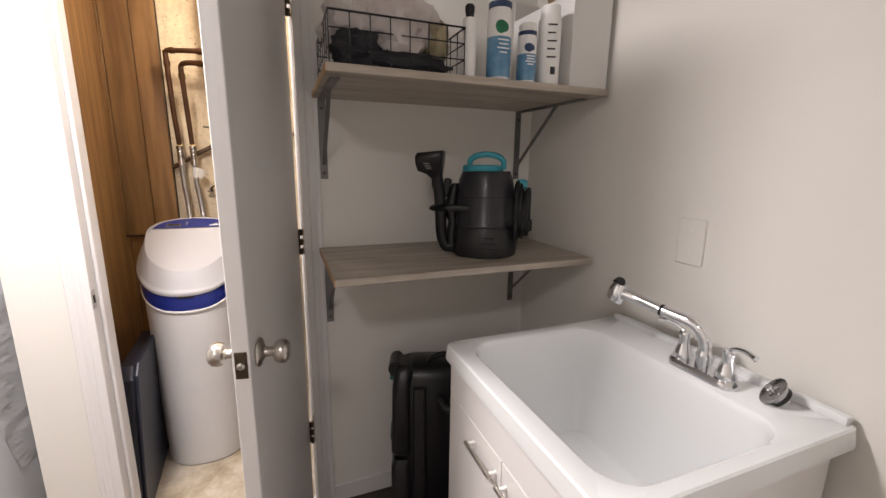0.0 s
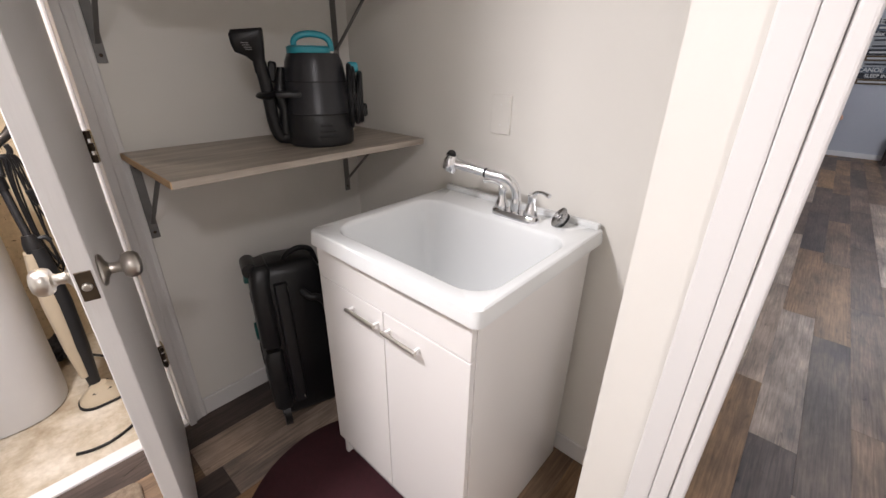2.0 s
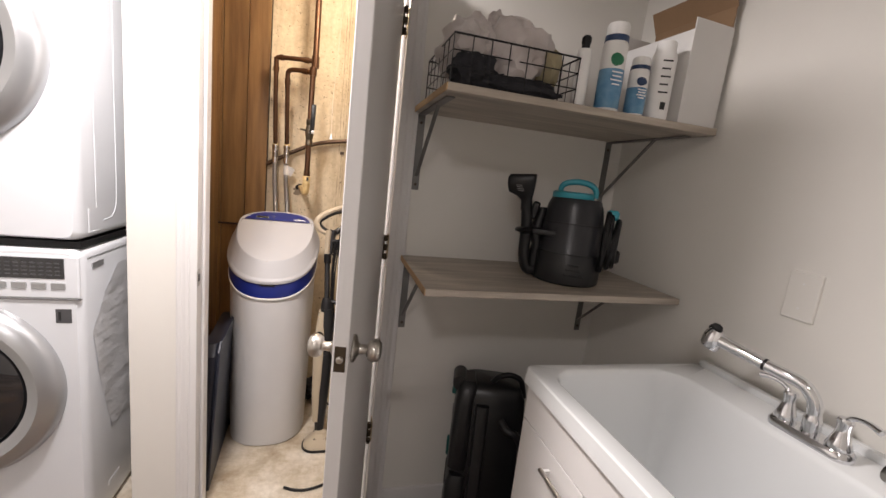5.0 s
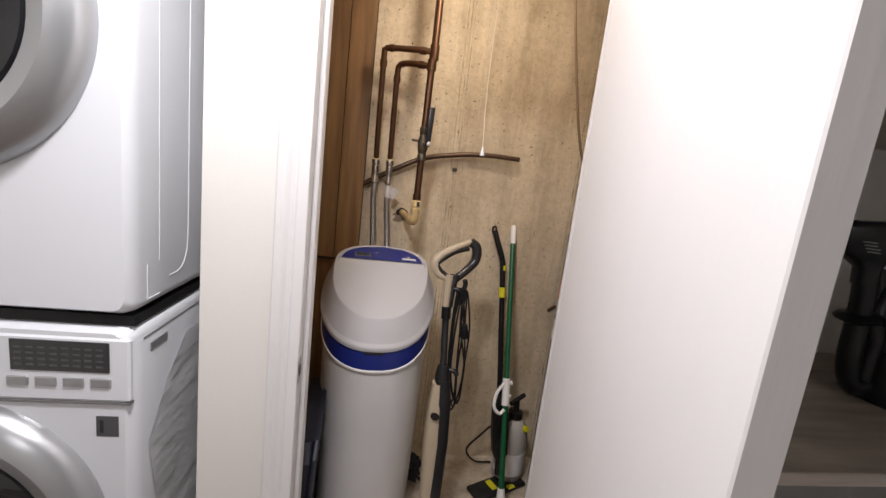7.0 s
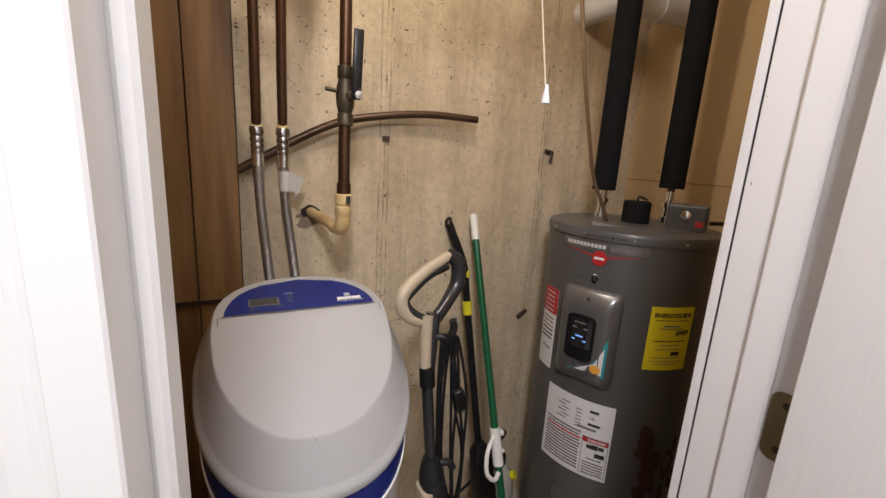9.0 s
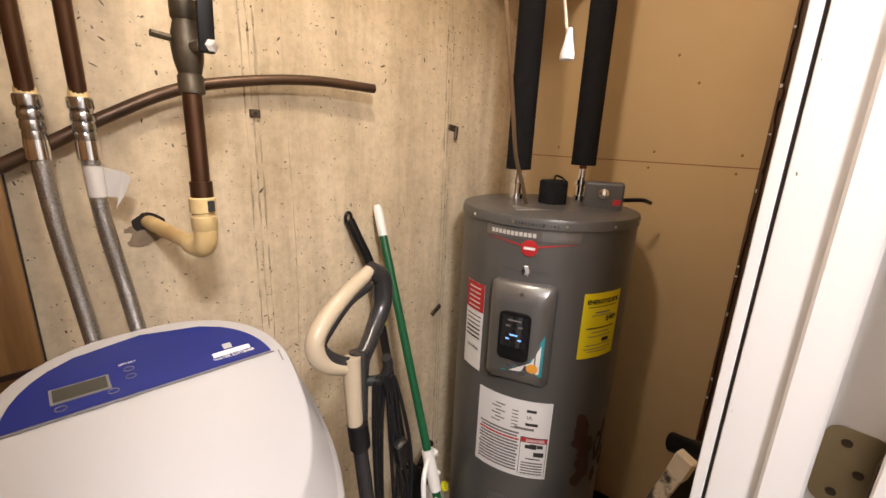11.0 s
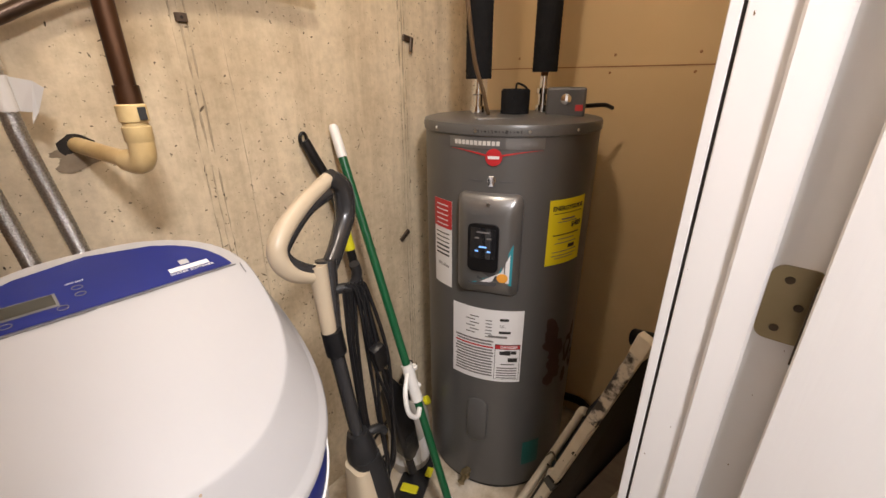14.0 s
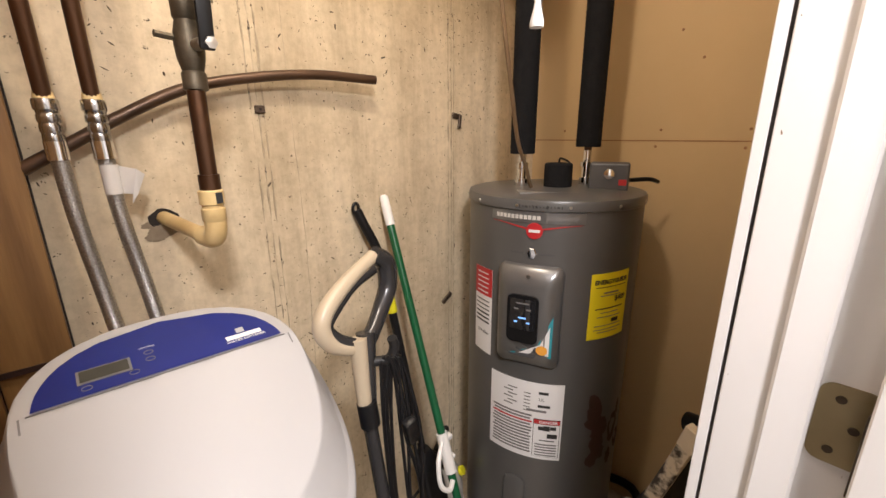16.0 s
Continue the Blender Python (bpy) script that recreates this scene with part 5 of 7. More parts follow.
part("display_frame", on_lid(flat(0.058, 0.028), -0.075, 0.072, 0.0032), LABELGREY, panel_ob, "grey display frame")
part("display", on_lid(flat(0.052, 0.022), -0.075, 0.072, 0.0042), LCD, panel_ob, "dull grey display")
for x, y in ((-0.024, 0.085), (-0.024, 0.070), (-0.045, 0.052), (-0.095, 0.049)):
    b = tube([(0.0055 * math.cos(a), 0.0042 * math.sin(a), 0) for a in (2 * math.pi * k / 16 for k in range(16))], 0.0005, 4, closed=True)
    part("button", on_lid(b, x, y, 0.0032), LABELGREY, panel_ob, "small oval button outline")
part("logo_bar", on_lid(flat(0.052, 0.010), 0.098, 0.060, 0.0035), LABELWHITE, panel_ob, "white emblem bar")
part("logo_dot", on_lid(flat(0.012, 0.012), 0.096, 0.074, 0.0035), SIGNPALE, panel_ob, "pale lilac emblem")
part("lettering", on_lid(text_mesh("WATER SOFTENER", 0.0068, 0.0002), 0.099, 0.0505, 0.0035), LABELWHITE, panel_ob)
part("lettering", on_lid(text_mesh("LOW SALT", 0.004, 0.0002), -0.024, 0.097, 0.0035), LABELWHITE, panel_ob)
part("lid_notch", on_lid(flat(0.002, 0.016), 0.158, 0.026, 0.0015), LABELGREY, ws2)
part("lid_notch", on_lid(flat(0.002, 0.016), -0.158, 0.026, 0.0015), LABELGREY, ws2)
slot = part("finger_slot", loft([[(x, -SR * 1.0 + 0.012, 0), (x, -SR * 1.0 - 0.004, 0), (x, -SR * 1.0 - 0.004, 0.006), (x, -SR + 0.012, 0.006)] for x in (-0.03, 0.03)]), GAPSHADE, ws2)
slot.matrix_basis = pose(0, -0.034, rim(-0.212) - 0.012)

# navy storage bin leaning beside the softener
nb = thing("storage_bin", "dark navy plastic storage bin standing on its side", "storage bin", m=pose(-0.375, 1.62, 0.0, 0, 3, 4))
part("tub", loft([slab(0.0, -0.03, 0.02, -0.23, 0.21, 0.012), slab(0.02, -0.04, 0.025, -0.25, 0.22, 0.02), slab(0.58, -0.04, 0.025, -0.24, 0.2, 0.02), slab(0.62, -0.03, 0.02, -0.2, 0.17, 0.02)]), NAVYBIN, nb, "", True)
part("rim", loft([slab(0.0, 0.02, 0.032, -0.25, 0.23, 0.004), slab(0.6, 0.02, 0.032, -0.245, 0.21, 0.004), slab(0.635, 0.02, 0.032, -0.21, 0.17, 0.004)]), NAVYBIN, nb, "", True)
part("foot", tube([(0.03, 0.19, 0.03), (0.045, 0.19, 0.03)], 0.016, 12), BLACKPL, nb, "", True)

# ---------- water heater ----------
HC, HR, HT = (0.833, 1.907), 0.248, 1.222
wh = thing("water_heater", "dark grey cylindrical electric water heater with labels", "water heater", (HC[0], HC[1], 0))
part("jacket", lathe([(0, 0.012), (HR - 0.012, 0.012), (HR, 0.02), (HR, HT - 0.022)], 72), HEATER, wh, "", True)
part("cap", lathe([(HR + 0.0006, HT - 0.030), (HR + 0.004, HT - 0.028), (HR + 0.004, HT - 0.010), (HR + 0.001, HT - 0.003), (HR - 0.01, HT), (0.12, HT + 0.006), (0, HT + 0.006)], 72), HEATER, wh, "rounded grey top pan", True)
part("foot_ring", lathe([(0.2, 0), (0.24, 0), (0.24, 0.012), (0.2, 0.012)], 48), BLACKPL, wh)


def wrap(bm, ang, z, r):
    """Bends a flat mesh (x right, y up, z out) round the heater."""
    for v in bm.verts:
        a = radians(ang + 2.6 + 0.07 * (ang - 200)) + v.co.x / HR
        q = r + v.co.z
        v.co = Vector((q * math.cos(a), q * math.sin(a), z + v.co.y))
    return bm


def sheet(w, h, t=0.0008, n=12, bottom=None):
    b = bmesh.new()
    bmesh.ops.create_cube(b, size=1)
    moved(b, Matrix.Diagonal((w, h, t, 1)))
    bmesh.ops.subdivide_edges(b, edges=[e for e in b.edges if abs((e.verts[0].co - e.verts[1].co).x) > 1e-6], cuts=n)
    return b


def arc(deg):
    return radians(deg) * 0.262


for a in range(0, 360, 30):
    part("cap_screw", lathe([(0, 0), (0.0045, 0), (0.003, 0.0025), (0, 0.003)], 8, m=pose(0, 0, HT - 0.018, 0, 0, a + 12) @ pose(HR + 0.0035, 0, 0, 0, 90)), NICKEL, wh, "", True)
# name strip, badge and swoosh as plain shapes
part("name_strip", wrap(sheet(arc(54), 0.026), 200.2, 1.176, HR + 0.0006), HEATERSILVER, wh, "grey name strip")
for k in range(19):
    if k != 11:
        part("name_bar", wrap(moved(sheet(0.0082, 0.0105, 0.0006, 1), pose(-0.102 + 0.0112 * k, 0, 0)), 200.2, 1.176, HR + 0.0014), PVC if k < 11 else LABELGREY, wh, "pale bar on the strip")
b = bmesh.new()
for s in (-1, 1):
    loft([[(s * 0.118 * t, 0.004 - 0.016 * (1 - t) ** 1.6 - w * (1 - t * 0.9), q) for w, q in ((-0.002, 0), (0.003, 0), (0.003, 0.001), (-0.002, 0.001))] for t in (0.12, 0.3, 0.5, 0.75, 1.0)], b)
part("swoosh", wrap(b, 200.2, 1.156, HR + 0.0006), RED, wh, "red swoosh")
part("badge", wrap(lathe([(0, 0), (0.021, 0), (0.0205, 0.0018), (0, 0.002)], 28), 200.4, 1.143, HR + 0.001), RED, wh, "round red badge")
part("badge_mark", wrap(moved(sheet(0.028, 0.007, 0.0006, 5), pose(0, 0, 0.002)), 200.4, 1.143, HR + 0.0014), LABELWHITE, wh)
part("crest", wrap(lathe([(0, 0), (0.014, 0), (0.012, 0.002), (0, 0.002)], 6, m=Matrix.Diagonal((0.9, 1.15, 1, 1))), 199.5, 1.083, HR + 0.0006), CHROME, wh, "small chrome shield")
for dx in (-0.038, 0.038):
    part("crest_bar", wrap(moved(sheet(0.036, 0.0045, 0.0006, 4), pose(dx, 0.0, 0)), 199.5, 1.083, HR + 0.0005), MIDGREY, wh)

# control pod
secs = []
for hx, hy, r, d in ((0.084, 0.142, 0.02, -0.004), (0.084, 0.142, 0.02, 0.008), (0.078, 0.134, 0.018, 0.018), (0.062, 0.110, 0.016, 0.030), (0.045, 0.092, 0.012, 0.033)):
    secs.append([(x, y, d) for x, y in rounded_outline(hx, hy, r, 4)])
pod = part("control_pod", wrap(loft(secs, cap0=False), 199.6, 0.912, HR), HEATERSILVER, wh, "raised silver-grey control housing", True)
part("display_bezel", wrap(loft([[(x, y, d) for x, y in rounded_outline(0.036, 0.066, 0.014, 4)] for d in (0.028, 0.0365)]), 198.0, 0.915, HR), BLACKPL, pod, "black display bezel", True)
part("display", wrap(moved(sheet(0.058, 0.085, 0.001, 4), pose(0, 0.014, 0.037)), 198.0, 0.915, HR), GLASSDARK, pod, "black glass display")
for dx, dy, w in ((0, 0.0, 0.018), (-0.014, -0.012, 0.008), (0.014, -0.012, 0.008), (0, 0.04, 0.03), (-0.014, 0.024, 0.01), (0.014, 0.024, 0.01)):
    part("display_mark", wrap(moved(sheet(w, 0.004, 0.0006, 2), pose(dx, dy + 0.005, 0.0378)), 198.0, 0.915, HR), LEDBLUE if dy <= 0 else LABELGREY, pod, "lit blue mark" if dy <= 0 else "")
for corners, lift, paint, words in (([(0.062, 0.020), (0.062, -0.100), (-0.034, -0.100), (0.030, -0.066)], 0.0322, TEAL, "teal corner sticker"),
                                    ([(0.056, -0.010), (0.056, -0.093), (-0.012, -0.094), (0.036, -0.062)], 0.0330, LABELWHITE, "pale field of the sticker")):
    b = loft([[(x, y, d) for x, y in corners] for d in (lift - 0.0004, lift)])
    part("pod_sticker", wrap(b, 199.6, 0.912, HR), paint, pod, words)
part("pod_sticker", wrap(moved(lathe([(0, 0), (0.013, 0), (0.013, 0.001), (0, 0.001)], 16), pose(0.040, -0.078, 0.0332)), 199.6, 0.912, HR), ORANGE, pod, "orange slice on the sticker")
part("pod_recess", wrap(loft([[(x, y - 0.088, d) for x, y in rounded_outline(0.034, 0.020, 0.008, 4)] for d in (0.029, 0.0318)]), 198.0, 0.915, HR), MIDGREY, pod, "grey panel below the display", True)
part("pod_screw", wrap(moved(lathe([(0, 0), (0.005, 0), (0.004, 0.002), (0, 0.002)], 10), pose(0, 0.118, 0.026)), 199.6, 0.912, HR), NICKEL, pod)

rs = random.Random(4)
for k in range(8):
    w, h = rs.uniform(0.035, 0.055), rs.uniform(0.05, 0.07)
    b = lathe([(0, 0), (0.5, 0), (0.48, 0.0004), (0, 0.0004)], 14, m=Matrix.Diagonal((w, h, 1, 1)))
    for v in b.verts:
        v.co.x *= 1 + rs.uniform(-0.22, 0.22)
        v.co.y *= 1 + rs.uniform(-0.22, 0.22)
    moved(b, pose(0, 0, 0, 0, 0, 30))
    part("rust_smear", wrap(moved(b, pose(rs.uniform(-0.02, 0.02), 0.028 * (k - 4), 0.0001 * k)), 247, 0.56, HR + 0.0006), RUST, wh, "dark rust smear")
for k in range(14):
    part("pen_mark", wrap(moved(sheet(0.0022 + 0.004 * (k % 3 == 0), 0.004 + 0.004 * (k % 4 == 1), 0.0003, 1), pose(-0.06 + 0.0085 * k, 0, 0, 0, 0, 20 * (k % 3) - 20)), 203, HT - 0.018, HR + 0.0046), INK, wh, "faint handwritten mark")
# rating label
lab = part("rating_label", wrap(sheet(arc(47), 0.248), 199.8, 0.592, HR + 0.0006), LABELWHITE, wh, "white rating and danger label")
LW = arc(47)
rr = random.Random(8)


def bar(dx, dy, w, h, mat, base=199.8, z=0.592, par=None, out=0.0014):
    part("print_line", wrap(moved(sheet(w, h, 0.0005, 3), pose(dx, dy, 0)), base, z, HR + out), mat, par or lab)


for k in range(6):
    bar(-0.035 - 0.012 * (k % 2), 0.095 - 0.011 * k, 0.028, 0.0035, LABELGREY)
    bar(0.008, 0.088 - 0.011 * k, 0.018, 0.003, LABELGREY)
bar(0.052, 0.094, 0.026, 0.008, INK)
bar(0.055, 0.052, 0.034, 0.008, INK)
bar(0.035, 0.036, 0.055, 0.007, LABELGREY)
for k in range(13):
    bar(-0.036, 0.018 - 0.0102 * k, 0.122 - rr.uniform(0, 0.012), 0.0055, RED if k == 2 else LABELGREY)
part("danger_box", wrap(moved(sheet(0.074, 0.126, 0.0006, 6), pose(0.066, -0.052, 0)), 199.8, 0.592, HR + 0.0012), INK, lab, "outlined danger box")
part("danger_box_field", wrap(moved(sheet(0.071, 0.108, 0.0006, 6), pose(0.066, -0.0598, 0)), 199.8, 0.592, HR + 0.0018), LABELWHITE, lab)
part("danger_band", wrap(moved(sheet(0.071, 0.013, 0.0006, 6), pose(0.066, 0.0025, 0)), 199.8, 0.592, HR + 0.002), RED, lab, "red danger band")
part("lettering", wrap(moved(text_mesh("DANGER", 0.0125, 0.0002, 0.02), pose(0.070, 0.0025, 0)), 199.8, 0.592, HR + 0.0028), LABELWHITE, lab)
part("lettering", wrap(moved(text_mesh("UL", 0.013, 0.0002), pose(0.048, 0.073, 0)), 199.8, 0.592, HR + 0.0014), INK, lab)
for dx, dy, w, h in ((0.050, -0.018, 0.014, 0.012), (0.066, -0.017, 0.018, 0.016), (0.084, -0.016, 0.016, 0.011), (0.082, -0.042, 0.028, 0.014), (0.068, -0.058, 0.04, 0.003)):
    bar(dx, dy, w, h, INK, out=0.0026)
for k in range(5):
    bar(0.066, -0.072 - 0.009 * k, 0.06, 0.004, LABELGREY, out=0.0026)

# energy label
eg = part("energy_label", wrap(sheet(arc(28.4), 0.184), 247, 0.941, HR + 0.0008), YELLOW, wh, "bright yellow energy guide label")
part("lettering", wrap(moved(text_mesh("ENERGYGUIDE", 0.0165, 0.0002, 0.035) , pose(0, 0.068, 0)), 247, 0.941, HR + 0.0016), INK, eg)
part("lettering", wrap(moved(text_mesh("$489", 0.0205, 0.0002, 0.03), pose(0.034, 0.018, 0)), 247, 0.941, HR + 0.0016), INK, eg)
bar(0, 0.054, 0.10, 0.0018, INK, 247, 0.941, eg, 0.0016)
bar(0, 0.038, 0.05, 0.004, LABELGREY, 247, 0.941, eg, 0.0016)
bar(0, -0.006, 0.095, 0.0030, INK, 247, 0.941, eg, 0.0016)
bar(0.022, -0.043, 0.026, 0.011, INK, 247, 0.941, eg, 0.0016)
for dy, w in ((-0.018, 0.06), (-0.030, 0.08), (-0.055, 0.09), (-0.066, 0.095), (-0.074, 0.07), (0.030, 0.07)):
    bar(0, dy, w, 0.002, LABELGREY, 247, 0.941, eg, 0.0016)
# red and white phone label
rl = part("notice_label", wrap(sheet(arc(17), 0.26, 0.0008, 6), 166.5, 0.885, HR + 0.0006), LABELWHITE, wh, "red and white notice label")
part("red_field", wrap(moved(sheet(arc(17), 0.082, 0.0006, 6), pose(0, 0.089, 0)), 166.5, 0.885, HR + 0.0012), RED, rl, "red field")
for k in range(5):
    bar(0, 0.115 - 0.014 * k, 0.05, 0.003, LABELWHITE, 166.5, 0.885, rl, 0.002)
for k in range(6):
    bar(0, 0.032 - 0.013 * k, 0.06, 0.005 if k > 2 else 0.003, INK, 166.5, 0.885, rl, 0.0014)
part("lettering", wrap(moved(text_mesh("279-4566", 0.013, 0.0002), pose(0.004, -0.066, 0)), 166.5, 0.885, HR + 0.0014), INK, rl)
part("lower_cover", wrap(loft([[(x, y, d) for x, y in rounded_outline(0.034 * f, 0.088 * f, 0.03 * f, 5)] for f, d in ((1.0, -0.002), (1.0, 0.004), (0.86, 0.009))], cap0=False), 196.0, 0.30, HR), HEATER, wh, "raised oval element cover", True)
part("drain_valve", lathe([(0.012, 0), (0.012, 0.02), (0.017, 0.021), (0.017, 0.03), (0.010, 0.032), (0.010, 0.055), (0.013, 0.058), (0, 0.06)], 16, m=pose(0, 0, 0.062, 0, 0, 192) @ pose(HR - 0.004, 0, 0, 0, 96)), BRASS_OLD, wh, "brass drain valve", True)
part("drain_handle", lathe([(0, 0), (0.012, 0), (0.012, 0.006), (0, 0.006)], 10, m=pose(0, 0, 0.062, 0, 0, 192) @ pose(HR + 0.026, 0, 0.012)), BRASS_OLD, wh, "", True)
part("teal_label", wrap(sheet(0.062, 0.10, 0.0008, 5), 236, 0.160, HR + 0.0006), TEALDARK, wh, "faded dark teal label")
for dx, dz, w, h in ((0.03, 0.0, 0.05, 0.1), (0.07, -0.06, 0.05, 0.07), (0.02, -0.10, 0.03, 0.06), (0.05, 0.06, 0.02, 0.05)):
    b = bmesh.new()
    bmesh.ops.create_circle(b, cap_ends=True, segments=22, radius=1)
    for v in b.verts:
        k = 1 + 0.45 * noise.noise(v.co * 2.3 + Vector((dx * 90, dz * 40, 0)))
        v.co = Vector((v.co.x * w * 0.5 * k + dx, v.co.y * h * 0.5 * k + dz, 0.0))
    part("rust_stain", wrap(b, 258, 0.53, HR + 0.0007), material("rust_smear", (0.035, 0.012, 0.008), 0.6, second=(0.06, 0.016, 0.01), scale=20), wh, "dark red-brown smear")

# on top of the heater: nipples, cap, mixing box
TOP = HT + 0.006
top_x, top_y = HC


def rel(x, y):
    return x - top_x, y - top_y


ax, ay = rel(0.775, 1.985)
bx_, by_ = rel(0.935, 1.865)
cx_, cy_ = rel(0.83, 1.895)
for x, y in ((ax, ay), (bx_, by_)):
    part("nipple", lathe([(0.02, TOP - 0.002), (0.02, TOP + 0.02), (0.014, TOP + 0.022), (0.014, TOP + 0.05), (0.019, TOP + 0.052), (0.019, TOP + 0.066), (0.012, TOP + 0.068), (0.012, TOP + 0.10)], 14, m=pose(x, y, 0)), CHROME, wh, "shiny pipe nipple", True)
part("anode_cover", lathe([(0, TOP - 0.002), (0.040, TOP - 0.002), (0.040, TOP + 0.062), (0.036, TOP + 0.066), (0, TOP + 0.066)], 28, m=pose(cx_, cy_, 0)), FOAM, wh, "black foam plug", True)
part("cap_wire", tube(curve_points([(cx_, cy_, TOP + 0.066), (cx_ - 0.01, cy_ - 0.01, TOP + 0.08), (cx_ + 0.008, cy_ - 0.02, TOP + 0.074), (cx_ + 0.004, cy_ - 0.034, TOP + 0.066)], 4), 0.003, 6), BLACKPL, wh, "", True)
part("access_plate", moved(box(-0.075, 0.075, -0.03, 0.03, 0, 0.003), pose(rel(0.72, 1.86)[0], rel(0.72, 1.86)[1], TOP - 0.004, 0, 0, -42)), SILVERPL, wh, "bare metal junction plate")
mb = part("mixing_box", moved(box(-0.052, 0.052, -0.03, 0.03, 0, 0.078, 0.006, seg=2), pose(rel(0.90, 1.775)[0], rel(0.90, 1.775)[1], TOP - 0.008, 0, 0, -65)), MIDGREY, wh, "grey actuator box")
part("dial", lathe([(0, 0), (0.014, 0), (0.014, 0.004), (0.008, 0.006), (0, 0.006)], 18, m=pose(rel(0.90, 1.775)[0], rel(0.90, 1.775)[1], TOP + 0.032, 0, 0, -65) @ pose(0.0, -0.030, 0.008, 90)), CHROME, mb, "", True)
part("emblem", moved(box(0.026, 0.046, -0.0315, -0.029, 0.018, 0.034), pose(rel(0.90, 1.775)[0], rel(0.90, 1.775)[1], TOP - 0.008, 0, 0, -65)), RED, mb, "small red emblem")
part("sensor_lead", tube(curve_points([(*rel(0.945, 1.735), TOP + 0.02), (*rel(0.99, 1.70), TOP + 0.022), (*rel(1.03, 1.69), TOP + 0.012)], 4), 0.006, 8), BLACKPL, wh, "black cable lead", True)

# insulated pipes
for k, (x, y) in enumerate(((0.775, 1.985), (0.935, 1.865))):
    ip = thing("insulated_pipe", "vertical water pipe in black foam sleeve above the heater", "pipe", (x, y, TOP + 0.08), group="insulated heater pipes")
    part("pipe", tube([(0, 0, 0), (0, 0, CH - TOP - 0.085)], 0.011, 12), COPPER, ip, "", True)
    n = 150
    low = 0.012 if k == 0 else 0.03
    pts = [(0.0, 0.0, low + (CH - TOP - 0.085 - low) * i / (n - 1)) for i in range(n)]
    part("sleeve", tube(pts, [0.0352 + 0.0011 * (i % 2) for i in range(n)], 18), FOAM, ip, "black foam sleeve with fine ridges", True)

# brown cable and drain pipe
cab2 = thing("brown_cable", "brown electric cable hanging from the ceiling to the heater", "cable", (0.516, 2.18, 2.2))
pts = [(0.36, 1.87, CH - 0.002), (0.40, 1.86, 2.127), (0.44, 1.85, 1.90), (0.50, 1.845, 1.62), (0.555, 1.86, 1.48), (0.62, 1.885, 1.36), (0.68, 1.90, 1.29), (0.72, 1.915, 1.245), (0.735, 1.92, TOP + 0.004)]
part("cable", tube([Vector(p) - Vector((0.516, 2.18, 2.2)) for p in curve_points(pts, 5)], 0.0050, 8), CABLEBROWN, cab2, "", True)
pv = thing("pvc_pipe", "white plastic drain pipe running along the ceiling corner", "pipe", (0.86, 2.185, 1.90))
part("pipe", tube([(-0.05, 0.05, 0.0), (-0.05, -0.09, 0.0), (-0.035, -0.125, 0.0), (0.0, -0.14, 0.005), (0.29, -0.14, 0.02)], 0.040, 20), PVC, pv, "", True)
part("coupling", tube([(0.10, -0.14, 0.010), (0.16, -0.14, 0.013)], 0.045, 20), PVC, pv, "", True)
bp = thing("black_pipe", "black drain pipe with white upper pipe beside the jamb", "pipe", (0.93, 1.380, 0.68))
part("pipe", tube([(0, 0, 0.62), (0, 0, 0.0)], 0.027, 18), BLACKPL, bp, "", True)
part("socket", lathe([(0.028, 0.61), (0.034, 0.612), (0.034, 0.672), (0.028, 0.675)], 18), BLACKPL, bp, "black socket", True)
part("sticker", moved(box(-0.0008, 0.0008, -0.012, 0.012, -0.012, 0.012), pose(-0.0345, -0.004, 0.642)), LABELWHITE, bp, "small white printed sticker")
part("upper_pipe", tube([(0, 0, 0.675), (0, 0, CH - 0.68 - 0.002)], 0.026, 18), PVC, bp, "white plastic upper pipe", True)
part("coupling", tube([(0, 0, 0.80), (0, 0, 0.85)], 0.031, 18), PVC, bp, "", True)
part("hub", tube([(0, 0, 0.0), (0, 0, -0.05)], 0.034, 18), BLACKPL, bp, "", True)
part("elbow", tube(curve_points([(0, 0, -0.03), (0.005, 0.02, -0.07), (0.03, 0.06, -0.10), (0.05, 0.12, -0.12)], 5), 0.029, 16), BLACKPL, bp, "", True)
part("clamp", tube([(0, 0, 0.008), (0, 0, 0.018)], 0.0285, 18), NICKEL, bp, "", True)

# ---------- copper lines ----------
cp = thing("copper_pipes", "aged copper water pipes with soldered elbows on the concrete wall", "pipe", (-0.05, 2.0, CH))
BASE = Vector((-0.05, 2.0, CH))


def on(p):
    return Vector(p) - BASE


part("riser", tube([on((-0.045, 2.035, CH - 0.002)), on((-0.045, 2.035, 1.835))], 0.0145, 14), COPPER, cp, "", True)
part("branch", tube([on(p) for p in curve_points([(-0.045, 2.035, 1.86), (-0.10, 2.045, 1.862), (-0.20, 2.075, 1.862), (-0.232, 2.085, 1.858), (-0.236, 2.09, 1.835), (-0.236, 2.125, 1.6), (-0.235, 2.165, 1.43)], 5)], 0.0115, 12), COPPER, cp, "", True)
part("branch", tube([on(p) for p in curve_points([(-0.052, 2.01, 1.80), (-0.10, 2.03, 1.806), (-0.15, 2.055, 1.808), (-0.172, 2.07, 1.800), (-0.178, 2.08, 1.77), (-0.178, 2.12, 1.6), (-0.176, 2.15, 1.43)], 5)], 0.0115, 12), COPPER, cp, "", True)
part("down_pipe", tube([on((-0.052, 2.01, 1.81)), on((-0.054, 2.005, 1.57))], 0.0135, 14), COPPER, cp, "", True)
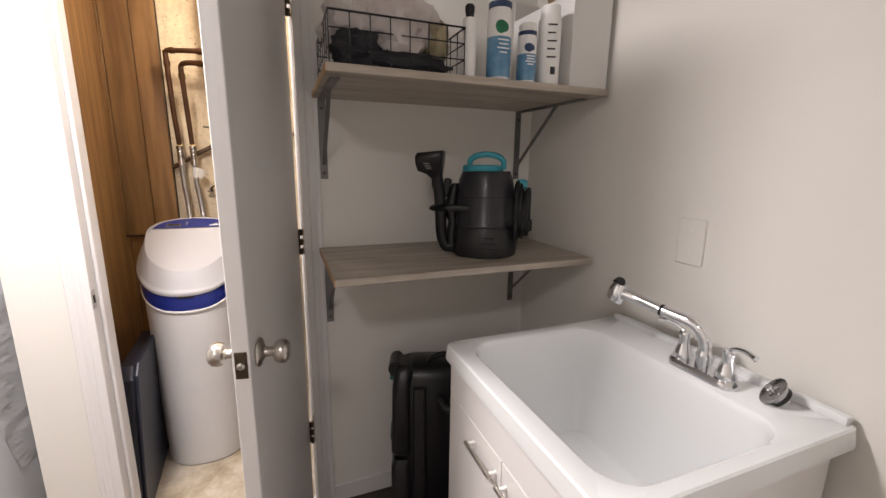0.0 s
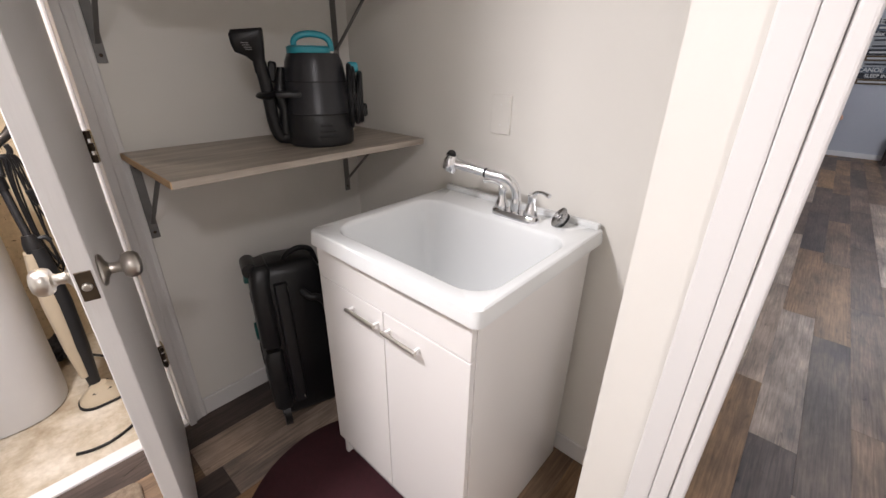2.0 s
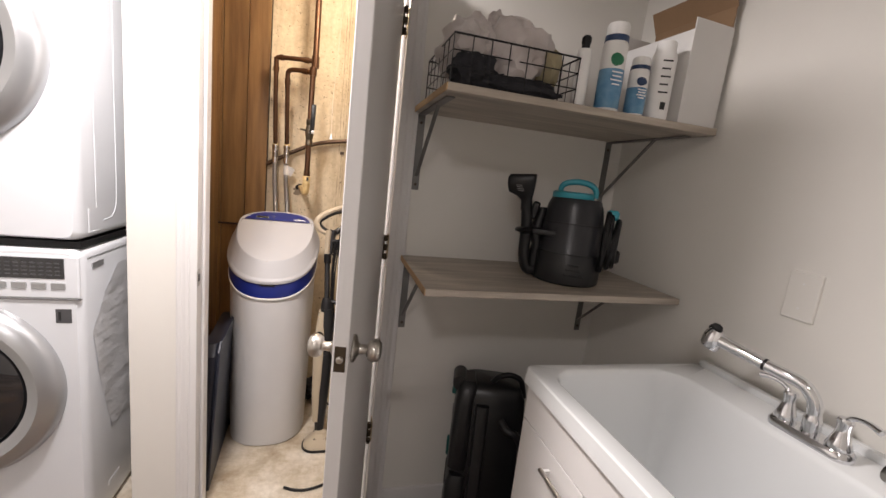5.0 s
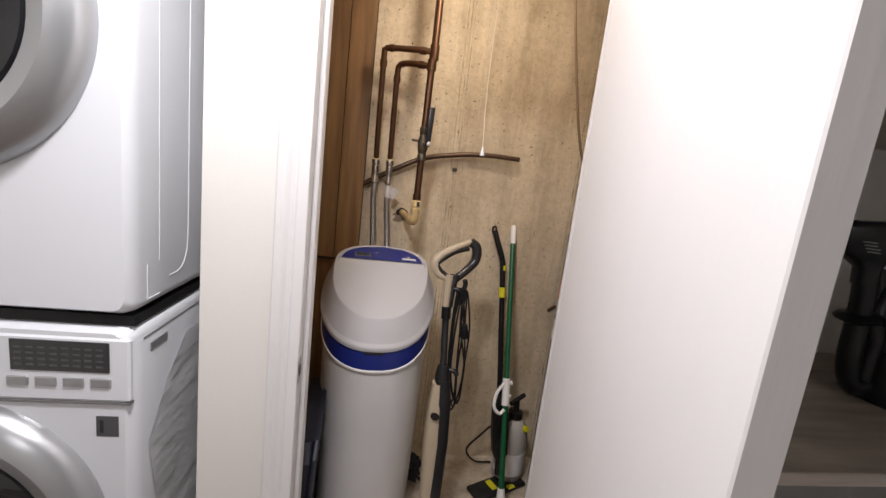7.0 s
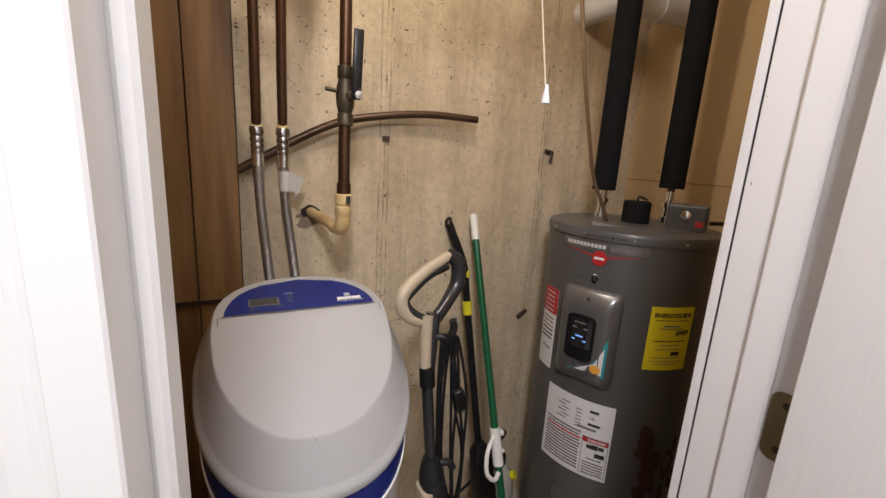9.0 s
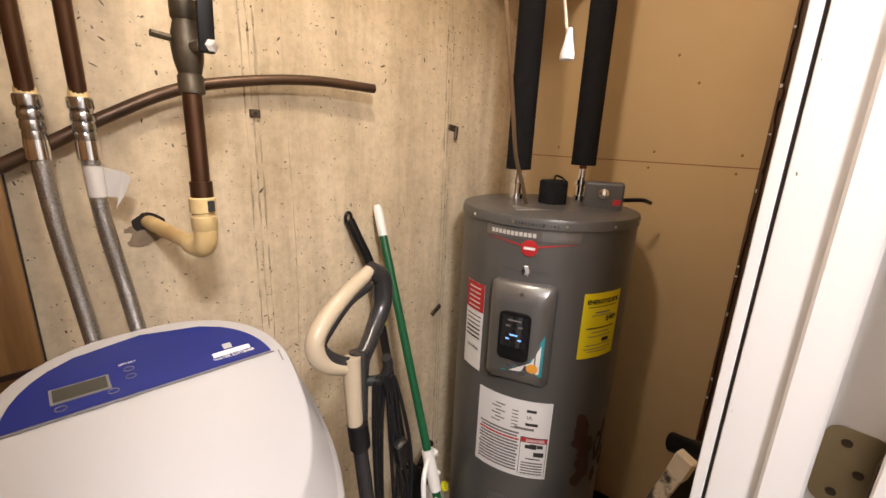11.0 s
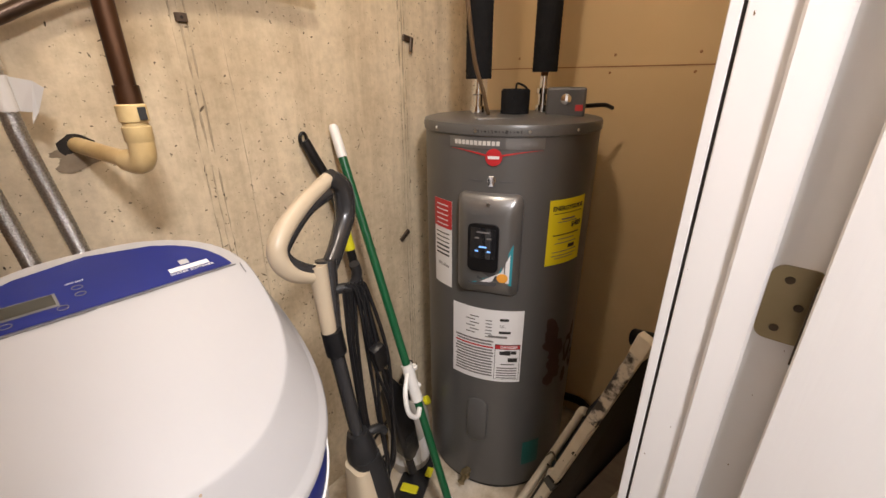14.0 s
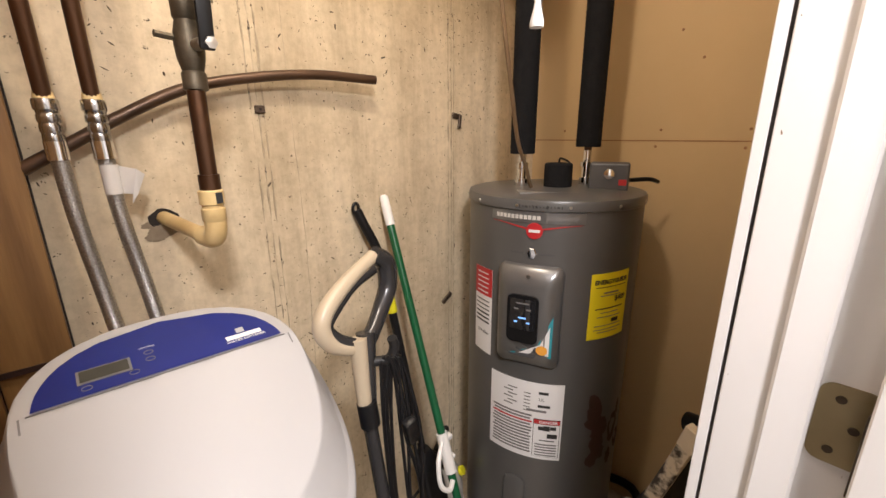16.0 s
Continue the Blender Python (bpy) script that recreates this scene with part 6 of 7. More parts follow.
part("down_pipe", tube([on((-0.055, 2.003, 1.45)), on((-0.056, 2.004, 1.285))], 0.0135, 14), COPPER, cp, "", True)
for a, c, r in (((-0.045, 2.035, 1.885), (-0.045, 2.035, 1.83), 0.0185), ((-0.052, 2.01, 1.825), (-0.052, 2.01, 1.785), 0.0175), ((-0.075, 2.042, 1.861), (-0.10, 2.047, 1.862), 0.0145), ((-0.20, 2.075, 1.862), (-0.215, 2.08, 1.862), 0.0145),
                ((-0.236, 2.095, 1.82), (-0.236, 2.099, 1.795), 0.0145), ((-0.178, 2.083, 1.765), (-0.178, 2.088, 1.74), 0.0145), ((-0.08, 2.02, 1.803), (-0.10, 2.029, 1.805), 0.0145), ((-0.056, 2.004, 1.315), (-0.056, 2.004, 1.29), 0.0165)):
    part("fitting", tube([on(a), on(c)], r, 14), COPPER, cp, "", True)
for x, y in ((-0.235, 2.165), (-0.176, 2.15)):
    part("compression_nut", lathe([(0.012, 0.0), (0.0160, -0.002), (0.0170, -0.005), (0.0170, -0.018), (0.0150, -0.020), (0.0142, -0.024), (0.0158, -0.027), (0.0158, -0.036), (0.0138, -0.039), (0.0152, -0.043), (0.0152, -0.052), (0.0135, -0.055), (0.0145, -0.058), (0.0145, -0.068), (0.012, -0.073)], 16, m=Matrix.Translation(on((x, y, 1.437)))), DULLSTEEL, cp, "dull steel flare nut", True)
    part("solder_ring", tube([on((x, y, 1.434)), on((x, y, 1.446))], [0.0142, 0.0128], 14), CPVC, cp, "cream paste ring above the nut", True)

vl = thing("ball_valve", "bronze ball valve with black lever on the copper pipe", "valve", (-0.054, 2.004, 1.51))
part("body", lathe([(0.014, -0.065), (0.018, -0.063), (0.018, -0.04), (0.0155, -0.036), (0.020, -0.018), (0.0215, 0.0), (0.020, 0.018), (0.0155, 0.036), (0.018, 0.04), (0.018, 0.063), (0.014, 0.065)], 16), SOLDER, vl, "", True)
part("stem", tube([(0.005, -0.02, 0.0), (0.010, -0.042, 0.0)], 0.009, 12), NICKEL, vl, "", True)
part("bleed", tube([(-0.02, 0, 0.01), (-0.045, -0.004, 0.012)], 0.005, 8), SOLDER, vl, "", True)
part("lever", moved(box(-0.011, 0.011, -0.005, 0.005, -0.01, 0.135, 0.004, seg=2), pose(0.014, -0.044, 0.0, 0, 2)), BLACKPL, vl, "black plastic lever grip", True)
part("lever_nut", lathe([(0, 0), (0.009, 0), (0.009, 0.005), (0, 0.006)], 6, m=pose(0.018, -0.049, 0.0, 90)), NICKEL, vl)

cpv = thing("cpvc_elbow", "cream plastic adapter and elbow entering the concrete wall", "pipe fitting", (-0.057, 2.004, 1.29))
part("adapter", lathe([(0.017, 0.0), (0.0195, -0.002), (0.0195, -0.024), (0.0165, -0.026), (0.0165, -0.030), (0.0190, -0.032), (0.0190, -0.052), (0.016, -0.056)], 20), CPVC, cpv, "", True)
part("elbow", tube(curve_points([(0, 0, -0.045), (0, 0.0, -0.064), (-0.002, 0.006, -0.081), (-0.006, 0.022, -0.087), (-0.012, 0.046, -0.085)], 6), [0.0175] * 25, 18), CPVC, cpv, "", True)
part("stub", tube([(-0.010, 0.038, -0.086), (-0.045, 0.22, -0.072)], 0.0135, 16), CPVC, cpv, "", True)
part("print", box(0.002, 0.012, -0.0215, -0.0205, -0.022, -0.004), INK, cpv, "dark printed mark")
# flat patch on the wall, coloured as the shade inside the pipe hole
hole = bmesh.new()
bmesh.ops.create_circle(hole, cap_ends=True, segments=20, radius=1)
for v in hole.verts:
    k = 1 + 0.3 * noise.noise(v.co * 2.0)
    v.co = Vector((v.co.x * 0.027 * k - 0.101, 2.2139, v.co.y * 0.021 * k + 1.206))
for v in hole.verts:
    v.co.z += 0.010
rg = random.Random(15)
for k in range(7):
    b = bmesh.new()
    bmesh.ops.create_circle(b, cap_ends=True, segments=26, radius=1)
    w, h = rg.uniform(0.010, 0.024), rg.uniform(0.008, 0.020)
    for v in b.verts:
        q = rg.uniform(0.82, 1.12)
        v.co = Vector((-0.102 + rg.uniform(-0.002, 0.002) + 0.016 * (k % 3 - 1) + v.co.x * w * q, 2.2145 - 0.0003 * k, 1.205 - 0.012 * (k // 3) + v.co.y * h * q))
    part("grime_patch", b, GRIME, concrete, "brown damp grime")
structure("trim_wall_hole", hole, GAPSHADE, "ragged dark patch for the shaded hole round the pipe", "hole")

# braided hoses down to the softener
for pts in ([(-0.235, 2.165, 1.37), (-0.232, 2.163, 1.25), (-0.222, 2.155, 1.12), (-0.212, 2.12, 1.0), (-0.205, 2.06, 0.96)], [(-0.176, 2.15, 1.37), (-0.173, 2.15, 1.25), (-0.160, 2.14, 1.12), (-0.15, 2.10, 1.0), (-0.145, 2.05, 0.96)]):
    fx = thing("braided_hose", "braided steel flexible hose feeding the softener", "hose", pts[0], group="softener hoses")
    cpt = curve_points([Vector(p) - Vector(pts[0]) for p in pts], 8)
    dense = curve_points(cpt, 5)
    part("braid", tube(dense, [0.0127 - 0.0009 * (k % 2) for k in range(len(dense))], 16), BRAID, fx, "", True)
    part("ferrule", tube([(0, 0, 0.0), (0, 0, -0.03)], 0.0155, 14), CHROME, fx, "", True)
tp = thing("tape_tag", "torn strip of white tape wrapped round a hose", "tape", (-0.174, 2.148, 1.30))
part("wrap", lathe([(0.0125, 0.03), (0.0135, 0.03), (0.0135, -0.02), (0.0125, -0.02)], 12), TAPE, tp, "", True)
part("tail", loft([[(0.012, -0.008, 0.028), (0.013, -0.007, 0.028), (0.013, -0.007, -0.02), (0.012, -0.008, -0.02)], [(0.035, -0.02, 0.022), (0.0355, -0.019, 0.022), (0.0305, -0.019, -0.022), (0.03, -0.02, -0.022)], [(0.046, -0.016, 0.012), (0.0465, -0.015, 0.012), (0.02, -0.019, -0.038), (0.0195, -0.02, -0.038)]]), TAPE, tp)

# hose stub curving along the wall
hs = thing("bent_tube", "curved tarnished brown tube running along the concrete wall", "tube", (0.1, 2.195, 1.495))
pts = [(-0.285, 2.19, 1.325), (-0.20, 2.185, 1.375), (-0.142, 2.185, 1.41), (-0.03, 2.185, 1.465), (0.106, 2.185, 1.496), (0.242, 2.178, 1.511), (0.392, 2.168, 1.510)]
hp = [Vector(p) - Vector((0.1, 2.195, 1.495)) for p in curve_points(pts, 7)]
part("hose", tube(hp, 0.0110, 12), OLDTUBE, hs, "", True)
# dark disc painted as the shaded opening of the tube
part("hose_mouth", tube([hp[-1] - Vector((0.001, 0, 0)), hp[-1] + Vector((0.0008, 0, 0))], 0.0085, 12), GAPSHADE, hs)

# snap-tie stubs in the concrete
for x, z, tilt, long in ((0.114, 1.433, 0, 0.018), (0.724, 1.432, -10, 0.03), (0.679, 0.822, 35, 0.04)):
    ti = thing("form_tie", "rusty steel form tie sticking out of the concrete", "form tie", m=pose(x, 2.2145, z, 0, -tilt, 0), group="form ties")
    part("strap", box(-long * 0.6, long * 0.6, -0.006, 0.001, -0.008, 0.008, 0.001), STEELBROWN, ti)
    if long == 0.03:
        part("bent_end", box(0.006, 0.018, -0.012, -0.005, -0.035, 0.006, 0.002), STEELBROWN, ti)
    else:
        part("tie_hole", lathe([(0, 0), (0.003, 0), (0.003, 0.0006), (0, 0.0006)], 8, m=pose(0, -0.006, 0, 90)), GAPSHADE, ti)

# ---------- cleaning tools in the closet ----------
sv = thing("steam_mop", "upright steam mop with beige and gunmetal loop handle", "steam mop", (0.10, 1.64, 0))
SB = Vector((0.10, 1.64, 0))


def sv_(p):
    return Vector(p) - SB


loop = curve_points([(0.083, 1.782, 1.029), (0.037, 1.785, 1.049), (0.019, 1.789, 1.079), (0.031, 1.797, 1.107), (0.083, 1.817, 1.139), (0.150, 1.837, 1.167)], 6)
part("grip", tube([sv_(p) for p in loop], [0.0120 + 0.003 * math.sin(math.pi * k / (len(loop) - 1)) for k in range(len(loop))], 14), BEIGEPL, sv, "beige plastic grip", True)
loop = curve_points([(0.150, 1.837, 1.169), (0.175, 1.838, 1.148), (0.177, 1.836, 1.103), (0.152, 1.822, 1.071), (0.118, 1.800, 1.045), (0.085, 1.784, 1.023)], 6)
part("grip_back", tube([sv_(p) for p in loop], [0.0165 + 0.002 * math.sin(k * 0.2) for k in range(len(loop))], 14), GUNMETAL, sv, "gunmetal grip half", True)
part("grip_inner", tube([sv_(p) for p in curve_points([(0.078, 1.782, 1.035), (0.043, 1.786, 1.057), (0.027, 1.791, 1.083), (0.048, 1.800, 1.105), (0.093, 1.818, 1.131), (0.143, 1.832, 1.145)], 6)], 0.0115, 10), GUNMETAL, sv, "gunmetal inner lining", True)
part("neck", tube([sv_(p) for p in ((0.076, 1.782, 1.05), (0.074, 1.775, 1.0), (0.073, 1.768, 0.93))], [0.0155, 0.0140, 0.0125], 14), BEIGEPL, sv, "beige neck", True)
part("neck_back", tube([sv_(p) for p in ((0.097, 1.790, 1.05), (0.090, 1.782, 1.0), (0.086, 1.776, 0.93))], [0.018, 0.0160, 0.0145], 12), GUNMETAL, sv, "", True)
part("collar", tube([sv_((0.077, 1.768, 0.935)), sv_((0.079, 1.763, 0.89))], 0.0175, 14), BLACKPL, sv, "", True)
part("shaft", tube([sv_((0.078, 1.765, 0.90)), sv_((0.088, 1.739, 0.69))], 0.0125, 14), GUNMETAL, sv, "brushed metal shaft", True)
part("shoulder", tube([sv_((0.087, 1.742, 0.72)), sv_((0.088, 1.738, 0.69)), sv_((0.089, 1.735, 0.665))], [0.019, 0.027, 0.029], 16), DARKGREY, sv, "", True)
part("body", loft([[sv_((0.09 + x, y + yc, q)) for x, y in rounded_outline(hx, hy, r, 4)] for hx, hy, r, yc, q in ((0.026, 0.028, 0.02, 1.733, 0.67), (0.036, 0.037, 0.026, 1.722, 0.59), (0.041, 0.042, 0.03, 1.705, 0.45), (0.034, 0.037, 0.026, 1.68, 0.25), (0.022, 0.024, 0.02, 1.655, 0.09), (0.02, 0.022, 0.018, 1.65, 0.06))]), DARKGREY, sv, "charcoal water tank body", True)
part("side_shell", loft([[sv_((0.070 + x * 0.85, y + yc - 0.004, q)) for x, y in rounded_outline(hx, hy, r, 4)] for hx, hy, r, yc, q in ((0.018, 0.026, 0.014, 1.732, 0.658), (0.030, 0.035, 0.022, 1.721, 0.58), (0.035, 0.040, 0.026, 1.704, 0.45), (0.029, 0.034, 0.022, 1.68, 0.25), (0.016, 0.02, 0.012, 1.655, 0.12))]), BEIGEPL, sv, "beige side shell", True)
part("badge", lathe([(0, 0), (0.017, 0), (0.016, 0.002), (0, 0.002)], 20, m=Matrix.Translation(sv_((0.066, 1.6645, 0.56))) @ pose(0, 0, 0, 100, 0, -20)), BLACKPL, sv, "black round badge")
part("foot", loft([[sv_((0.10 + x, 1.625 + y, q)) for x, y in rounded_outline(hx, hy, r, 6)] for hx, hy, r, q in ((0.078, 0.055, 0.05, 0.0), (0.082, 0.06, 0.055, 0.008), (0.076, 0.055, 0.05, 0.025), (0.055, 0.04, 0.036, 0.045), (0.025, 0.025, 0.02, 0.075))]), BEIGEPL, sv, "beige steam foot", True)
part("foot_pad", loft([[sv_((0.10 + x, 1.625 + y, q)) for x, y in rounded_outline(hx, hy, r, 6)] for hx, hy, r, q in ((0.084, 0.061, 0.056, 0.0), (0.0865, 0.0645, 0.058, 0.004), (0.0855, 0.0635, 0.058, 0.012))]), DARKGREY, sv, "dark pad rim", True)
part("foot_cover", box(-0.035, 0.035, -0.05, 0.03, 0.045, 0.06, 0.01, seg=2), DARKGREY, sv, "", True)
part("cord_hook", tube([sv_(p) for p in curve_points([(0.098, 1.775, 1.0), (0.125, 1.765, 1.0), (0.135, 1.762, 1.02), (0.13, 1.76, 1.04)], 4)], 0.009, 10), DARKGREY, sv, "", True)
part("cord_hook", tube([sv_(p) for p in curve_points([(0.10, 1.742, 0.70), (0.13, 1.735, 0.70), (0.14, 1.73, 0.685)], 4)], 0.009, 10), DARKGREY, sv, "", True)
rc = random.Random(12)
for k in range(5):
    o, e, g = 0.0055 * k, rc.uniform(-0.012, 0.012), rc.uniform(-0.03, 0.02)
    pts = curve_points([(0.112 + o, 1.765 - 0.003 * k, 1.008), (0.126 + o, 1.755, 0.985), (0.134 + o * 1.2 + e, 1.75 - 0.004 * k, 0.86), (0.136 + o * 1.3 - e, 1.74 - 0.004 * k, 0.72), (0.138 + o, 1.728, 0.60 + g), (0.122 + o, 1.735, 0.582 + g), (0.106 + o * 0.5, 1.745, 0.7), (0.103 + o * 0.6 + e * 0.5, 1.757, 0.88), (0.108 + o, 1.765, 1.002)], 5)
    part("cord", tube([sv_(p) for p in pts], 0.0034, 7), BLACKPL, sv, "black power cord loop", True)
part("plug", moved(box(-0.014, 0.014, -0.01, 0.01, -0.03, 0.03, 0.006, seg=2), Matrix.Translation(sv_((0.148, 1.738, 0.855))) @ pose(0, 0, 0, 8, -16)), BLACKPL, sv, "black moulded plug", True)
for s in (-0.006, 0.006):
    part("prong", moved(box(s - 0.001, s + 0.001, -0.003, 0.003, -0.045, -0.03), Matrix.Translation(sv_((0.148, 1.738, 0.855))) @ pose(0, 0, 0, 8, -16)), NICKEL, sv)

sm = thing("spray_mop", "black spray mop with yellow details leaning on the wall", "mop", (0.455, 1.99, 0.03))
A, B = Vector((0.375, 2.20, 1.19)), Vector((0.452, 1.985, 0.06))
OB = Vector((0.455, 1.99, 0.03))


def along(t, off=(0, 0, 0)):
    return A.lerp(B, t) - OB + Vector(off)


part("handle", tube(curve_points([along(0.01, (-0.040, 0.004, 0)), along(0.05, (-0.028, 0, 0)), along(0.10, (-0.010, -0.002, 0)), along(0.14), along(0.19)], 4), 0.0135, 12), BLACKPL, sm, "", True)
part("hanging_loop", tube([along(0.006, (-0.042, 0.004, 0)) + Vector((0.009 * math.cos(a), 0, 0.015 * math.sin(a))) for a in (2 * math.pi * k / 16 for k in range(16))], 0.0045, 8, closed=True), BLACKPL, sm, "", True)
part("button", moved(box(-0.006, 0.006, -0.004, 0.004, -0.012, 0.012, 0.003), Matrix.Translation(along(0.155, (0.006, -0.013, 0)))), YELLOWPL, sm, "yellow trigger button")
part("collar", tube([along(0.235), along(0.275)], 0.0155, 14), YELLOWPL, sm, "yellow collar", True)
part("shaft", tube([along(0.165), along(0.72)], 0.0125, 14), BLACKPL, sm, "glossy black shaft", True)
part("bottle_housing", loft([[along(t) + Vector((x, y - 0.012, 0)) for x, y in rounded_outline(hx, hy, 0.012, 4)] for t, hx, hy in ((0.66, 0.018, 0.016), (0.69, 0.034, 0.026), (0.80, 0.038, 0.03), (0.89, 0.034, 0.026), (0.92, 0.018, 0.014))]), BLACKPL, sm, "black pump housing", True)
for k in range(6):
    part("vent", moved(box(-0.0016, 0.0016, -0.002, 0.002, -0.022, 0.022), Matrix.Translation(along(0.84) + Vector((-0.018 + 0.007 * k, -0.0415, 0)))), DARKGREY, sm)
part("joint", tube([along(0.91), along(0.985)], [0.012, 0.016], 12), DARKGREY, sm, "", True)
part("head", moved(box(-0.14, 0.14, -0.05, 0.05, 0, 0.022, 0.008, seg=2), pose(0, 0, -0.03, 0, 0, 24)), DARKGREY, sm, "flat mop head", True)
part("tab", moved(box(-0.016, 0.016, -0.03, 0.03, 0.022, 0.03, 0.004), pose(-0.03, -0.01, -0.03, 0, 0, 24)), YELLOWPL, sm, "yellow pedal tab")
part("tab", moved(box(-0.02, 0.02, -0.012, 0.012, 0.022, 0.029, 0.004), pose(0.06, -0.02, -0.03, 0, 0, 24)), YELLOWPL, sm, "yellow pedal tab")

gp = thing("grabber_pole", "green reaching pole with white clip and white fingers", "reaching pole", (0.397, 1.78, 0.10))
A2, B2 = Vector((0.42, 2.196, 1.212)), Vector((0.397, 1.765, 0.125))
OG = Vector((0.397, 1.78, 0.10))


def along2(t, off=(0, 0, 0)):
    return A2.lerp(B2, t) - OG + Vector(off)


part("pole", tube([along2(0.07), along2(0.97)], 0.0115, 14), GREENPOLE, gp, "dark green enamelled tube", True)
part("cap", tube([along2(0.0), along2(0.006), along2(0.075)], [0.008, 0.0125, 0.0135], 14), PLASTWHITE, gp, "white end cap", True)
part("clip_sleeve", tube([along2(0.585), along2(0.68)], 0.0165, 14), PLASTWHITE, gp, "white clip sleeve", True)
pts = curve_points([along2(0.60, (-0.012, -0.01, 0)), along2(0.63, (-0.045, -0.02, 0)), along2(0.675, (-0.055, -0.022, 0)), along2(0.70, (-0.03, -0.018, 0)), along2(0.69, (-0.008, -0.012, 0))], 5)
part("trigger", tube(pts, 0.007, 8), PLASTWHITE, gp, "white trigger loop", True)
part("clip_ear", moved(box(-0.006, 0.028, -0.012, 0.006, -0.008, 0.008, 0.003), Matrix.Translation(along2(0.60))), PLASTWHITE, gp)
part("clip_ear", moved(box(-0.004, 0.022, -0.012, 0.006, -0.006, 0.006, 0.003), Matrix.Translation(along2(0.645))), PLASTWHITE, gp)
part("ferrule", tube([along2(0.955), along2(1.0)], [0.014, 0.02], 12), PLASTWHITE, gp, "", True)
for k in range(5):
    e = Vector((0.02 + 0.022 * k, -0.035 + 0.004 * k, -0.085 + 0.006 * k))
    part("finger", tube(curve_points([along2(0.985), along2(0.99) + e * 0.5 + Vector((0, 0, 0.014)), along2(0.99) + e], 4), 0.006, 8), PLASTWHITE, gp, "white rake finger", True)

tk = thing("pump_sprayer", "translucent grey pump sprayer tank with black pump", "sprayer", (0.525, 2.075, 0.0))
part("tank", lathe([(0, 0), (0.066, 0), (0.072, 0.008), (0.074, 0.10), (0.072, 0.22), (0.062, 0.275), (0.04, 0.305), (0.03, 0.31), (0.03, 0.33)], 28), TANKGREY, tk, "", True)
part("pump", lathe([(0.034, 0.315), (0.034, 0.345), (0.016, 0.35), (0.012, 0.40), (0, 0.40)], 16), BLACKPL, tk, "black pump", True)
part("pump_handle", moved(box(-0.045, 0.045, -0.01, 0.01, -0.009, 0.009, 0.005), pose(0, 0, 0.405, 0, -25, 20)), BLACKPL, tk)
part("cap", lathe([(0, 0), (0.016, 0), (0.015, 0.012), (0, 0.014)], 14, m=pose(0.038, -0.05, 0.285, 60, 0, 35)), YELLOWPL, tk, "yellow filler cap", True)
part("label", lathe([(0.0748, 0.05), (0.0752, 0.05), (0.0752, 0.16), (0.0748, 0.16)], 28), LABELWHITE, tk, "printed pale label")
part("spray_hose", tube(curve_points([(-0.03, -0.02, 0.31), (-0.09, -0.02, 0.30), (-0.15, 0.02, 0.2), (-0.20, 0.05, 0.1), (-0.15, 0.06, 0.03), (-0.06, 0.08, 0.01)], 6), 0.005, 8), BLACKPL, tk, "thin black hose", True)

# cable lying on the slab
fc2 = thing("floor_cable", "black cable end lying on the concrete floor", "cable", (0.05, 1.34, 0.0))
pts = curve_points([(-0.085, 0.012, 0.006), (-0.04, -0.008, 0.006), (0.02, -0.01, 0.006), (0.09, 0.02, 0.006), (0.15, 0.08, 0.006), (0.16, 0.2, 0.006)], 6)
part("cable", tube(pts, 0.006, 8), BLACKPL, fc2, "", True)
dc = thing("dark_duster", "fluffy black duster lying behind the softener", "duster", (0.03, 2.06, 0.0))
part("fluff", crumple(0.0, 0.0, 0.06, 0.06, 0.07, 0.055, 4.4, 0.5), CLOTHDARK, dc, "", True)
part("handle", tube([(0.03, -0.05, 0.07), (0.08, -0.12, 0.045), (0.14, -0.15, 0.012)], 0.006, 8), BLACKPL, dc, "", True)

# old folding frame beside the heater
ff = thing("folding_frame", "old folding frame with chipped cream paint leaning in the corner", "folding frame", (0.60, 1.56, 0.0))
FO = Vector((0.60, 1.56, 0.0))


def fr(p):
    return Vector(p) - FO


def bar_between(p, q, w, t):
    m = look(fr(p), fr(q))
    length = (Vector(p) - Vector(q)).length
    return moved(box(-w / 2, w / 2, -t / 2, t / 2, -length, 0, 0.002), m)


def plate(points, thick):
    """A flat plate with the given corners."""
    p = [fr(q) for q in points]
    n = (p[1] - p[0]).cross(p[2] - p[0]).normalized() * thick
    return loft([p, [q + n for q in p]])


part("rail", bar_between((0.572, 1.470, 0.545), (0.60, 1.620, 0.035), 0.020, 0.030), CREAMPAINT, ff, "cream painted channel rail")
part("rail_top", bar_between((0.560, 1.400, 0.79), (0.572, 1.470, 0.545), 0.019, 0.029), CHIPPED, ff, "badly chipped upper rail")
part("rail_tip", bar_between((0.557, 1.388, 0.835), (0.560, 1.400, 0.785), 0.022, 0.034), CREAMPAINT, ff)
part("rail_flange", bar_between((0.568, 1.455, 0.56), (0.596, 1.602, 0.06), 0.030, 0.003), CREAMPAINT, ff)
part("round_rail", tube([fr(p) for p in curve_points([(0.655, 1.512, 0.487), (0.66, 1.526, 0.478), (0.655, 1.540, 0.43), (0.63, 1.60, 0.24), (0.60, 1.663, 0.045), (0.592, 1.672, 0.02), (0.584, 1.660, 0.012), (0.582, 1.650, 0.02)], 5)], 0.0115, 10), CREAMPAINT, ff, "round cream rail with a curled end", True)
part("wire_tie", tube([fr(p) for p in curve_points([(0.60, 1.545, 0.30), (0.618, 1.575, 0.325), (0.635, 1.60, 0.275), (0.625, 1.59, 0.262), (0.60, 1.555, 0.285)], 4)], 0.003, 6), SOLDER, ff, "twisted grey wire", True)
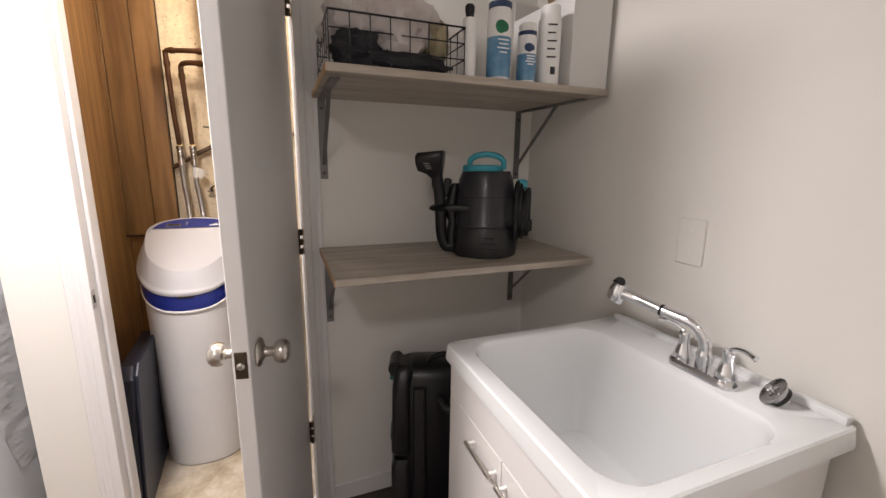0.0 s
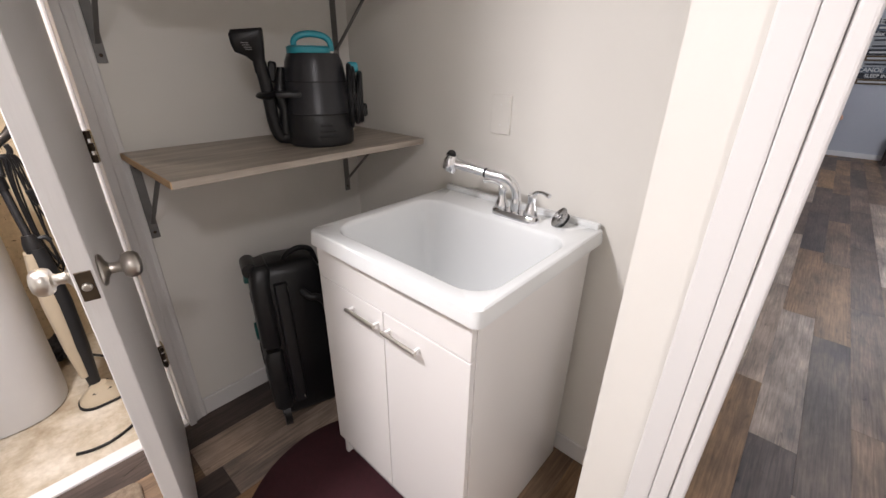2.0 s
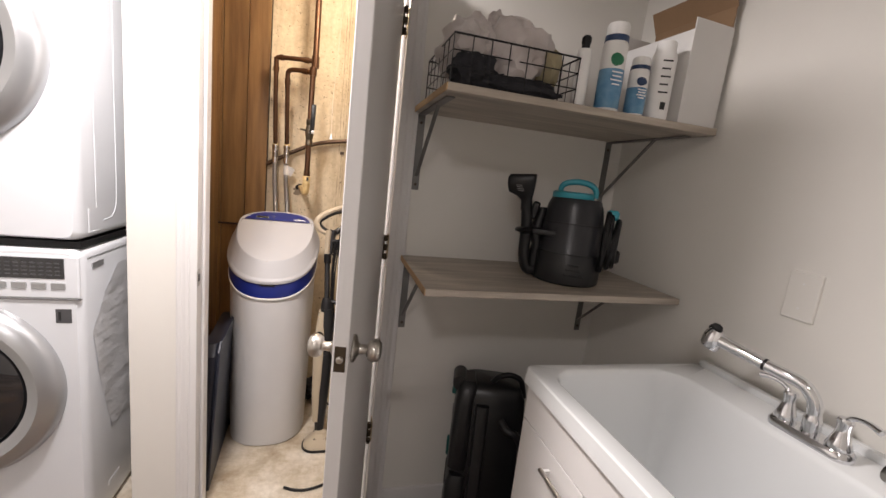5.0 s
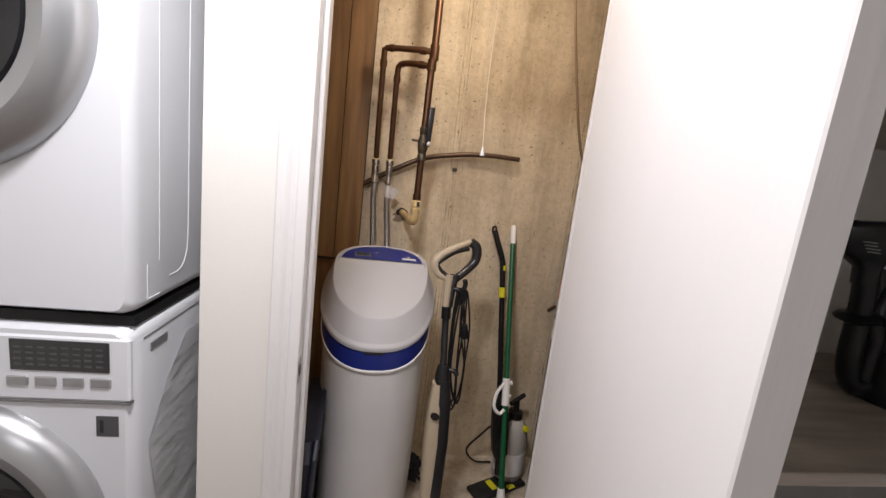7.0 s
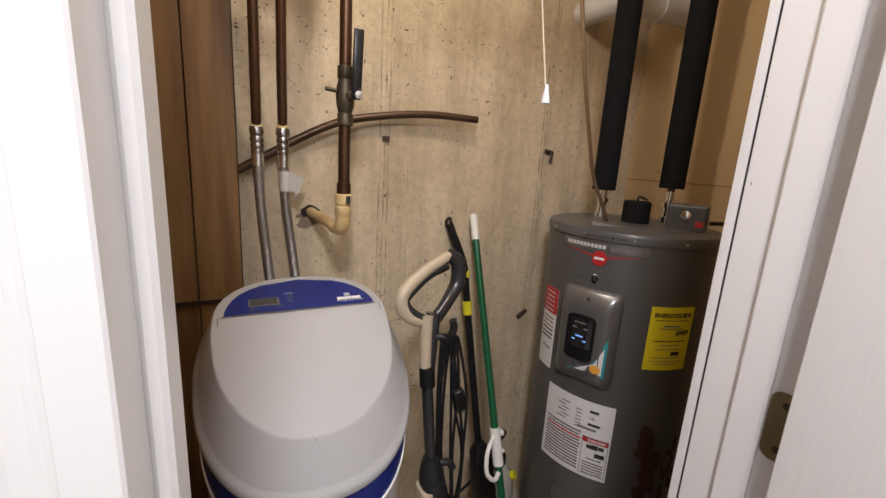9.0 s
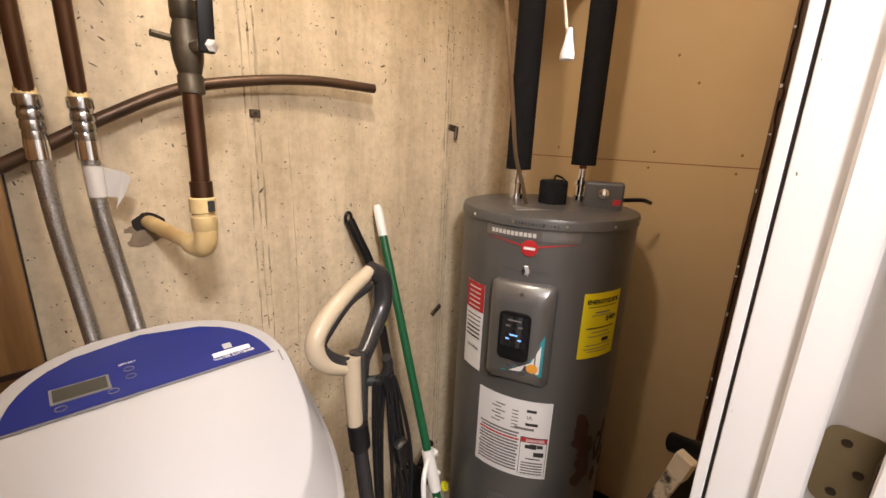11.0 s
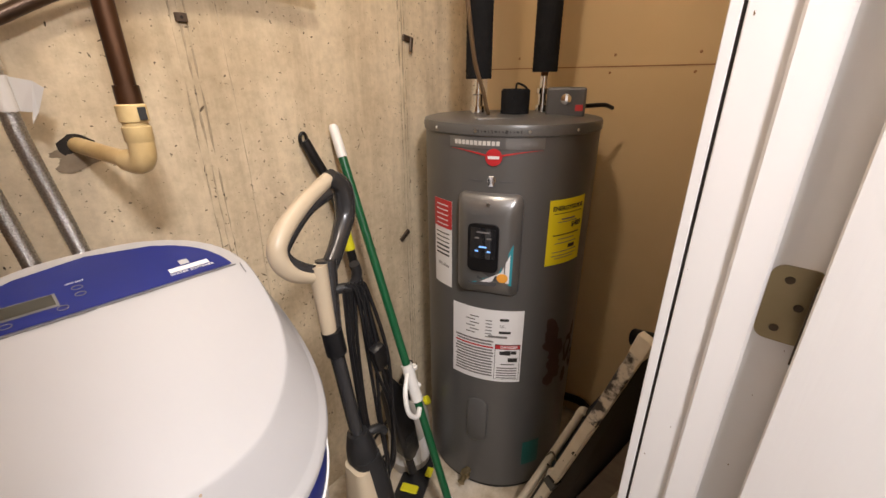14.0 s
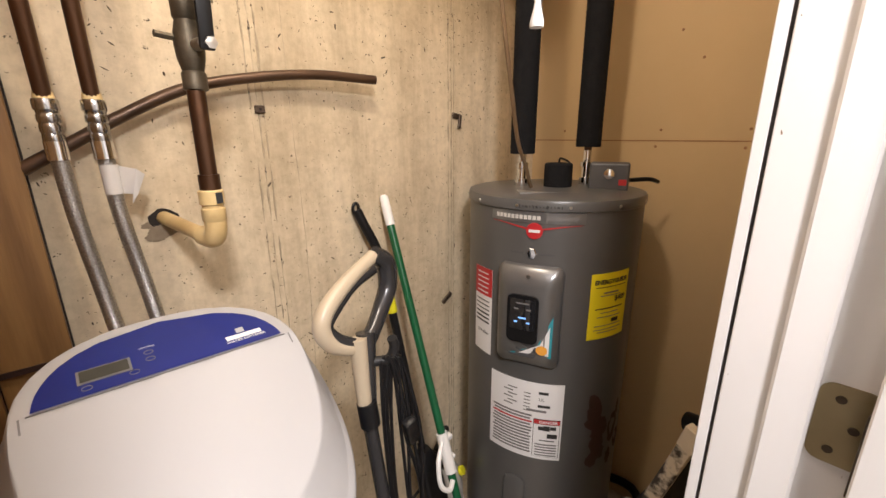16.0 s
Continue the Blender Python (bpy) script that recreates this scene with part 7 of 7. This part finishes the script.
part("dark_panel", plate([(0.625, 1.415, 0.72), (0.66, 1.505, 0.50), (0.645, 1.635, 0.05), (0.62, 1.595, 0.04)], 0.006), BLACKPL, ff, "dark inner panel")
part("black_panel", plate([(0.60, 1.388, 0.80), (0.625, 1.61, 0.04), (0.665, 1.555, 0.02), (0.69, 1.345, 0.60)], 0.006), BLACKPL, ff, "black fabric panel")
part("board", plate([(0.672, 1.352, 0.585), (0.672, 1.555, 0.0), (0.672, 1.495, 0.0), (0.672, 1.338, 0.45)], 0.016), OLDBOARD, ff, "weathered grey-brown board")
part("brace", bar_between((0.71, 1.464, 0.205), (0.756, 1.395, 0.205), 0.014, 0.018), CREAMPAINT, ff)
part("brace", bar_between((0.712, 1.462, 0.215), (0.74, 1.41, 0.02), 0.014, 0.018), CREAMPAINT, ff)
part("bracket", plate([(0.585, 1.535, 0.335), (0.575, 1.565, 0.31), (0.582, 1.575, 0.255), (0.592, 1.55, 0.275)], 0.004), CREAMPAINT, ff, "bent cream bracket")
part("joint_band", bar_between((0.584, 1.548, 0.278), (0.588, 1.560, 0.240), 0.027, 0.036), DARKGREY, ff)
part("bolt", tube([fr((0.572, 1.574, 0.17)), fr((0.61, 1.572, 0.175))], 0.008, 10), NICKEL, ff, "", True)
part("bolt", tube([fr((0.565, 1.50, 0.42)), fr((0.60, 1.495, 0.425))], 0.006, 10), SOLDER, ff, "", True)
hz = thing("drain_tube", "black plastic tube lying behind the heater base", "tube", (1.10, 1.62, 0.0))
part("tube", tube(curve_points([(-0.10, -0.06, 0.017), (-0.05, -0.02, 0.05), (0.02, 0.05, 0.09), (0.032, 0.2, 0.05), (0.02, 0.3, 0.018)], 5), 0.016, 12), BLACKPL, hz, "", True)

# tan mat before the closet
tm = thing("door_mat", "shaggy tan mat before the utility door", "mat", (-0.23, 0.885, 0.0), turn=-6)
out = rounded_outline(0.30, 0.215, 0.03, 5)
part("pile", loft([[(x, y, 0) for x, y in out], [(x, y, 0.012) for x, y in out], [(x * 0.98, y * 0.97, 0.018) for x, y in out]]), TANRUG, tm, "", True)

# ---------- larger room ----------
sg = thing("lake_rules_sign", "plank sign with rows of painted words on the wall", "sign", (9.3, -0.42, 1.51))
rows = (("LAKE RULES", SIGNDARK, 0.10, 0.12), ("", SIGNBLUE, 0.0, 0), ("Relax", SIGNDARK, 0.075, 0.05), ("TAKE NAPS", SIGNPALE, 0.0, 0), ("", SIGNPALE, 0.0, 0), ("", SIGNDARK, 0, 0),
        ("", SIGNBROWN, 0, 0), ("", SIGNPALE, 0, 0), ("CANOE", SIGNBLUE, 0.082, 0.14), ("SLEEP IN", SIGNDARK, 0.066, 0.22), ("", SIGNBROWN, 0, 0))
q = 0.44
h = 0.88 / len(rows)
for k, (word, mt, size, dx) in enumerate(rows):
    pk = part("plank", box(-0.022, -0.002, -0.53, 0.53, q - h + 0.003, q - 0.003, 0.002), mt, sg)
    turn = Matrix(((0, 0, -1, 0), (-1, 0, 0, 0), (0, 1, 0, 0), (0, 0, 0, 1)))
    if size > 0:
        part("lettering", moved(text_mesh(word, size, 0.001, 0.03), Matrix.Translation((-0.0235, -dx, q - h / 2)) @ turn), SIGNTEXT, pk)
    else:
        part("word_bar", box(-0.0235, -0.0215, -0.44 + 0.06 * (k % 3), -0.05, q - h * 0.68, q - h * 0.36), SIGNTEXT if mt is not SIGNPALE else SIGNDARK, pk)
        part("word_bar", box(-0.0235, -0.0215, 0.02, 0.38 - 0.05 * (k % 2), q - h * 0.68, q - h * 0.36), SIGNTEXT if mt is not SIGNPALE else SIGNDARK, pk)
    q -= h
ta = thing("side_table", "dark wooden table with square legs", "table", (6.45, 0.1, 0.0))
part("tabletop", box(-0.3, 0.3, -0.50, 0.55, 0.60, 0.635, 0.004), DARKWOOD, ta)
for x in (-0.24, 0.24):
    for y in (-0.45, 0.5):
        part("leg", box(x - 0.03, x + 0.03, y - 0.03, y + 0.03, 0, 0.60, 0.003), DARKWOOD, ta)
bs = thing("wicker_basket", "green-brown wicker basket with terracotta lid on the table", "basket", (6.32, -0.22, 0.635))
part("bowl", lathe([(0, 0), (0.13, 0), (0.17, 0.06), (0.19, 0.17), (0.18, 0.17), (0.16, 0.06), (0, 0.01)], 28), WICKER, bs, "", True)
part("lid", lathe([(0, 0.172), (0.205, 0.172), (0.205, 0.20), (0.17, 0.24), (0, 0.25)], 28), TERRACOTTA, bs, "terracotta coloured lid", True)
so = thing("stool", "dark wooden stool with padded seat against the wall", "stool", (9.02, -1.28, 0.0))
part("seat", box(-0.2, 0.2, -0.2, 0.2, 0.52, 0.60, 0.025, seg=3), BLACKPL, so, "black padded seat", True)
for x in (-0.17, 0.17):
    for y in (-0.17, 0.17):
        part("leg", moved(box(-0.022, 0.022, -0.022, 0.022, 0, 0.53, 0.003), Matrix.Translation((x, y, 0))), DARKWOOD, so)
part("rail", box(-0.17, 0.17, -0.18, -0.16, 0.16, 0.19), DARKWOOD, so)
part("rail", box(-0.17, 0.17, 0.16, 0.18, 0.16, 0.19), DARKWOOD, so)

# ---------- floor planks ----------
floor_ob = bpy.data.objects["floor"]
PW, PL = 0.1525, 1.22


def plank_mesh(x0, x1, y0, y1):
    me = bpy.data.meshes.new("plank")
    g = 0.0003
    box_bm = box(-(x1 - x0) / 2 + g, (x1 - x0) / 2 - g, -(y1 - y0) / 2 + g, (y1 - y0) / 2 - g, -0.006, 0.0, 0.0005)
    box_bm.to_mesh(me)
    box_bm.free()
    me.materials.append(PLANK)
    return me


cache = {}
rp = random.Random(21)
for j in range(36):
    y1 = 1.2305 - PW * j
    y0 = y1 - PW
    x = -1.5 - rp.uniform(0, 1.0)
    end = 9.3
    if y1 < -1.5:
        x = 0.9 - rp.uniform(0, 1.0)
    while x < end:
        a, c = max(x, -1.5), min(x + PL, end)
        x += PL
        if c - a < 0.02 or (y0 < -1.6 and c < 0.8):
            continue
        key = round(c - a, 3)
        if key not in cache:
            cache[key] = plank_mesh(0, c - a, 0, PW)
        ob = new("plank", cache[key])
        ob.location = ((a + c) / 2, (y0 + y1) / 2, 0)
        ob.parent = floor_ob
